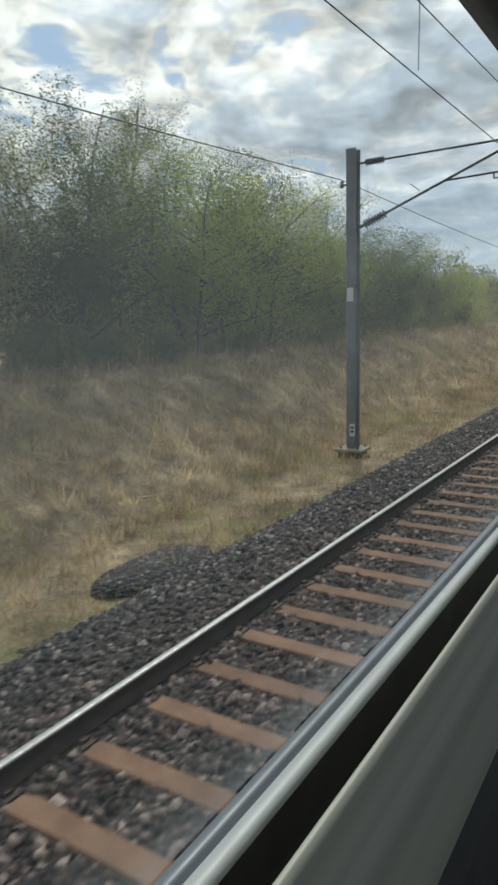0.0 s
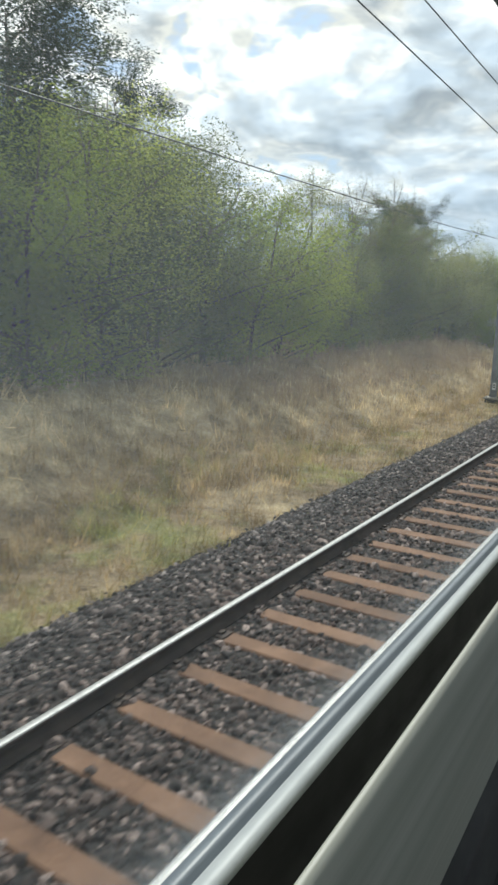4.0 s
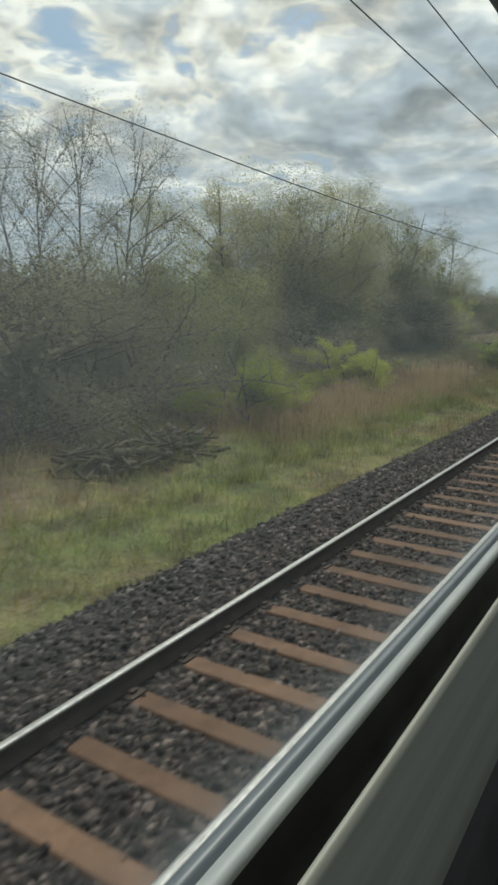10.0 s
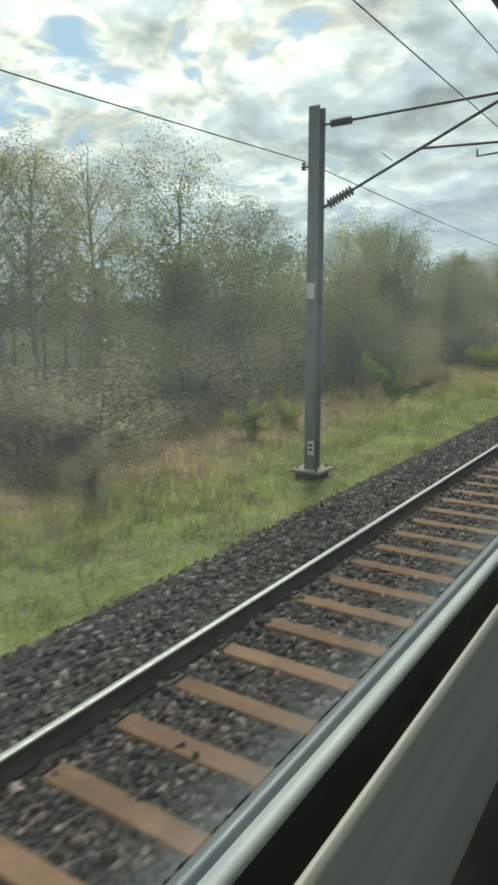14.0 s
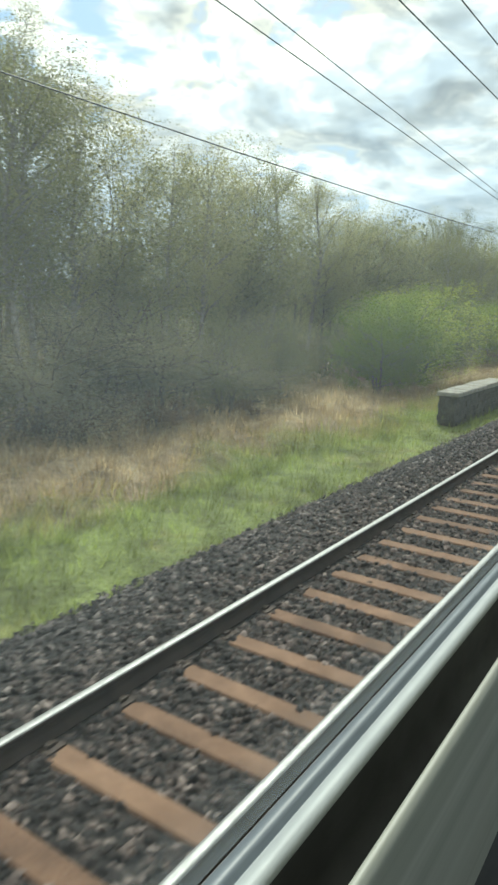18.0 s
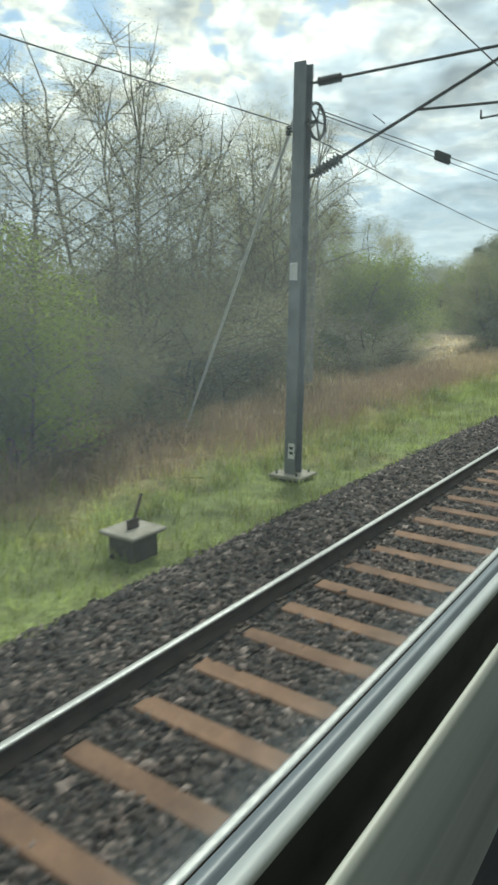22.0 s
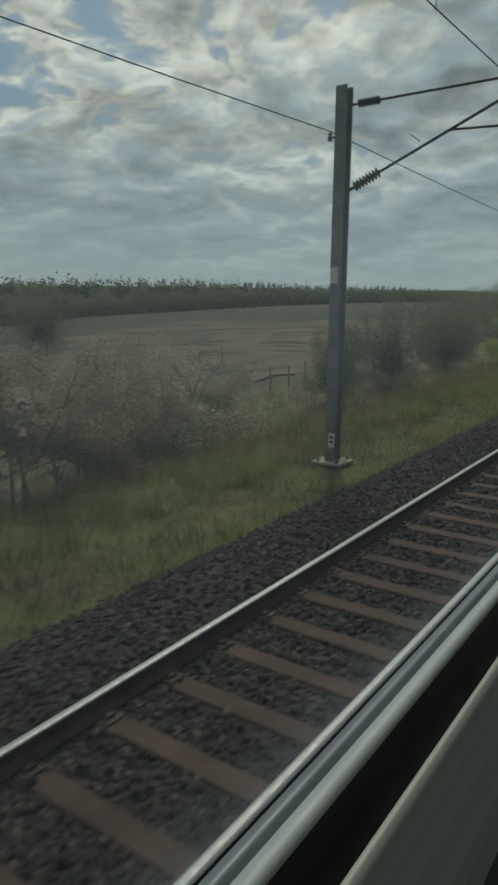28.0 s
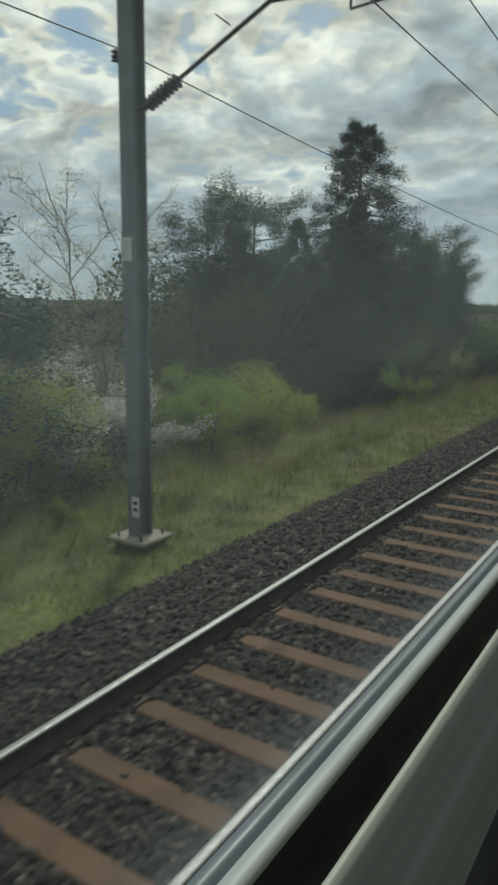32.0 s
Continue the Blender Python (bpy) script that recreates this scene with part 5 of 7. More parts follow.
plant("alder", -10.5, -382.9, 7.3)
plant("alder", -11, -379.4, 7.7)
plant("willow", -8.5, -385.9, 4.9)
plant("blossom", -8.5, -386.5, 3.1)
plant("thicket", -8.5, -383.7, 3.6, 0.98)
plant("bush", -6.5, -386.2, 2.2, 1.20)
plant("bush", -6, -388.6, 1.9)
plant("birch", -10, -402.3, 7.0)
plant("birch", -11, -400.3, 6.6)
plant("birch", -11.5, -397.7, 6.4)
plant("bare", -12, -394.1, 5.4)
plant("birch", -14, -386.0, 8.5)
plant("alder", -14, -382.9, 8.1)
plant("alder", -14, -378.2, 8.6)
plant("alder", -14, -373.2, 9.3)
plant("pine", -14, -360.4, 9.2)
plant("thicket", -8.5, -402.3, 3.5, 1.30)
plant("willow", -8.6, -402.9, 4.0)
plant("thicket", -9, -400.0, 3.4, 1.30)
plant("scrub", -9.5, -396.9, 3.6)
plant("alder", -11, -392.5, 5.0)
plant("scrub", -10, -391.4, 4.3)
plant("blossom", -11, -382.1, 5.5)
plant("scrub", -11, -386.1, 4.6)
plant("gorse", -5.8, -405.2, 2.4, 1.50)
plant("gorse", -6, -403.6, 2.0, 1.50)
plant("gorse", -6.6, -390.9, 1.6, 1.30)
plant("bramble", -6.2, -401.3, 1.0)
plant("bramble", -6.2, -399.1, 0.7)
plant("thicket", -8, -396.5, 2.1)
plant("alder", -11, -417.4, 7.3)
plant("alder", -11.5, -414.0, 7.4)
plant("alder", -12, -410.1, 8.6)
plant("scrub", -9.5, -418.0, 4.1)
plant("thicket", -9, -416.2, 3.1, 1.20)
plant("birch", -13, -405.8, 8.3)
plant("bramble", -6, -420.0, 1.4)
plant("bush", -6.2, -421.5, 1.8)
plant("birch", -12, -433.9, 7.7)
plant("birch", -12, -432.9, 7.7)
plant("birch", -12, -430.8, 7.8)
plant("alder", -12, -427.2, 8.9)
plant("birch", -14, -418.2, 8.4)
plant("birch", -16, -402.1, 9.0)
plant("birch", -16, -393.5, 9.1)
plant("scrub", -11, -424.6, 5.7)
plant("thicket", -8.6, -436.4, 2.3, 1.20)
plant("thicket", -7.6, -436.0, 2.7, 1.20)
plant("scrub", -10, -431.6, 3.2)
plant("thicket", -9.5, -429.5, 3.2, 1.30)
plant("scrub", -11, -420.3, 5.0)
plant("bush", -6.2, -431.2, 1.0)
plant("bush", -6.4, -429.2, 1.1)
plant("thicket", -4.6, -438.3, 1.4, 0.50)
plant("birch", -11, -450.8, 8.1)
plant("alder", -12, -444.5, 8.3)
plant("alder", -13, -439.2, 8.1)
plant("thicket", -9, -451.8, 2.3, 1.20)
plant("thicket", -9, -448.9, 2.1)
plant("bush", -7, -448.2, 1.5)
plant("alder", -12, -448.2, 7.3)
plant("birch", -9.6, -468.2, 7.0)
plant("birch", -10, -466.4, 8.5)
plant("alder", -10, -464.7, 7.4)
plant("birch", -10.4, -462.0, 7.3)
plant("birch", -12, -455.8, 8.4)
plant("birch", -12, -453.2, 8.8)
plant("birch", -12.4, -449.4, 7.9)
plant("alder", -14, -435.6, 8.6)
plant("birch", -12, -447.2, 7.3)
plant("thicket", -9, -469.0, 2.2, 1.20)
plant("thicket", -9, -467.2, 2.3)
plant("thicket", -9.5, -462.8, 2.6, 1.20)
plant("thicket", -7, -463.8, 2.1, 0.80)
plant("thicket", -9, -455.8, 3.1, 1.20)
plant("fresh", -8.6, -449.7, 1.2)
plant("birch", -9, -479.1, 8.3)
plant("birch", -9.6, -477.9, 8.7)
plant("birch", -10, -475.9, 9.4)
plant("birch", -11, -472.5, 7.0)
plant("alder", -11, -471.1, 7.3)
plant("birch", -9.2, -477.8, 8.1)
plant("birch", -10.4, -474.4, 6.6)
plant("thicket", -9, -477.7, 2.7)
plant("thicket", -9.2, -474.8, 2.1)
plant("birch", -9.8, -484.6, 7.4)
plant("alder", -10, -482.2, 7.7)
plant("birch", -10.6, -479.8, 8.2)
plant("birch", -9.4, -483.9, 8.2)
plant("birch", -9.6, -494.7, 7.4)
plant("alder", -10, -491.8, 7.9)
plant("birch", -9.6, -504.7, 7.8)
plant("alder", -10, -501.8, 7.9)
plant("birch", -10, -514.4, 7.6)
plant("alder", -11, -510.3, 8.0)
plant("birch", -11, -523.5, 7.9)
plant("alder", -11, -520.3, 7.7)
plant("fresh", -8, -525.1, 4.1)
plant("fresh", -8, -536.0, 3.7, 1.10)
plant("birch", -12, -533.1, 8.1)
plant("alder", -12, -529.7, 7.7)
plant("fresh", -8, -533.0, 3.9)
plant("thicket", -9, -494.3, 2.5)
plant("thicket", -9, -504.2, 2.6)
plant("thicket", -9, -514.2, 2.5)
plant("bramble", -6.5, -525.3, 1.3)
plant("bramble", -6.5, -536.7, 1.5)
plant("fresh", -7.2, -553.6, 3.5, 1.20)
plant("fresh", -7.4, -551.6, 3.9, 1.20)
plant("fresh", -7.8, -548.9, 4.2, 1.20)
plant("fresh", -8.4, -545.5, 4.1, 1.10)
plant("birch", -13, -549.1, 8.8)
plant("alder", -13, -547.5, 7.8)
plant("alder", -13, -544.0, 7.7)
plant("alder", -14, -538.0, 8.9)
plant("birch", -14, -529.4, 9.9)
plant("birch", -13, -528.1, 10.0)
plant("alder", -14, -515.4, 11.0)
plant("bramble", -4.6, -552.2, 0.6)
plant("thicket", -8, -541.5, 1.5)
plant("alder", -11, -489.1, 7.8, 1.10)
plant("birch", -10.5, -495.6, 8.2)
plant("alder", -11, -496.9, 7.8, 1.10)
plant("scrub", -9.5, -500.5, 4.5)
plant("alder", -11, -505.4, 7.9, 1.10)
plant("birch", -10.5, -508.3, 8.4)
plant("alder", -11.5, -515.3, 7.7, 1.10)
plant("scrub", -9.5, -519.7, 4.6)
plant("alder", -12, -524.4, 7.9, 1.10)
plant("birch", -11, -528.3, 8.2)
plant("alder", -12, -534.4, 7.7, 1.10)
plant("scrub", -9, -540.9, 3.9)
plant("alder", -13, -539.7, 7.8, 1.10)
plant("alder", -13, -494.3, 8.4, 1.10)
plant("birch", -13, -510.4, 8.5)
plant("alder", -13, -525.8, 8.1, 1.10)
plant("willow", -8, -562.7, 2.8)
plant("birch", -11, -559.5, 8.2)
plant("alder", -12, -556.4, 8.7)
plant("birch", -10, -568.0, 8.4)
plant("birch", -10.6, -567.0, 8.6)
plant("birch", -10.8, -565.3, 8.8)
plant("alder", -11, -563.3, 8.1)
plant("birch", -11.5, -561.2, 7.8)
plant("alder", -13, -555.6, 7.7)
plant("birch", -13, -552.6, 8.8)
plant("alder", -13.5, -546.3, 8.2)
plant("alder", -14, -539.5, 8.9)
plant("thicket", -9.5, -568.1, 3.1, 1.30)
plant("thicket", -10, -565.7, 3.2, 1.40)
plant("thicket", -10, -563.0, 3.4, 1.40)
plant("thicket", -9.8, -560.1, 3.1, 1.30)
plant("willow", -8.5, -558.8, 2.9)
plant("bramble", -8.4, -568.1, 1.2)
plant("bramble", -8.4, -565.1, 1.0)
plant("bramble", -8, -561.5, 0.6)
plant("birch", -10, -584.5, 7.9)
plant("alder", -10.5, -582.6, 8.0)
plant("birch", -11, -579.5, 9.5)
plant("birch", -11, -577.3, 10.1)
plant("birch", -12, -573.2, 11.2)
plant("thicket", -9.5, -584.2, 2.7, 1.20)
plant("thicket", -10, -579.6, 2.8, 1.20)
plant("bramble", -8.5, -583.4, 1.2)
plant("birch", -9.6, -602.1, 8.3)
plant("birch", -10.8, -600.4, 8.9)
plant("birch", -10, -600.2, 9.2)
plant("birch", -10, -598.9, 8.2)
plant("birch", -10.6, -597.2, 9.4)
plant("birch", -11.4, -595.1, 9.6)
plant("birch", -12, -592.9, 10.1)
plant("birch", -12, -590.9, 9.8)
plant("alder", -13, -583.8, 9.2)
plant("birch", -13, -580.4, 9.4)
plant("bare", -14, -570.0, 11.3, 0.97)
plant("birch", -14, -565.5, 10.6)
plant("thicket", -11, -600.4, 2.5, 1.30)
plant("thicket", -9.8, -598.5, 3.0, 1.30)
plant("thicket", -11, -593.2, 2.7, 1.30)
plant("thicket", -12, -584.0, 3.0, 1.30)
plant("bramble", -9, -596.9, 1.0)
plant("bramble", -9.2, -589.1, 0.6)
plant("birch", -10, -607.8, 8.2)
plant("birch", -10, -606.0, 8.9)
plant("birch", -10, -617.7, 8.5)
plant("birch", -9.5, -616.2, 8.3)
plant("alder", -11, -612.5, 9.3)
plant("alder", -11.5, -609.1, 10.5)
plant("thicket", -9.5, -616.9, 2.7, 1.20)
plant("thicket", -10, -612.7, 2.5, 1.20)
plant("alder", -11, -625.4, 7.5)
plant("birch", -12, -632.9, 5.8)
plant("alder", -12, -631.0, 7.4, 1.10)
plant("birch", -12, -627.9, 8.8)
plant("birch", -12.5, -624.9, 10.0)
plant("birch", -13, -620.5, 10.7)
plant("alder", -11.5, -624.6, 7.8)
plant("alder", -13, -615.8, 9.9)
plant("alder", -13, -610.9, 10.8)
plant("birch", -13, -605.5, 12.2)
plant("alder", -13, -597.5, 11.4)
plant("birch", -14, -581.1, 12.3)
plant("scrub", -11.5, -632.6, 4.3, 1.20)
plant("thicket", -11, -630.8, 4.0, 1.20)
plant("thicket", -10.6, -628.4, 3.9, 1.21)
plant("willow", -10.6, -625.2, 3.6)
plant("scrub", -11, -619.8, 4.0, 1.20)
plant("thicket", -11, -614.4, 3.1)
plant("blossom", -9.8, -627.8, 1.3)
plant("bramble", -6, -632.1, 0.5)
plant("bramble", -6.2, -629.4, 0.5)
plant("alder", -17, -630.2, 8.4, 1.10)
plant("birch", -20, -632.6, 6.6)
plant("birch", -22, -637.1, 5.8)
plant("alder", -22, -634.4, 6.0)
plant("scrub", -17, -641.7, 3.3, 1.30)
plant("fresh", -16, -636.6, 3.8, 1.10)
plant("scrub", -16, -640.0, 3.4, 1.30)
plant("scrub", -16, -633.7, 4.0, 1.20)
plant("ivy", -10, -628.5, 0.5)
plant("alder", -17, -645.4, 7.0)
plant("scrub", -16, -650.4, 3.6, 1.20)
plant("ivy", -10, -654.9, 0.8, 1.10)
plant("willow", -8.2, -668.3, 6.2, 1.25)
plant("scrub", -8.6, -666.9, 5.4)
plant("willow", -8.4, -669.0, 5.7)
plant("willow", -8.8, -665.8, 4.4, 1.20)
plant("scrub", -8, -668.5, 3.1, 1.20)
plant("scrub", -9, -665.2, 2.6)
plant("alder", -26, -630.0, 6.9, 1.30)
plant("alder", -24, -626.1, 7.8, 1.30)
plant("thorn", -16, -636.6, 5.2, 1.30)
plant("thorn", -15, -627.0, 6.2, 1.30)
plant("thorn", -14, -618.9, 7.4, 1.23)
plant("alder", -18, -609.0, 11.4, 1.20)
plant("alder", -22, -615.1, 10.2, 1.30)
plant("birch", -24, -639.1, 6.4)
plant("birch", -24, -633.3, 6.6)
plant("alder", -21, -630.9, 8.6, 1.10)
plant("alder", -20, -626.0, 10.0, 1.10)
plant("alder", -20, -614.6, 12.0, 1.10)
plant("scrub", -26, -638.3, 4.1)
plant("thorn", -22, -639.4, 3.0, 1.20)
plant("thorn", -18, -639.0, 2.9, 1.20)
plant("thorn", -17, -631.7, 4.1, 1.30)
plant("bush", -8, -664.3, 1.4)
plant("ivy", -11, -653.6, 0.8, 1.10)
plant("bush", -12, -637.3, 2.7, 0.97)
plant("alder", -14, -680.7, 7.6)
plant("fresh", -11, -680.1, 5.4, 1.10)
plant("scrub", -11, -682.2, 4.7, 1.10)
plant("scrub", -12, -676.5, 4.9, 1.10)
plant("alder", -20, -659.9, 8.8)
plant("thicket", -8.6, -684.9, 2.7)
plant("thicket", -9, -682.5, 2.3)
plant("scrub", -14, -670.5, 4.2)
plant("bare", -11, -689.7, 8.3, 1.10)
plant("bare", -11, -687.8, 7.6)
plant("bare", -10, -700.6, 7.3, 1.10)
plant("bare", -11, -697.8, 9.4, 1.20)
plant("bare", -12, -694.9, 10.1, 1.10)
plant("bare", -13, -690.5, 9.4, 1.20)
plant("bare", -13, -687.5, 9.8, 1.20)
plant("bare", -13, -691.8, 8.0)
plant("birch", -16, -675.1, 8.1)
plant("birch", -18, -661.4, 7.7)
plant("pine", -20, -631.5, 9.0)
plant("fresh", -6.6, -703.7, 4.1, 0.80)
plant("willow", -6.8, -702.5, 3.9)
plant("thicket", -8.4, -699.7, 2.9, 1.30)
plant("thicket", -9.4, -696.3, 4.0, 1.20)
plant("thicket", -10, -692.2, 4.2, 1.17)
plant("thicket", -9.6, -694.5, 3.8, 1.15)
plant("scrub", -12, -678.9, 4.2)
plant("scrub", -12, -683.6, 4.5)
plant("bramble", -5.6, -703.4, 0.7)
plant("bramble", -6.2, -700.9, 0.7)
plant("scrub", -9.5, -717.7, 5.7, 1.10)
plant("alder", -10, -715.9, 6.2)
plant("fresh", -9.4, -715.4, 4.8)
plant("willow", -8, -718.4, 3.5)
plant("alder", -14, -704.8, 8.6)
plant("alder", -13, -709.4, 6.8)
plant("thicket", -9.5, -713.8, 2.9)
plant("bramble", -7, -718.2, 1.3)
plant("alder", -15, -726.8, 5.6)
plant("birch", -15, -723.2, 8.3, 1.20)
plant("alder", -15, -720.4, 8.2)
plant("birch", -17, -707.5, 8.3)
plant("birch", -17, -701.3, 9.7, 1.10)
plant("alder", -18, -678.0, 12.1)
plant("thicket", -10, -732.9, 3.5, 1.39)
plant("scrub", -11, -729.5, 4.3, 1.10)
plant("fresh", -8.4, -729.9, 2.8, 1.20)
plant("fresh", -8.2, -726.0, 2.0, 1.30)
plant("fresh", -8.6, -723.2, 2.3, 1.30)
plant("scrub", -12, -725.7, 5.1, 1.10)
plant("scrub", -12, -722.0, 6.1, 1.10)
plant("fresh", -9, -726.1, 2.4)
plant("fresh", -9.4, -719.5, 2.4)
plant("scrub", -13, -717.4, 6.0)
plant("thicket", -8, -735.6, 2.4)
plant("thicket", -14, -712.4, 5.7, 0.75)
plant("scrub", -14, -702.7, 6.0)
plant("bramble", -6.6, -734.4, 1.1)
plant("bramble", -6.8, -731.9, 0.7)
plant("alder", -15, -746.6, 7.4)
plant("alder", -15, -742.1, 7.7)
plant("scrub", -10, -750.1, 3.9, 1.10)
plant("thicket", -10, -748.0, 4.0, 1.12)
plant("thicket", -10, -743.2, 3.4, 1.20)
plant("scrub", -11, -744.7, 4.3)
plant("birch", -16, -762.2, 6.9, 1.10)
plant("bare", -17, -758.1, 7.8, 1.10)
plant("birch", -17, -754.3, 8.8, 1.20)
plant("birch", -17, -750.7, 9.3, 1.20)
plant("bare", -18, -744.8, 7.2, 1.20)
plant("birch", -19, -737.2, 7.7, 1.20)
plant("alder", -24, -706.4, 9.0)
plant("scrub", -11, -766.3, 3.5, 1.30)
plant("scrub", -11, -764.3, 3.6, 1.30)
plant("scrub", -11.4, -761.2, 3.5, 1.30)
plant("fresh", -11, -756.9, 2.3)
plant("scrub", -12, -757.9, 3.2, 1.20)
plant("thicket", -14, -743.7, 2.5)
plant("scrub", -15, -747.8, 3.3, 1.20)
plant("gorse", -7.4, -767.6, 1.7)
plant("birch", -22, -767.8, 8.1)
plant("birch", -22, -762.8, 8.6)
plant("birch", -22, -759.0, 9.3)
plant("scrub", -10, -782.7, 3.2, 1.20)
plant("fresh", -9.6, -781.2, 2.9)
plant("scrub", -13, -774.2, 3.6, 1.20)
plant("scrub", -14, -779.9, 3.4, 1.20)
plant("bare", -30, -783.6, 5.4)
plant("bush", -8.6, -800.7, 1.9, 1.50)
plant("scrub", -11, -797.6, 3.0, 1.20)
plant("fresh", -10.5, -797.1, 2.7)
plant("fresh", -11, -793.5, 2.5)
plant("scrub", -13, -792.0, 3.4, 1.20)
plant("scrub", -14, -786.2, 3.6, 1.20)
plant("scrub", -15, -778.7, 3.9, 1.20)
plant("fresh", -17, -775.3, 5.7)
plant("birch", -20, -762.4, 7.8, 1.20)
plant("birch", -20, -752.3, 8.8)
plant("birch", -20, -743.6, 9.7)
plant("scrub", -17, -765.9, 4.1)
plant("bush", -8, -818.1, 2.3, 1.40)
plant("fresh", -12, -814.6, 3.1, 1.10)
plant("scrub", -14, -810.4, 3.2, 1.20)
plant("bush", -9.5, -814.1, 1.9)
plant("fresh", -13, -806.8, 2.4)
plant("bare", -30, -791.3, 6.1)
plant("bare", -34, -792.2, 5.7)
plant("scrub", -16, -799.2, 3.2)
plant("scrub", -14, -822.1, 3.0)
plant("scrub", -18, -830.5, 2.9)
plant("bush", -9, -840.3, 2.1)
plant("scrub", -18, -845.2, 2.9)
plant("scrub", -16, -857.5, 2.8)
plant("bush", -8, -867.3, 2.2)
plant("thorn", -14, -875.8, 2.9)
plant("thorn", -13, -863.8, 3.4, 1.10)
plant("thorn", -13, -858.8, 3.2)
plant("rowan", -7.4, -901.8, 3.5, 1.15)
plant("rowan", -7.6, -900.2, 2.8, 1.10)
plant("rowan", -7.8, -898.7, 2.3)
plant("bare", -14, -893.1, 3.5)
plant("thicket", -10, -894.8, 3.2, 1.20)
plant("thicket", -11, -891.1, 2.1)
plant("thorn", -9.5, -885.0, 2.7)
plant("thorn", -9.8, -879.4, 3.6)
plant("thorn", -10.5, -870.5, 3.6)
plant("bare", -60, -859.9, 8.5)
plant("thicket", -12, -894.8, 3.4, 1.20)
plant("fresh", -9, -916.5, 4.0, 0.90)
plant("thicket", -9.4, -914.0, 3.2)
plant("blossom", -9.5, -904.0, 3.4, 1.30)
plant("thorn", -26, -891.9, 4.7)
plant("fresh", -10, -914.5, 3.4)
plant("bare", -17.6, -923.6, 6.6, 1.55)
plant("thorn", -10.2, -921.2, 4.1, 1.10)
plant("thorn", -10, -917.2, 4.0, 1.20)
plant("thorn", -9.6, -904.9, 3.7)
plant("thorn", -60, -858.5, 6.9, 0.99)
plant("thicket", -11, -948.4, 3.8, 1.33)
plant("thicket", -11, -946.8, 3.8, 1.34)
plant("bramble", -13, -940.0, 2.4, 1.83)
plant("thicket", -13, -939.3, 2.0, 1.20)
plant("bare", -17, -927.8, 6.3)
plant("thorn", -10, -927.2, 4.1)
plant("bramble", -8, -947.6, 0.7)
plant("thorn", -20, -954.8, 6.2, 0.80)
plant("thorn", -13, -955.7, 4.1, 1.20)
plant("thorn", -13, -951.9, 4.0, 1.10)
plant("thicket", -12, -958.8, 2.4)
plant("thorn", -13, -946.6, 2.1)
plant("bare", -22, -921.1, 5.2)
plant("thorn", -10, -933.2, 3.1)
plant("bramble", -7, -963.9, 0.5)
plant("bramble", -6.6, -965.3, 0.5)
plant("thorn", -10, -982.5, 4.0, 1.10)
plant("thorn", -10.4, -980.4, 4.0, 1.10)
plant("thicket", -11, -978.1, 3.2)
plant("bare", -24, -956.5, 6.9, 0.70)
plant("bramble", -5.6, -985.8, 1.3, 1.20)
plant("bramble", -6, -984.3, 0.9, 1.20)
plant("thorn", -8.6, -970.9, 1.2)
plant("thicket", -9, -966.2, 1.0)
plant("ivy", -7, -976.5, 0.7)
plant("pine", -11, -999.6, 8.5)
plant("pine", -11, -998.3, 6.6)
plant("birch", -17, -987.4, 10.1)
plant("bare", -18, -983.5, 8.0, 0.60)
plant("bare", -18, -989.8, 6.4)
plant("elder", -6.2, -1001.6, 1.7, 0.90)
plant("elder", -6, -1002.6, 1.1)
plant("thorn", -9, -999.2, 3.6, 1.10)
plant("elder", -9, -997.1, 3.0)
plant("elder", -9, -994.2, 2.5)
plant("thorn", -10, -990.8, 2.3)
plant("bramble", -9, -987.3, 1.3, 1.80)
plant("bramble", -9, -982.9, 0.5)
plant("thorn", -12, -972.7, 3.1)
plant("elder", -7, -1001.5, 3.5, 1.30)
plant("elder", -7.4, -999.6, 3.4, 1.30)
plant("elder", -7.8, -997.2, 3.1, 1.30)
plant("elder", -8.2, -994.2, 2.7, 1.30)
plant("elder", -6.2, -1001.1, 2.2, 1.20)
plant("elder", -6.4, -999.3, 1.9, 1.20)
plant("elder", -5.8, -1002.4, 1.4)
plant("elder", -6.8, -997.0, 1.4, 1.10)
plant("elder", -7.4, -993.4, 1.4)
plant("thicket", -6.4, -1000.5, 0.9)
plant("ivy", -6.8, -998.0, 1.3)
plant("ivy", -7.2, -994.8, 0.7)
plant("spruce", -12.5, -1008.5, 13.2, 1.19)
plant("spruce", -11, -1014.2, 8.2, 1.10)
plant("pine", -10.5, -1007.0, 8.4, 1.10)
plant("pine", -11, -1002.0, 8.9)
plant("pine", -11.5, -998.2, 6.1)
plant("thorn", -7.6, -1017.4, 3.7)
plant("ivy", -7, -1016.6, 2.7)
plant("thorn", -8, -1014.5, 3.6)
plant("thorn", -8, -1012.2, 3.8)
plant("ivy", -7.4, -1010.5, 2.5)
plant("thorn", -8.6, -1007.5, 3.7)
plant("ivy", -8, -1005.2, 1.7)
plant("bare", -20, -973.2, 8.2, 0.60)
plant("bush", -5.6, -1019.0, 1.5)
plant("bush", -8.6, -998.0, 0.5)
plant("pine", -14, -1019.8, 8.4)
plant("pine", -14.4, -1015.3, 9.3)
plant("spruce", -14, -1011.7, 8.6, 0.80)
plant("bare", -15, -1025.1, 8.9, 0.90)
plant("fresh", -6.2, -1034.9, 2.6)
plant("blossom", -6.4, -1033.6, 2.5)
plant("blossom", -6.6, -1032.4, 2.7)
plant("fresh", -6.6, -1029.6, 2.3, 1.10)
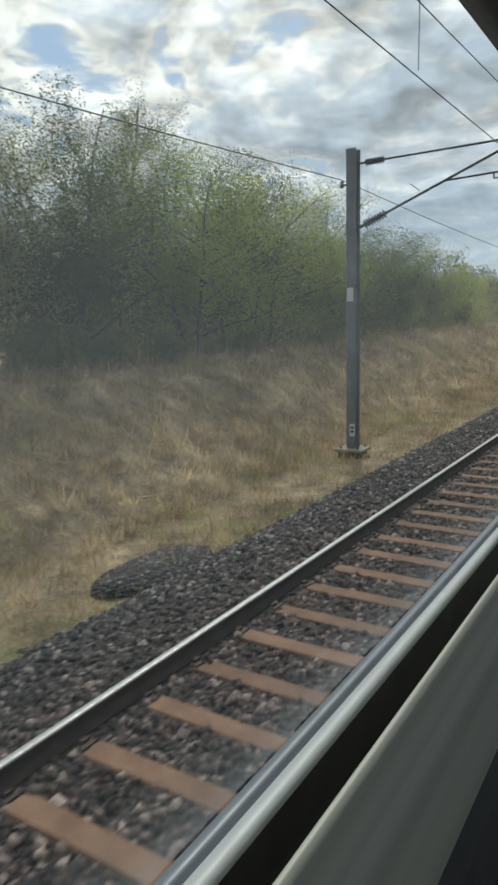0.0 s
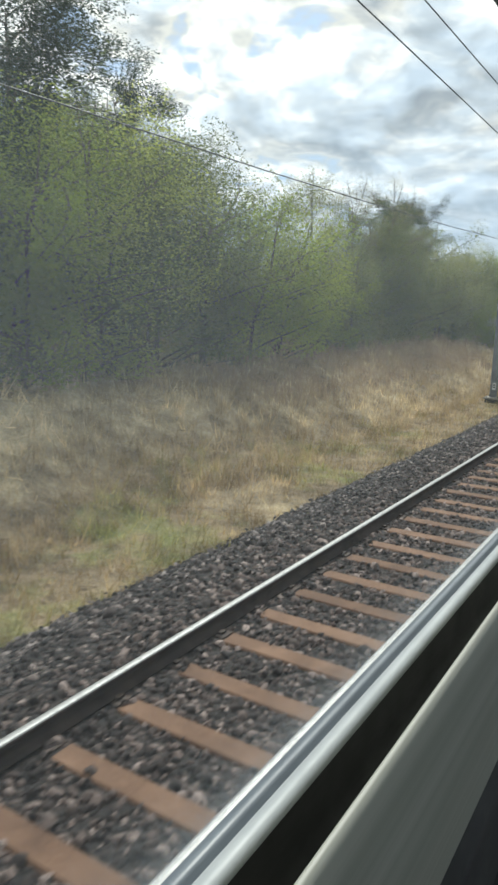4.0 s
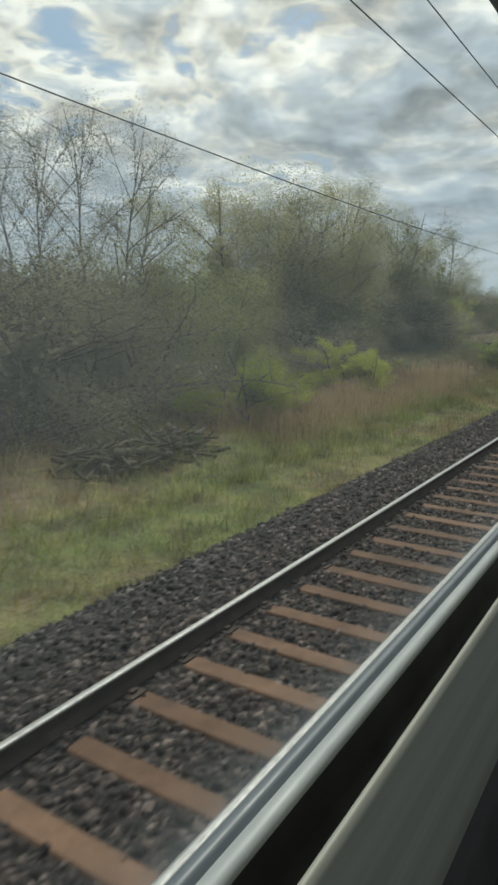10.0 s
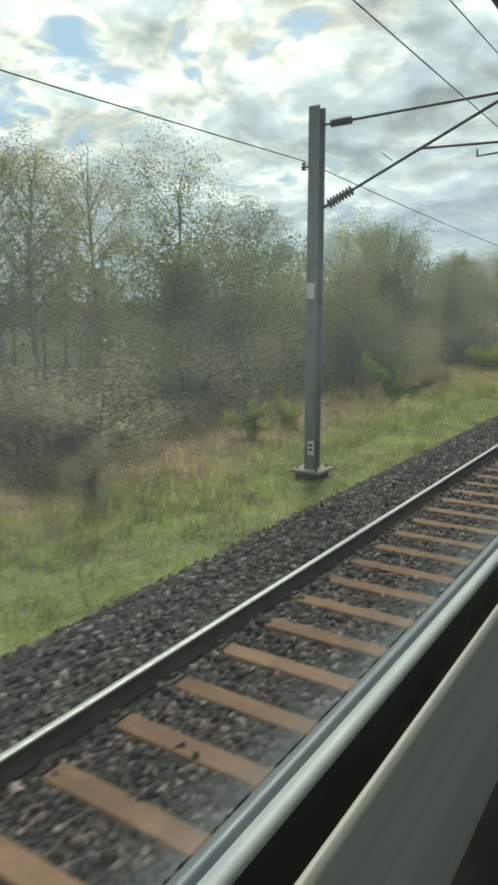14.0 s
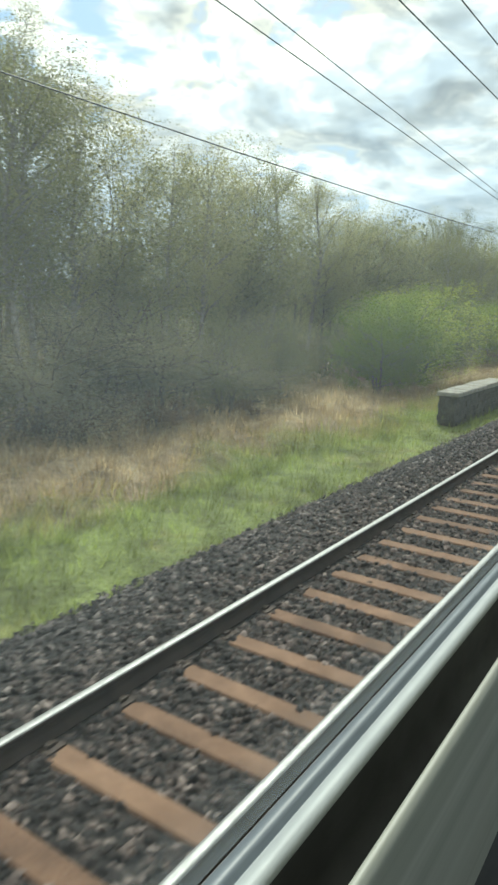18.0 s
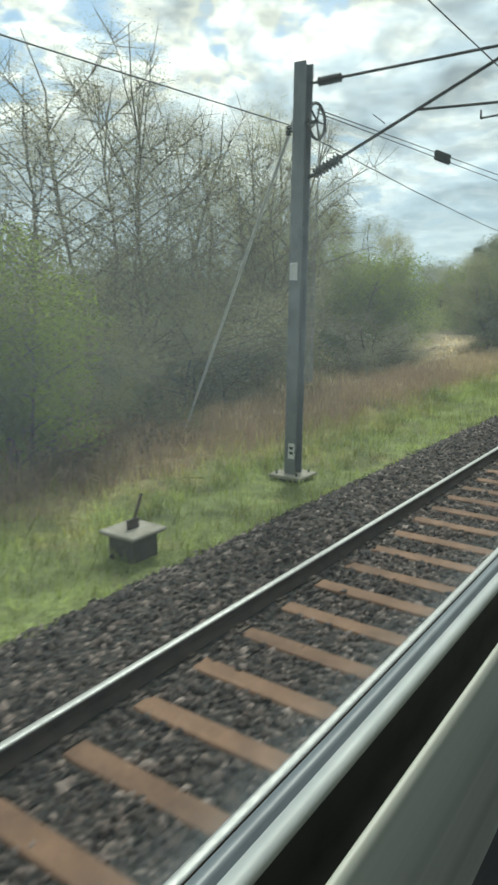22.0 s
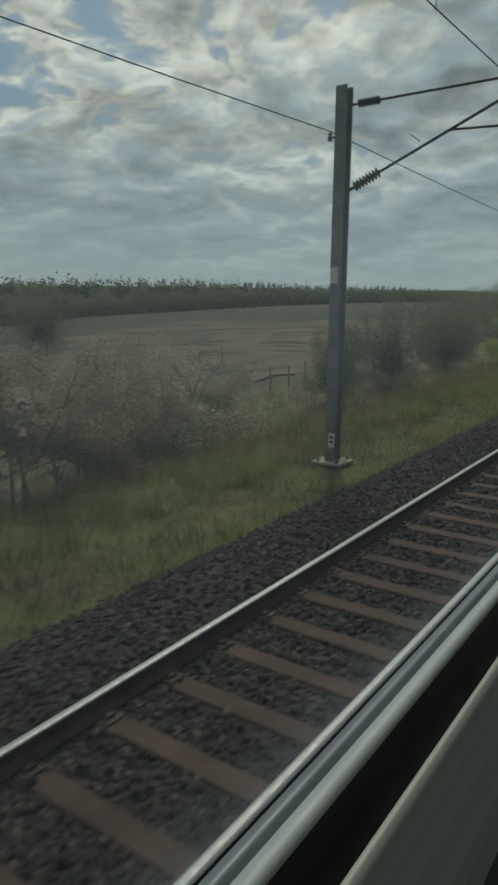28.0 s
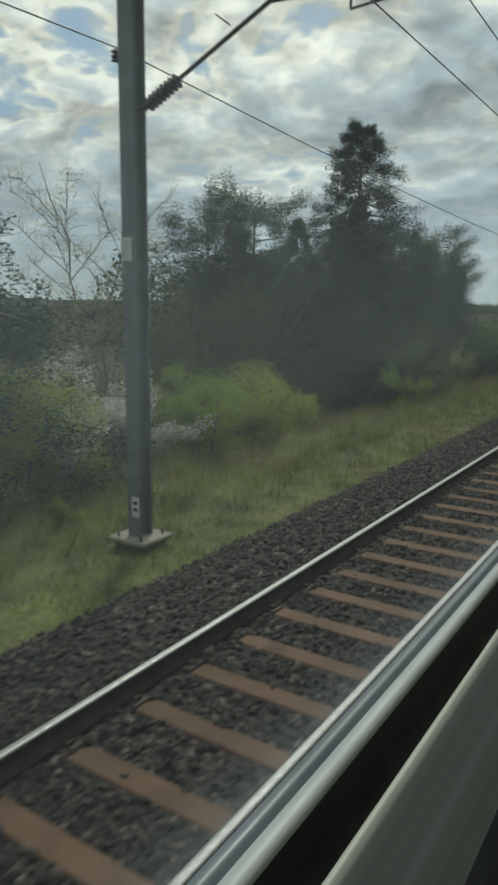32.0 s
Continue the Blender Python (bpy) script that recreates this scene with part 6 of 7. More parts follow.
plant("fresh", -6.9, -1027.0, 2.3, 1.10)
plant("fresh", -7.6, -1022.8, 1.2)
plant("thorn", -11, -1024.4, 5.2, 1.20)
plant("thorn", -12, -1017.7, 5.9, 1.20)
plant("spruce", -8.5, -1036.6, 9.9, 1.10)
plant("bush", -4.4, -1035.9, 0.5)
plant("thicket", -6.6, -1022.0, 0.5)
plant("fresh", -7, -1033.3, 1.4)
plant("thorn", -9.6, -1009.9, 6.2, 1.10)



# ------------------------------------------------------------------ woods behind the first trees
def make_back_woods(name, y0, y1, x0, x1, step, h, mat, seed, label):
    """Many thin-stemmed trees too far in to tell apart."""
    g = np.random.default_rng(seed)
    n = int((y0 - y1) / step)
    wood, leaves = [], []
    for i in range(n):
        x, y = g.uniform(x1, x0), y0 - (i + g.uniform(0, 1)) * step
        z, hh = float(land(x, y)), h * g.uniform(0.75, 1.15)
        for _ in range(3):
            px, py = x + g.normal(0, 0.9), y + g.normal(0, 0.9)
            k = np.linspace(0, 1, 4)
            pts = np.stack([px + g.normal(0, 0.25) * k, py + g.normal(0, 0.25) * k, z - 0.3 + hh * 0.9 * k], -1)
            wood.append(tube_arrays(pts, 0.07 * (1 - k) + 0.015, 3))
        m = 950
        d = g.normal(size=(m, 3))
        d /= np.linalg.norm(d, axis=1)[:, None]
        c = np.array((x, y, z + hh * 0.66)) + d * np.array((1.7, 1.9, hh * 0.34)) * g.uniform(0.35, 1.05, (m, 1)) ** 0.6
        low = g.integers(0, 5, m) == 0
        c[low, 2] = z + g.uniform(0.1, hh * 0.45, low.sum())
        leaves.append(leaf_arrays(g, c, 0.19))
    ob = new(name, mesh_of(name, *join_arrays(leaves), mat))
    tagged(ob, label, "woods", kind="stuff")
    o = new("stems", mesh_of("stems", *join_arrays(wood), MAT_BARK))
    o.parent = ob


for k, (y0, y1, x0, x1, step, h, leaf) in enumerate((
        (110, -150, -14, -19, 2.6, 5.5, "far"), (-312, -420, -15, -22, 2.6, 7.5, "far"), (-420, -500, -15, -24, 2.2, 7.0, "far"), (-500, -560, -13.5, -22, 1.4, 8.0, "far"),
        (-560, -640, -14, -24, 1.6, 8.5, "far"), (-640, -700, -26, -36, 2.8, 7.0, "far"), (-690, -770, -16, -26, 2.6, 5.5, "far"),
        (-770, -830, -22, -34, 3.0, 4.5, "far"), (-150, -312, -30, -44, 1.6, 6.5, "far"), (-1000, -1045, -14, -20, 2.4, 6.0, "pine"))):
    make_back_woods("woods", y0, y1, x0, x1, step, h, LEAF[leaf], 40 + k, "hazy olive-grey woods behind the lineside trees")


def make_undergrowth(y0, y1, x0, x1, h, per_metre, mat, seed, label, size=0.15):
    """Tangled low growth at the foot of the trees, in mounds of uneven height."""
    g = np.random.default_rng(seed)
    n = int((y0 - y1) * per_metre * 1.8)
    x, y = g.uniform(x1, x0, n), g.uniform(y1, y0, n)
    mound = 0.62 + 0.38 * np.sin(y * 0.8 + 2 * np.sin(x * 0.9)) * np.sin(y * 0.31 + x) + g.normal(0, 0.12, n)
    z = land(x, y) + h * np.clip(mound, 0.25, 1.3) * g.uniform(0.0, 1.0, n) ** 0.7
    ob = new("undergrowth", mesh_of("undergrowth", *leaf_arrays(g, np.stack([x, y, z], -1), size), mat))
    tagged(ob, label, "undergrowth", group="undergrowth", kind="stuff")


for k, (y0, y1, x0, x1, h, d, leaf) in enumerate((
        (90, -140, -9.6, -13.0, 2.4, 170, "under"), (-140, -190, -13.0, -17.0, 2.2, 150, "under"), (-185, -262, -17.0, -21.0, 3.2, 190, "under"), (-250, -306, -13.5, -18.0, 3.9, 330, "under"),
        (-300, -345, -10.0, -14.0, 2.8, 190, "under"), (-345, -460, -9.2, -13.5, 2.6, 200, "under"), (-460, -556, -10.5, -15.0, 2.2, 170, "under"), (-556, -585, -9.5, -13.5, 2.5, 200, "under"),
        (-585, -640, -11.5, -16.0, 1.7, 170, "under"), (-640, -690, -17.0, -22.0, 3.0, 170, "scrub"), (-686, -735, -9.0, -14.0, 2.6, 200, "under"), (-735, -800, -11.0, -16.0, 2.4, 190, "scrub"),
        (-800, -850, -13.0, -19.0, 2.4, 150, "thorn"), (-996, -1045, -8.0, -13.0, 2.4, 220, "thorn"), (-870, -1010, -60.0, -66.0, 2.2, 60, "thorn"), (-306, -640, -24.0, -30.0, 5.0, 170, "under"), (-640, -800, -30.0, -38.0, 5.5, 170, "under"), (-655, -700, -20.0, -28.0, 4.5, 260, "scrub"))):
    make_undergrowth(y0, y1, x0, x1, h, d, LEAF[leaf], 70 + k, "dark tangled undergrowth below the trees")
for k, (y0, y1, x0, x1, h, d) in enumerate(((-330, -1060, -116.0, -121.0, 6.0, 45), (250, -980, -205.0, -213.0, 9.5, 60), (200, -300, -78.0, -84.0, 8.0, 60))):
    make_undergrowth(y0, y1, x0, x1, h, d, LEAF["far"], 170 + k, "dark hedgerow trees between distant fields", 0.9)


def make_reeds(y0, y1, x0, x1, h, per_metre, mat, seed, label):
    """Dead upright stalks in ragged clumps, some leaning, with feathery tips."""
    g = np.random.default_rng(seed)
    n = int((y0 - y1) * per_metre)
    x, y = x0 + (x1 - x0) * g.uniform(0, 1, n), g.uniform(y1, y0, n)
    edge = np.minimum(np.abs(x - x0), np.abs(x - x1)) / abs(x1 - x0)
    clump = 0.55 + 0.45 * np.sin(x * 2.3 + 1.7 * np.sin(y * 0.9)) * np.sin(y * 1.1 + np.sin(x * 1.6))
    hh = h * (0.45 + 0.75 * clump) * g.uniform(0.65, 1.1, n) * np.clip(0.4 + edge * 4, 0, 1)
    P = np.stack([x, y, land(x, y) - 0.03], -1)
    a, b = g.uniform(0, 6.283, n), g.uniform(0, 6.283, n)
    lean = hh * g.uniform(0.02, 0.35, n) ** 1.3
    T = P + np.stack([np.cos(b) * lean, np.sin(b) * lean, hh], -1)
    D = np.stack([np.cos(a), np.sin(a), np.zeros(n)], -1)
    stalk = np.stack([P - D * 0.008, P + D * 0.008, T], 1)
    M = P + (T - P) * 0.72
    plume = np.stack([M - D * 0.004, T + D * 0.022 - np.array((0, 0, 0.05)), T + np.array((0, 0, 0.03))], 1)
    V = np.concatenate([stalk, plume])
    F = (np.arange(len(V)) * 3)[:, None] + np.array((0, 1, 2))[None]
    tagged(new("dead_reeds", mesh_of("dead_reeds", V.reshape(-1, 3), F, mat)), label, "reeds", group="dead reeds", kind="stuff")


REED = foliage("dead_reed", ((0.30, 0.215, 0.15), (0.46, 0.35, 0.25), (0.62, 0.51, 0.38)), 0.55)
GOLD = foliage("golden_reed", ((0.30, 0.22, 0.12), (0.46, 0.35, 0.21), (0.60, 0.49, 0.32)), 0.45)
for k, (y0, y1, x0, x1, h, d, mat) in enumerate((
        (-622, -657, -5.2, -13.0, 0.85, 420, GOLD), (-657, -684, -4.8, -7.6, 0.55, 170, GOLD), (-684, -707, -4.6, -7.2, 0.75, 200, REED), (-740, -832, -4.7, -8.2, 0.72, 260, REED),
        (-84, -108, -5.6, -8.6, 0.65, 200, REED), (-282, -300, -4.2, -7.4, 0.85, 230, GOLD), (-238, -246, -4.3, -6.4, 1.0, 180, GOLD), (-50, -66, -4.4, -7.2, 0.55, 160, REED),
        (-322, -343, -4.3, -5.6, 0.32, 170, GOLD), (-926, -950, -4.8, -7.6, 0.35, 160, GOLD), (-964, -974, -5.2, -8.5, 0.45, 170, GOLD))):
    make_reeds(y0, y1, x0, x1, h, d, mat, 300 + k, "stand of dry upright reeds and dead stalks on the bank")


# ------------------------------------------------------------------ small lineside things
def lump(bm, x, y, z, sx, sy, sz, seed, rough=0.12):
    r = random.Random(seed)
    made = bmesh.ops.create_icosphere(bm, subdivisions=2, radius=1.0, matrix=Matrix.Translation((x, y, z)) @ Matrix.Diagonal((sx, sy, sz, 1)))
    for v in made["verts"]:
        v.co += Vector((r.uniform(-1, 1) * sx, r.uniform(-1, 1) * sy, r.uniform(-1, 1) * sz)) * rough


def make_fence(points, label, wires=3, lean=0.05, height=1.15):
    """Posts with strands of wire between them."""
    owner = new("wire_fence", None)
    tagged(owner, label, "fence", group="fences")
    r = random.Random(len(points))
    heads = []
    for x, y in points:
        z = float(land(x, y))
        t = (r.uniform(-lean, lean), r.uniform(-lean, lean))
        bm = bmesh.new()
        tube(bm, (x, y, z - 0.3), (x + t[0], y + t[1], z + height), 0.055, 0.045, 7)
        part("post", bm, MAT_POST, owner)
        heads.append((x, y, z, t))
    for k in range(wires):
        f = (0.92, 0.6, 0.3)[k]
        pts = [(x + t[0] * f + 0.05, y + t[1] * f, z + height * f) for x, y, z, t in heads]
        v, fa = tube_arrays(pts, [0.006] * len(pts), 4)
        shared("wire", mesh_of("wire", v, fa, MAT_WIRE), owner)


make_fence([(-7.2 - 0.05 * k, -198.0 - 2.2 * k) for k in range(8)], "weathered timber post and wire fence on the bank", 3, 0.05, 0.8)
make_fence([(-7.1 - 0.035 * k * k, -224.0 - 2.0 * k) for k in range(9)], "weathered timber post and wire fence along a field")
make_fence([(-9.2 - 0.75 * k, -929.0 + 1.5 * k) for k in range(9)], "old timber posts of a field fence below the embankment", 2)
make_fence([(-8.2, -940.0 - 2.6 * k) for k in range(10)], "old timber posts of a fence at the foot of the embankment", 2)
make_fence([(-14.5 - 0.3 * k, -884.0 + 2.2 * k) for k in range(7)], "old timber posts of a fence beside a ploughed field", 2)
make_fence([(-14.2 + 0.1 * k, -598.0 - 2.4 * k) for k in range(9)], "old timber fence posts at the edge of the woods", 2)


def make_field(x0, x1, y0, y1, name, mat, label):
    xs, ys = np.linspace(x0, x1, 24), np.linspace(y0, y1, 30)
    X, Y = np.meshgrid(xs, ys)
    V = np.stack([X, Y, land(X, Y) + 0.06], -1).reshape(-1, 3)
    i, j = np.meshgrid(np.arange(29), np.arange(23), indexing="ij")
    F = np.stack([i * 24 + j, i * 24 + j + 1, (i + 1) * 24 + j + 1, (i + 1) * 24 + j], -1).reshape(-1, 4)
    tagged(new(name, mesh_of(name, V, F, mat)), label, "field", kind="structure")


MAT_SOIL = surface("ploughed_soil", (0.075, 0.055, 0.03), (0.14, 0.095, 0.05), 0.12, 0.95, 0.0, 0.8, 3.0, 0.1)
MAT_PASTURE = surface("pasture", (0.075, 0.12, 0.022), (0.15, 0.20, 0.045), 0.15, 0.95, 0.0, 0.8, 6.0, 0.08)
make_field(-9.0, -17.5, -212, -256, "stubble_field", surface("pale_stubble", (0.16, 0.11, 0.065), (0.30, 0.215, 0.13), 0.4, 0.95, 0.0, 0.8, 5.0, 0.06), "pale dry stubble field behind a wire fence")
make_field(-20, -85, -800, -885, "ploughed_field", MAT_SOIL, "brown ploughed field beyond the embankment")
make_field(-13, -75, -893, -960, "pasture", MAT_PASTURE, "green pasture below the embankment")


def make_pool():
    bm = bmesh.new()
    n = 16
    c = bm.verts.new((-10.6, -948.6, float(land(-10.6, -948.6)) + 0.06))
    ring = [bm.verts.new((-10.6 + 0.75 * math.cos(a) * (1 + 0.2 * math.sin(3 * a)), -948.6 + 2.2 * math.sin(a), c.co.z)) for a in np.linspace(0, 2 * math.pi, n, endpoint=False)]
    for a, b in zip(ring, ring[1:] + ring[:1]):
        bm.faces.new((c, a, b))
    m = surface("still_water", (0.03, 0.035, 0.035), (0.05, 0.055, 0.055), 2.0, 0.12, 0.0, 0.0)
    tagged(part("water", bm, m), "small pool of still water reflecting the sky", "water", kind="structure")


make_pool()


def make_relay_stand(x, y):
    """A low steel stand with a pale top and a dark hooded signal housing inside."""
    owner = new("relay_stand", None)
    z = float(bed_height(x)) - 0.02
    tagged(owner, "low steel stand with pale top over a dark signal housing", "equipment")
    bm = bmesh.new()
    box(bm, x - 0.30, x + 0.30, y - 0.36, y + 0.36, z + 0.80, z + 0.85, 0.01)
    part("top", bm, MAT_PLATE, owner, "pale flat top plate")
    for a in (-1, 1):
        for b in (-1, 1):
            bm = bmesh.new()
            box(bm, x + a * 0.27 - 0.02, x + a * 0.27 + 0.02, y + b * 0.33 - 0.02, y + b * 0.33 + 0.02, z + 0.18, z + 0.80)
            part("leg", bm, MAT_STEEL, owner)
    bm = bmesh.new()
    prof = [(-0.24, 0.25), (0.24, 0.25), (0.24, 0.52), (0.10, 0.72), (-0.10, 0.72), (-0.24, 0.52)]
    vs = [[bm.verts.new((x + a, y + q, z + b)) for a, b in prof] for q in (-0.2, 0.2)]
    bm.faces.new(vs[0][::-1]), bm.faces.new(vs[1])
    for i in range(6):
        bm.faces.new((vs[0][i], vs[0][(i + 1) % 6], vs[1][(i + 1) % 6], vs[1][i]))
    part("housing", bm, MAT_BAR, owner, "black hooded housing")
    bm = bmesh.new()
    tube(bm, (x, y, z - 0.1), (x, y, z + 0.25), 0.09)
    part("post", bm, MAT_DARK, owner)


make_relay_stand(-1.70, -7.45)


def make_grating(x0, x1, y0, y1, label):
    owner = new("track_grating", None)
    tagged(owner, label, "grating", group="track gratings")
    for k in range(6):
        x = x0 + (x1 - x0) * k / 5
        bm = bmesh.new()
        box(bm, x - 0.03, x + 0.03, y0, y1, -0.15, -0.10)
        part("bar", bm, MAT_RUST, owner)
    for y in (y0 + 0.05, (y0 + y1) / 2, y1 - 0.05):
        bm = bmesh.new()
        box(bm, x0 - 0.04, x1 + 0.04, y - 0.03, y + 0.03, -0.19, -0.15)
        part("crosspiece", bm, MAT_RUST, owner)


make_grating(0.35, 0.95, -8.7, -6.9, "dark steel grating of a track magnet between the rails")
make_grating(0.42, 1.05, -554.2, -552.6, "dark steel grating between the rails")


def block(name, x0, x1, y0, y1, z0, z1, mat, label, cat, bevel=0.02):
    bm = bmesh.new()
    box(bm, x0, x1, y0, y1, z0, z1, bevel)
    return tagged(part(name, bm, mat), label, cat)


MAT_ORANGE = surface("faded_orange_cover", (0.38, 0.20, 0.12), (0.55, 0.32, 0.2), 6.0, 0.7)
block("track_box", 0.55, 0.90, -20.1, -18.6, -0.2, -0.02, MAT_ORANGE, "faded orange cover box between the rails", "box")
block("trough_slab", -2.95, -2.10, -33.8, -32.4, -0.50, -0.36, MAT_CONCRETE, "pale concrete trough slab at the ballast edge", "slab")
block("trough_slab", -2.75, -1.95, -76.0, -74.6, -0.52, -0.38, MAT_CONCRETE, "pale concrete trough slab at the ballast edge", "slab")


def make_heap(x, y):
    bm = bmesh.new()
    lump(bm, x, y, -0.53, 0.55, 1.15, 0.15, 4, 0.10)
    tagged(part("ballast_heap", bm, MAT_BED, smooth=True), "low heap of dark spilled ballast on the grass", "stones")


make_heap(-2.25, 6.8)
make_heap(-2.05, -242.0)


def make_baulk(a, b, z):
    """A squared timber lying across the grass on a flat stone."""
    bm = bmesh.new()
    u, v = Vector((a[0], a[1], z)), Vector((b[0], b[1], z + 0.03))
    d = v - u
    turn = Matrix.Translation((u + v) / 2) @ Matrix.Rotation(math.atan2(d.y, d.x), 4, "Z")
    made = bmesh.ops.create_cube(bm, size=1.0, matrix=turn @ Matrix.Diagonal((d.length, 0.2, 0.15, 1)))
    bmesh.ops.bevel(bm, geom=list({e for q in made["verts"] for e in q.link_edges}), offset=0.02, segments=1, affect="EDGES")
    made = bmesh.ops.create_cube(bm, size=1.0, matrix=turn @ Matrix.Translation((d.length * 0.2, 0, -0.18)) @ Matrix.Diagonal((0.5, 0.3, 0.25, 1)))
    tagged(part("timber_baulk", bm, MAT_BARK), "weathered timber baulk lying in the grass", "timber", group="timber baulks")


make_baulk((-5.3, -375.2), (-4.3, -371.4), -0.28)
make_baulk((-5.0, -376.0), (-4.35, -373.4), -0.36)


def make_bent_trunks(x, y, arcs, label):
    """Bare leaning trunks that arch over from one root."""
    owner = new("leaning_willow", None)
    tagged(owner, label, "tree", group="lineside trees")
    z = float(land(x, y)) - 0.15
    for k, (arc, r) in enumerate(arcs):
        P = np.array([(0.0, 0.0, 0.0)] + list(arc))
        u, t = np.linspace(0, 1, len(P)), np.linspace(0, 1, 12)
        Q = np.stack([np.interp(t, u, P[:, c]) for c in range(3)], -1)
        Q[1:-1] = (Q[:-2] + Q[1:-1] * 2 + Q[2:]) / 4
        g = np.random.default_rng(k)
        pieces = [tube_arrays(Q + (x, y, z), r * (1 - 0.65 * t), 7)]
        for j in range(9):
            i = 4 + j % 8
            e = g.normal(0, 0.5, 3) + np.array((-0.3, -0.2, 0.5))
            pieces.append(tube_arrays(np.stack([Q[i], Q[i] + e * 0.5 + g.normal(0, 0.06, 3), Q[i] + e * 1.1]) + (x, y, z), (r * 0.3, 0.015, 0.006), 4))
        ob = new("trunk", mesh_of("trunk", *join_arrays(pieces), MAT_BENT, True))
        ob.parent = owner


MAT_BENT = surface("mossy_bark", (0.045, 0.036, 0.024), (0.17, 0.14, 0.09), 6.0, 0.9, 0.0, 0.8, 26.0, 0.02)
make_bent_trunks(-5.2, -337.3, ((((-0.3, -0.5, 0.9), (-0.6, -1.1, 1.8), (-0.9, -2.0, 2.2), (-1.1, -2.7, 2.0)), 0.15), (((-0.2, -0.9, 0.5), (-0.5, -1.9, 1.0), (-0.8, -3.0, 1.5)), 0.12),
                                (((-0.2, -0.1, 1.2), (-0.4, -0.3, 2.2), (-0.8, -1.0, 2.9), (-1.0, -1.8, 2.8)), 0.13), (((-0.1, -0.6, 0.3), (-0.3, -1.5, 0.5), (-0.6, -2.4, 0.6)), 0.09)), "dark mossy willow trunks arching low over the grass")
make_bent_trunks(-7.1, -331.0, ((((0.0, 0.1, 0.6), (0.1, 0.5, 1.2), (0.1, 1.3, 1.6)), 0.12), (((-0.1, -0.4, 0.5), (-0.2, -1.3, 0.8), (-0.2, -2.0, 0.7)), 0.08)), "dark crooked willow trunk leaning over the grass")


def make_brush_heap(x, y, sx, sy, h, seed):
    """Cut branches and clods thrown on a heap."""
    g = np.random.default_rng(seed)
    pieces = []
    for k in range(150):
        c = g.uniform(-1, 1, 2)
        top = h * max(0.05, 1 - (c[0] ** 2 + c[1] ** 2) * 0.7)
        px, py = x + c[0] * sx, y + c[1] * sy
        p = np.array((px, py, float(land(px, py)) + top * g.uniform(0.2, 1.0)))
        e = g.normal(0, 1, 3) * np.array((1, 1, 0.25))
        e *= g.uniform(0.2, 0.6) / np.linalg.norm(e)
        pieces.append(tube_arrays(np.stack([p - e, p + g.normal(0, 0.04, 3), p + e]), g.uniform(0.012, 0.05) * np.array((1, 0.9, 0.6)), 5))
    for k in range(26):
        c = g.uniform(-0.9, 0.9, 2)
        px, py = x + c[0] * sx, y + c[1] * sy
        p = np.array((px, py, float(land(px, py)) + h * g.uniform(0.1, 0.6)))
        e = np.array((0.02, 0.1, 0.02)) * g.uniform(0.6, 1.6)
        pieces.append(tube_arrays(np.stack([p - e, p - e * 0.5, p + e * 0.5, p + e]), np.array((0.03, 0.13, 0.12, 0.03)) * g.uniform(0.6, 1.3), 6))
    tagged(new("brush_heap", mesh_of("brush_heap", *join_arrays(pieces), MAT_BENT)), "dark heap of cut branches and clods in the grass", "heap")


make_brush_heap(-6.1, -303.3, 0.7, 2.0, 0.5, 12)


def make_anchor(x, y, top, stay=None):
    """Concrete anchor block; stay: the mast that its tie rod holds."""
    owner = new("anchor_block", None)
    tagged(owner, "dark concrete anchor block with pale slab and tie rod", "anchor", group="anchor blocks")
    bm = bmesh.new()
    box(bm, x - 0.21, x + 0.21, y - 0.23, y + 0.23, -0.95, top - 0.05, 0.02)
    part("block", bm, MAT_PLINTH, owner)
    bm = bmesh.new()
    box(bm, x - 0.29, x + 0.29, y - 0.31, y + 0.31, top - 0.05, top, 0.015)
    part("slab", bm, MAT_CONCRETE, owner, "pale lichened slab")
    bm = bmesh.new()
    box(bm, x - 0.02, x + 0.02, y - 0.09, y + 0.09, top, top + 0.12)
    tube(bm, (x, y, top + 0.05), (x + 0.02, y + 0.14, top + 0.42), 0.02, sides=6)
    part("bracket", bm, MAT_RUST, owner)
    if stay:
        bm = bmesh.new()
        tube(bm, (x, y, top + 0.1), stay, 0.018)
        part("tie_rod", bm, MAT_STEEL, owner)


make_anchor(-2.6, -545.6, -0.34)
make_anchor(-2.5, -705.2, -0.16)


def make_guy():
    bm = bmesh.new()
    tube(bm, (-7.4, -698.4, -0.7), (-3.05, -700.65, 5.6), 0.032, sides=6)
    tagged(part("guy_rope", bm, MAT_PLATE), "pale steel guy rope holding the anchor mast", "guy rope")


make_guy()


def make_sign(x, y):
    owner = new("lineside_sign", None)
    tagged(owner, "plain faded red square sign on a pale post", "sign")
    z = float(land(x, y))
    bm = bmesh.new()
    tube(bm, (x, y, z - 0.2), (x, y, 1.2), 0.028)
    part("post", bm, MAT_PLATE, owner)
    bm = bmesh.new()
    box(bm, x - 0.17, x + 0.17, y - 0.012, y + 0.012, 1.14, 1.53, 0.004)
    part("panel", bm, surface("faded_red_paint", (0.34, 0.12, 0.11), (0.48, 0.2, 0.18), 5.0, 0.6, 0.0, 0.0), owner, "faded red panel")


make_sign(-3.2, -479.45)


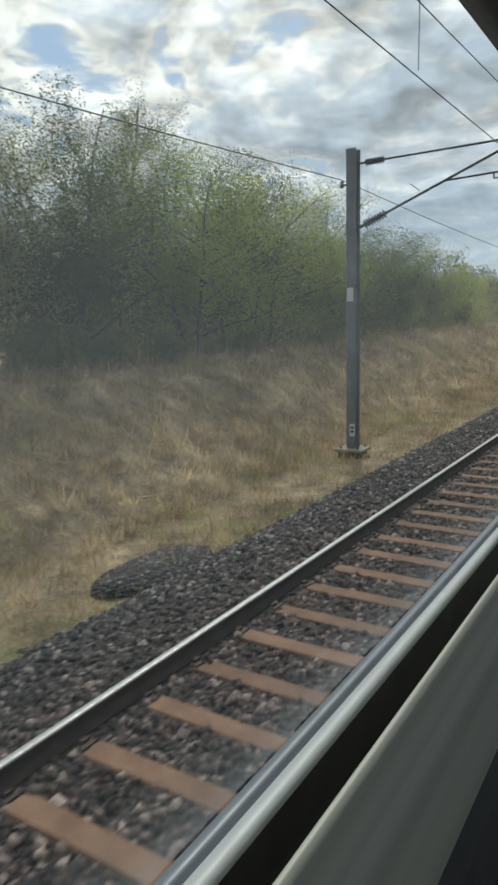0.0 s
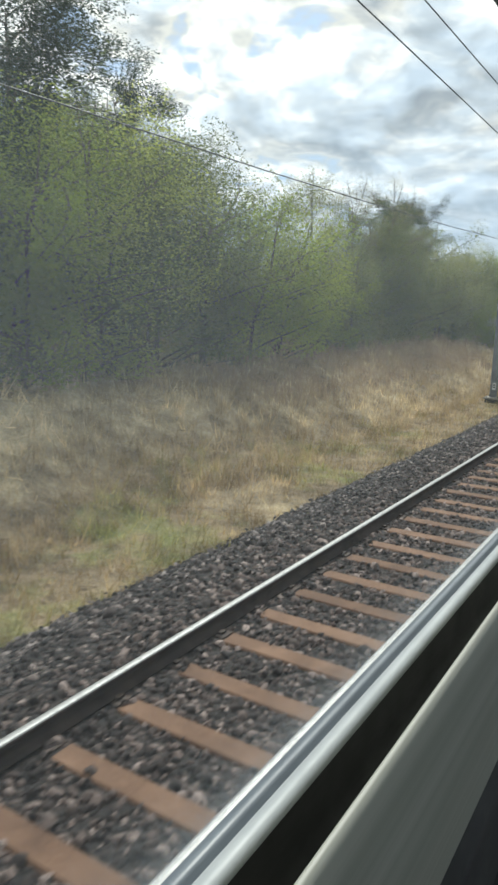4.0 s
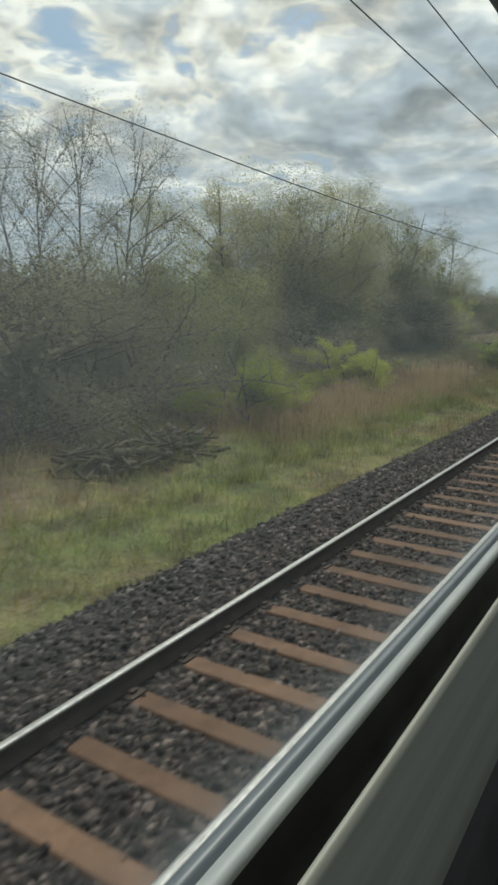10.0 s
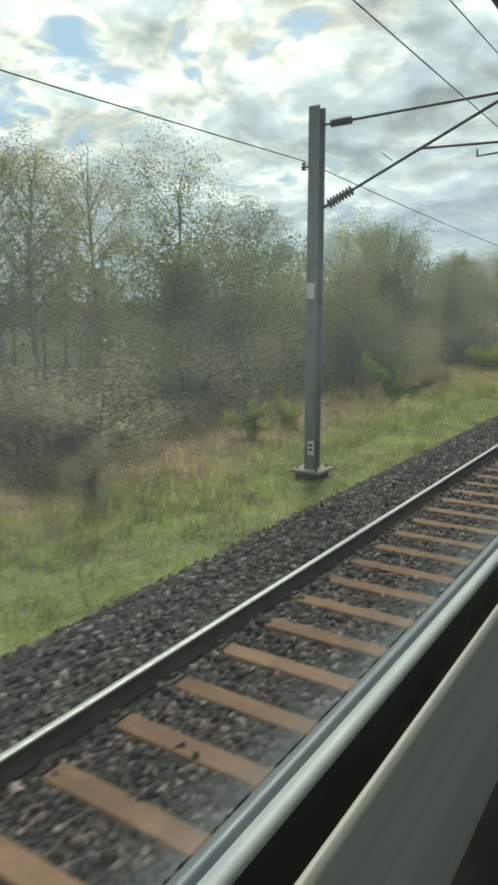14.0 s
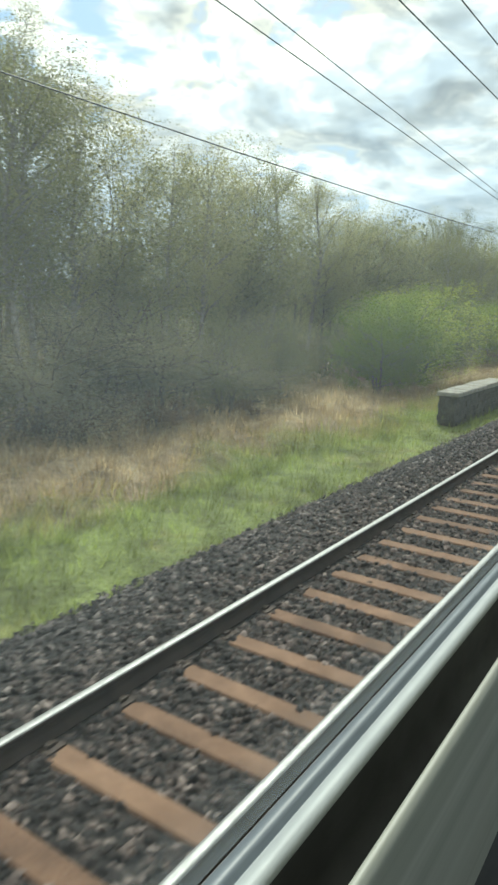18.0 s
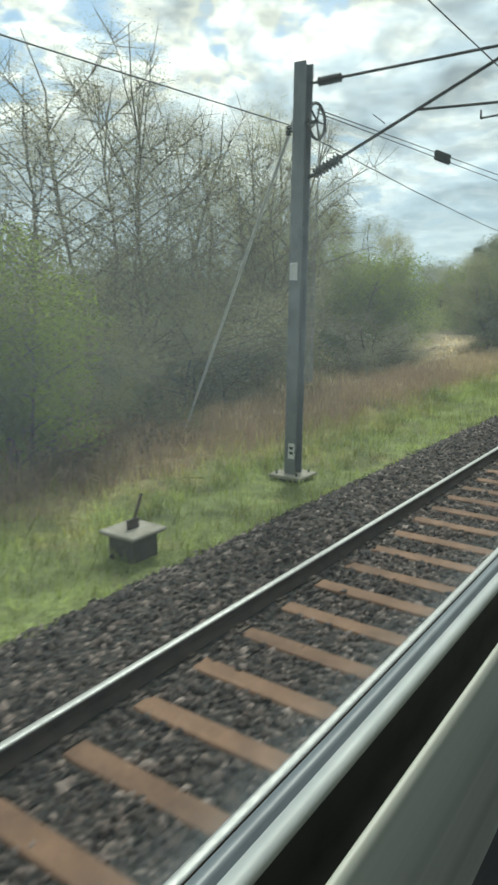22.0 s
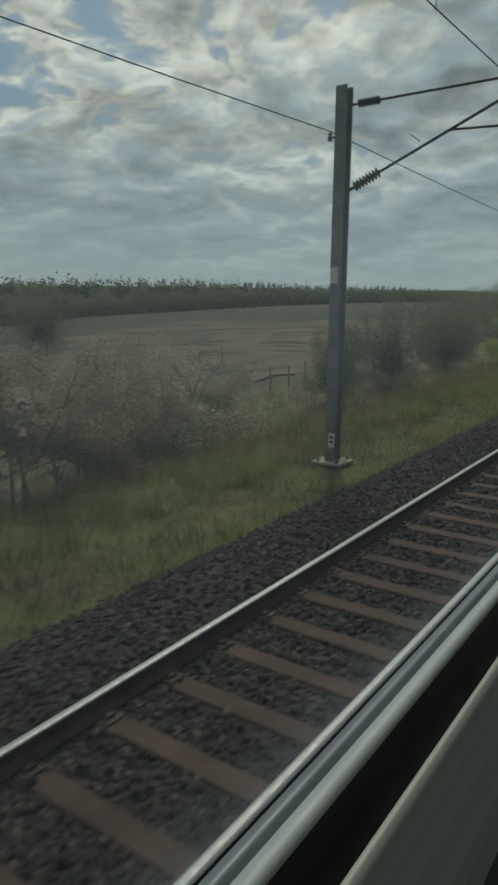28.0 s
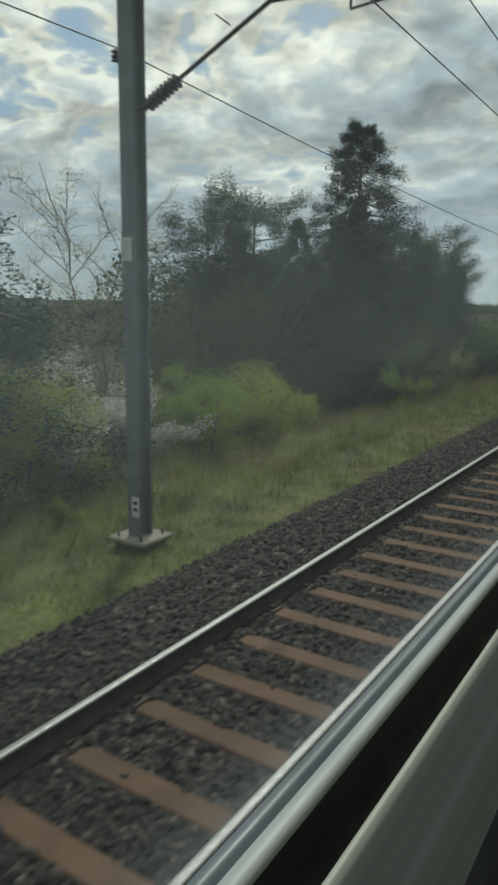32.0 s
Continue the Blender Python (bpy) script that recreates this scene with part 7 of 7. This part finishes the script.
def make_stake(x, y, h, lean, mat=MAT_POST, r=0.05):
    z = float(land(x, y))
    bm = bmesh.new()
    tube(bm, (x, y, z - 0.3), (x + lean[0], y + lean[1], z + h), r, r * 0.6, 7)
    tagged(part("timber_stake", bm, mat), "bleached leaning timber stake in the grass", "stake", group="stakes")


make_stake(-5.3, -603.2, 1.25, (0.05, -0.12), MAT_COPING)
make_stake(-3.55, -468.3, 1.3, (-0.1, -0.5), MAT_PLINTH, 0.1)
make_stake(-6.0, 1.3, 0.5, (0.0, 0.1))
for k, (x, y) in enumerate(((-9.4, -601.5), (-9.8, -600.2), (-8.9, -604.0), (-10.2, -597.4))):
    make_stake(x, y, 0.9, (0.06 * (-1) ** k, 0.1))


def make_log(a, b, r, seed):
    g = np.random.default_rng(seed)
    u = np.linspace(0, 1, 7)
    P = np.array(a)[None] * (1 - u[:, None]) + np.array(b)[None] * u[:, None] + g.normal(0, 0.05, (7, 3))
    P[:, 2] = land(P[:, 0], P[:, 1]) + r * 0.7 + g.uniform(0, 0.15, 7) * (seed % 2)
    v, f = tube_arrays(P, r * (1 - 0.5 * u), 8)
    tagged(new("fallen_log", mesh_of("fallen_log", v, f, MAT_BARK, True)), "fallen bare grey log lying in dead grass", "log", group="fallen logs")


for k, (a, b) in enumerate((((-5.7, -483.5, 0), (-5.3, -481.2, 0)), ((-6.0, -482.6, 0), (-5.4, -480.6, 0)), ((-9.0, -600.5, 0), (-9.8, -596.0, 0)), ((-9.6, -592.0, 0), (-9.2, -587.0, 0)),
                            ((-8.4, -565.0, 0), (-9.0, -560.5, 0)), ((-6.2, -304.5, 0), (-6.6, -300.5, 0)), ((-8.9, -589.0, 0), (-9.9, -585.0, 0)))):
    make_log(a, b, 0.11, 60 + k)


def make_parapet():
    """Masonry parapet of a small bridge, with rough coping stones."""
    owner = new("bridge_parapet", None)
    tagged(owner, "low dark stone bridge parapet with pale lichened coping", "wall")
    y0, y1, x0, x1, z0, z1 = -559.5, -554.2, -2.95, -2.45, -0.75, 0.32
    bm = bmesh.new()
    box(bm, x0 + 0.02, x1 - 0.02, y0 + 0.02, y1 - 0.02, z0, z1)
    part("core", bm, MAT_PLINTH, owner)
    meshes = []
    for k in range(4):
        r = random.Random(k)
        bm = bmesh.new()
        box(bm, -0.26, 0.26, -0.24, 0.24, -0.085, 0.085, 0.02)
        for v in bm.verts:
            v.co += Vector((r.uniform(-1, 1), r.uniform(-1, 1), r.uniform(-1, 1))) * 0.01
        me = bpy.data.meshes.new("stone")
        bm.to_mesh(me)
        bm.free()
        me.materials.append(MAT_STONEWALL)
        meshes.append(me)
    n = 0
    for c in range(6):
        z = z0 + 0.09 + c * 0.178
        y = y0 + (0.24 if c % 2 else 0.0)
        while y + 0.5 < y1 + 0.1:
            shared("stone", meshes[n % 4], owner, Matrix.Translation(((x0 + x1) / 2, y + 0.25, z)))
            y += 0.492
            n += 1
    for k in range(11):
        r = random.Random(90 + k)
        y = y0 + k * (y1 - y0) / 11
        bm = bmesh.new()
        box(bm, x0 - 0.06, x1 + 0.06, y + 0.008, y + (y1 - y0) / 11 - 0.008, z1 + r.uniform(-0.01, 0.01), z1 + 0.14 + r.uniform(-0.02, 0.02), 0.025)
        part("coping_stone", bm, MAT_COPING, owner, "pale lichened coping stone")
    bm = bmesh.new()
    box(bm, x1 + 0.012, x1 + 0.022, y1 - 0.55, y1 - 0.37, -0.22, 0.06)
    part("plate", bm, MAT_PLATE, owner, "small white plate")


make_parapet()


def make_barns():
    """Long low sheds with pale shallow roofs among the trees of the ridge."""
    owner = new("farm_sheds", None)
    tagged(owner, "long farm sheds with pale roofs on the wooded ridge", "barn")
    x, z = -262.0, 4.0
    bm = bmesh.new()
    box(bm, x - 14, x + 14, -728.5, -685.5, z - 14.0, z + 1.8)
    part("wall", bm, surface("shed_wall", (0.06, 0.06, 0.06), (0.11, 0.11, 0.11), 0.3, 0.9, 0.0, 0.0), owner)
    pale = surface("pale_shed_roof", (0.30, 0.31, 0.32), (0.42, 0.43, 0.44), 0.2, 0.7, 0.0, 0.0)
    for k in range(3):
        c = -721.4 + 14.4 * k
        bm = bmesh.new()
        pts = [(c - 7.2, z + 1.8), (c - 3.6, z + 3.0), (c, z + 3.5), (c + 3.6, z + 3.0), (c + 7.2, z + 1.8)]
        rows = [[bm.verts.new((x + q, a, b)) for a, b in pts] for q in (15.0, -15.0)]
        for i in range(4):
            bm.faces.new((rows[0][i], rows[0][i + 1], rows[1][i + 1], rows[1][i]))
        bm.faces.new(rows[0]), bm.faces.new(rows[1][::-1])
        part("roof", bm, pale, owner)


make_barns()


def make_transformer(y):
    """Pole-mounted transformer on the field side of a mast: finned tank, bushings and cross-frame."""
    owner = new("booster_transformer", None)
    tagged(owner, "pale grey ribbed transformer hung on a mast", "transformer")
    x = -3.95
    for k in range(4):
        z = 3.62 + k * 0.43
        bm = bmesh.new()
        box(bm, x - 0.36 - 0.02 * k, x + 0.36 + 0.02 * k, y - 0.34 - 0.02 * k, y + 0.34 + 0.02 * k, z, z + 0.40, 0.04)
        part("tank_section", bm, MAT_TANK, owner)
        bm = bmesh.new()
        box(bm, x - 0.39 - 0.02 * k, x + 0.39 + 0.02 * k, y - 0.37 - 0.02 * k, y + 0.37 + 0.02 * k, z + 0.395, z + 0.432)
        part("flange", bm, MAT_STEEL, owner)
    bm = bmesh.new()
    box(bm, x - 0.72, x - 0.48, y - 0.3, y + 0.3, 3.7, 5.1, 0.03)
    for q in range(5):
        box(bm, x - 0.78, x - 0.72, y - 0.28 + q * 0.13, y - 0.25 + q * 0.13, 3.75, 5.05)
    part("radiator", bm, MAT_TANK, owner, "grey finned radiator")
    for a in (-0.2, 0.22):
        bm = bmesh.new()
        insulator(bm, (x + a, y - 0.1, 5.34), (x + a, y - 0.1, 5.85), 0.12, 5)
        part("bushing", bm, MAT_DARK, owner, "dark ribbed bushing")
    bm = bmesh.new()
    box(bm, x - 0.45, XM - 0.1, y - 0.32, y - 0.24, 3.5, 3.6)
    box(bm, x - 0.45, XM - 0.1, y + 0.24, y + 0.32, 3.5, 3.6)
    box(bm, x - 0.45, x + 0.45, y - 0.24, y + 0.24, 3.53, 3.61)
    tube(bm, (x - 0.2, y - 0.28, 3.5), (XM - 0.1, y - 0.28, 2.5), 0.035)
    tube(bm, (x - 0.2, y + 0.28, 3.5), (XM - 0.1, y + 0.28, 2.5), 0.035)
    box(bm, x + 0.45, XM - 0.12, y - 0.06, y + 0.06, 5.0, 5.12)
    part("support_frame", bm, MAT_STEEL, owner)


make_transformer(-602.1)


# ------------------------------------------------------------------ grass
def make_grass_stretch(y0, y1, seed):
    """Blades and stalks on the verge and bank between two places along the line."""
    g = np.random.default_rng(seed)
    L = y0 - y1
    sets = []
    for n, x0, x1, h0, h1, w in ((int(300 * L), -1.75, -4.0, 0.07, 0.26, 0.010), (int(60 * L), -1.35, -2.05, 0.05, 0.20, 0.010), (int(340 * L), -3.4, -8.5, 0.14, 0.50, 0.010), (int(80 * L), -7.5, -14.0, 0.2, 0.6, 0.018)):
        x, y = g.uniform(x1, x0, n), g.uniform(y1, y0, n)
        clump = 0.5 + 0.5 * np.sin(x * 3.1 + 2 * np.sin(y * 1.7)) * np.sin(y * 2.3 + 1.5 * np.sin(x * 2.0))
        h = g.uniform(h0, h1, n) * (0.45 + 1.1 * clump)
        z = np.maximum(land(x, y) - 0.02, np.where(x > -2.3, bed_height(x) - 0.03, -9.0))
        if x0 == -1.35:
            # the grass creeps into the ballast in uneven tufts
            keep = np.sin(y * 1.9 + 2 * np.sin(y * 0.53)) * np.sin(y * 0.37) + 0.35 * np.sin(y * 6.1) > (x + 1.95) * 1.8
            h = np.where(keep, h, 0.002)
        a = g.uniform(0, 6.283, n)
        dx, dy = np.cos(a), np.sin(a)
        lean = g.uniform(0.1, 0.75, n) * h
        b = g.uniform(0, 6.283, n)
        ww = w * g.uniform(0.6, 1.5, n)
        P = np.stack([x, y, z], -1)
        D = np.stack([dx * ww, dy * ww, np.zeros(n)], -1)
        tip = P + np.stack([np.cos(b) * lean, np.sin(b) * lean, h], -1)
        V = np.stack([P - D, P + D, tip], 1)
        sets.append(V)
    # tussocks: sheaves of long arching blades
    m, q = int(22 * L), 18
    cx, cy = -3.3 - 7.0 * g.uniform(0, 1, m) ** 1.3, g.uniform(y1, y0, m)
    hh = np.repeat(g.uniform(0.10, 0.40, m), q)
    a, d = g.uniform(0, 6.283, m * q), np.repeat(g.uniform(0.05, 0.14, m), q)
    P = np.stack([np.repeat(cx, q) + np.cos(a) * d, np.repeat(cy, q) + np.sin(a) * d, np.zeros(m * q)], -1)
    P[:, 2] = land(P[:, 0], P[:, 1]) - 0.02
    hh = hh * g.uniform(0.6, 1.15, m * q)
    out = hh * g.uniform(0.2, 0.9, m * q)
    D = np.stack([-np.sin(a), np.cos(a), np.zeros(m * q)], -1) * 0.009
    sets.append(np.stack([P - D, P + D, P + np.stack([np.cos(a) * out, np.sin(a) * out, hh], -1)], 1))
    # dead stalks fallen across the bank
    m = int(16 * L)
    P = np.stack([-3.6 - 6.0 * g.uniform(0, 1, m) ** 1.2, g.uniform(y1, y0, m), np.zeros(m)], -1)
    P[:, 2] = land(P[:, 0], P[:, 1]) + g.uniform(0.05, 0.28, m)
    a, r = g.uniform(0, 6.283, m), g.uniform(0.15, 0.55, m)
    Q = P + np.stack([np.cos(a) * r, np.sin(a) * r, g.uniform(-0.1, 0.45, m) * r], -1)
    Q[:, 2] = np.maximum(Q[:, 2], land(Q[:, 0], Q[:, 1]) + 0.02)
    D = np.stack([np.zeros(m), np.zeros(m), np.full(m, 0.008)], -1)
    sets.append(np.stack([P - D, P + D, Q], 1))
    V = np.concatenate(sets)
    n = len(V)
    F = (np.arange(n) * 3)[:, None] + np.array((0, 1, 2))[None]
    ob = new("rough_grass", mesh_of("rough_grass", V.reshape(-1, 3), F, MAT_GRASS))
    tagged(ob, "tussocky verge and bank grass, green to straw-coloured", "grass", group="verge grass", kind="stuff")


for k in range(12):
    make_grass_stretch(60 - k * 96, 60 - (k + 1) * 96, 20 + k)
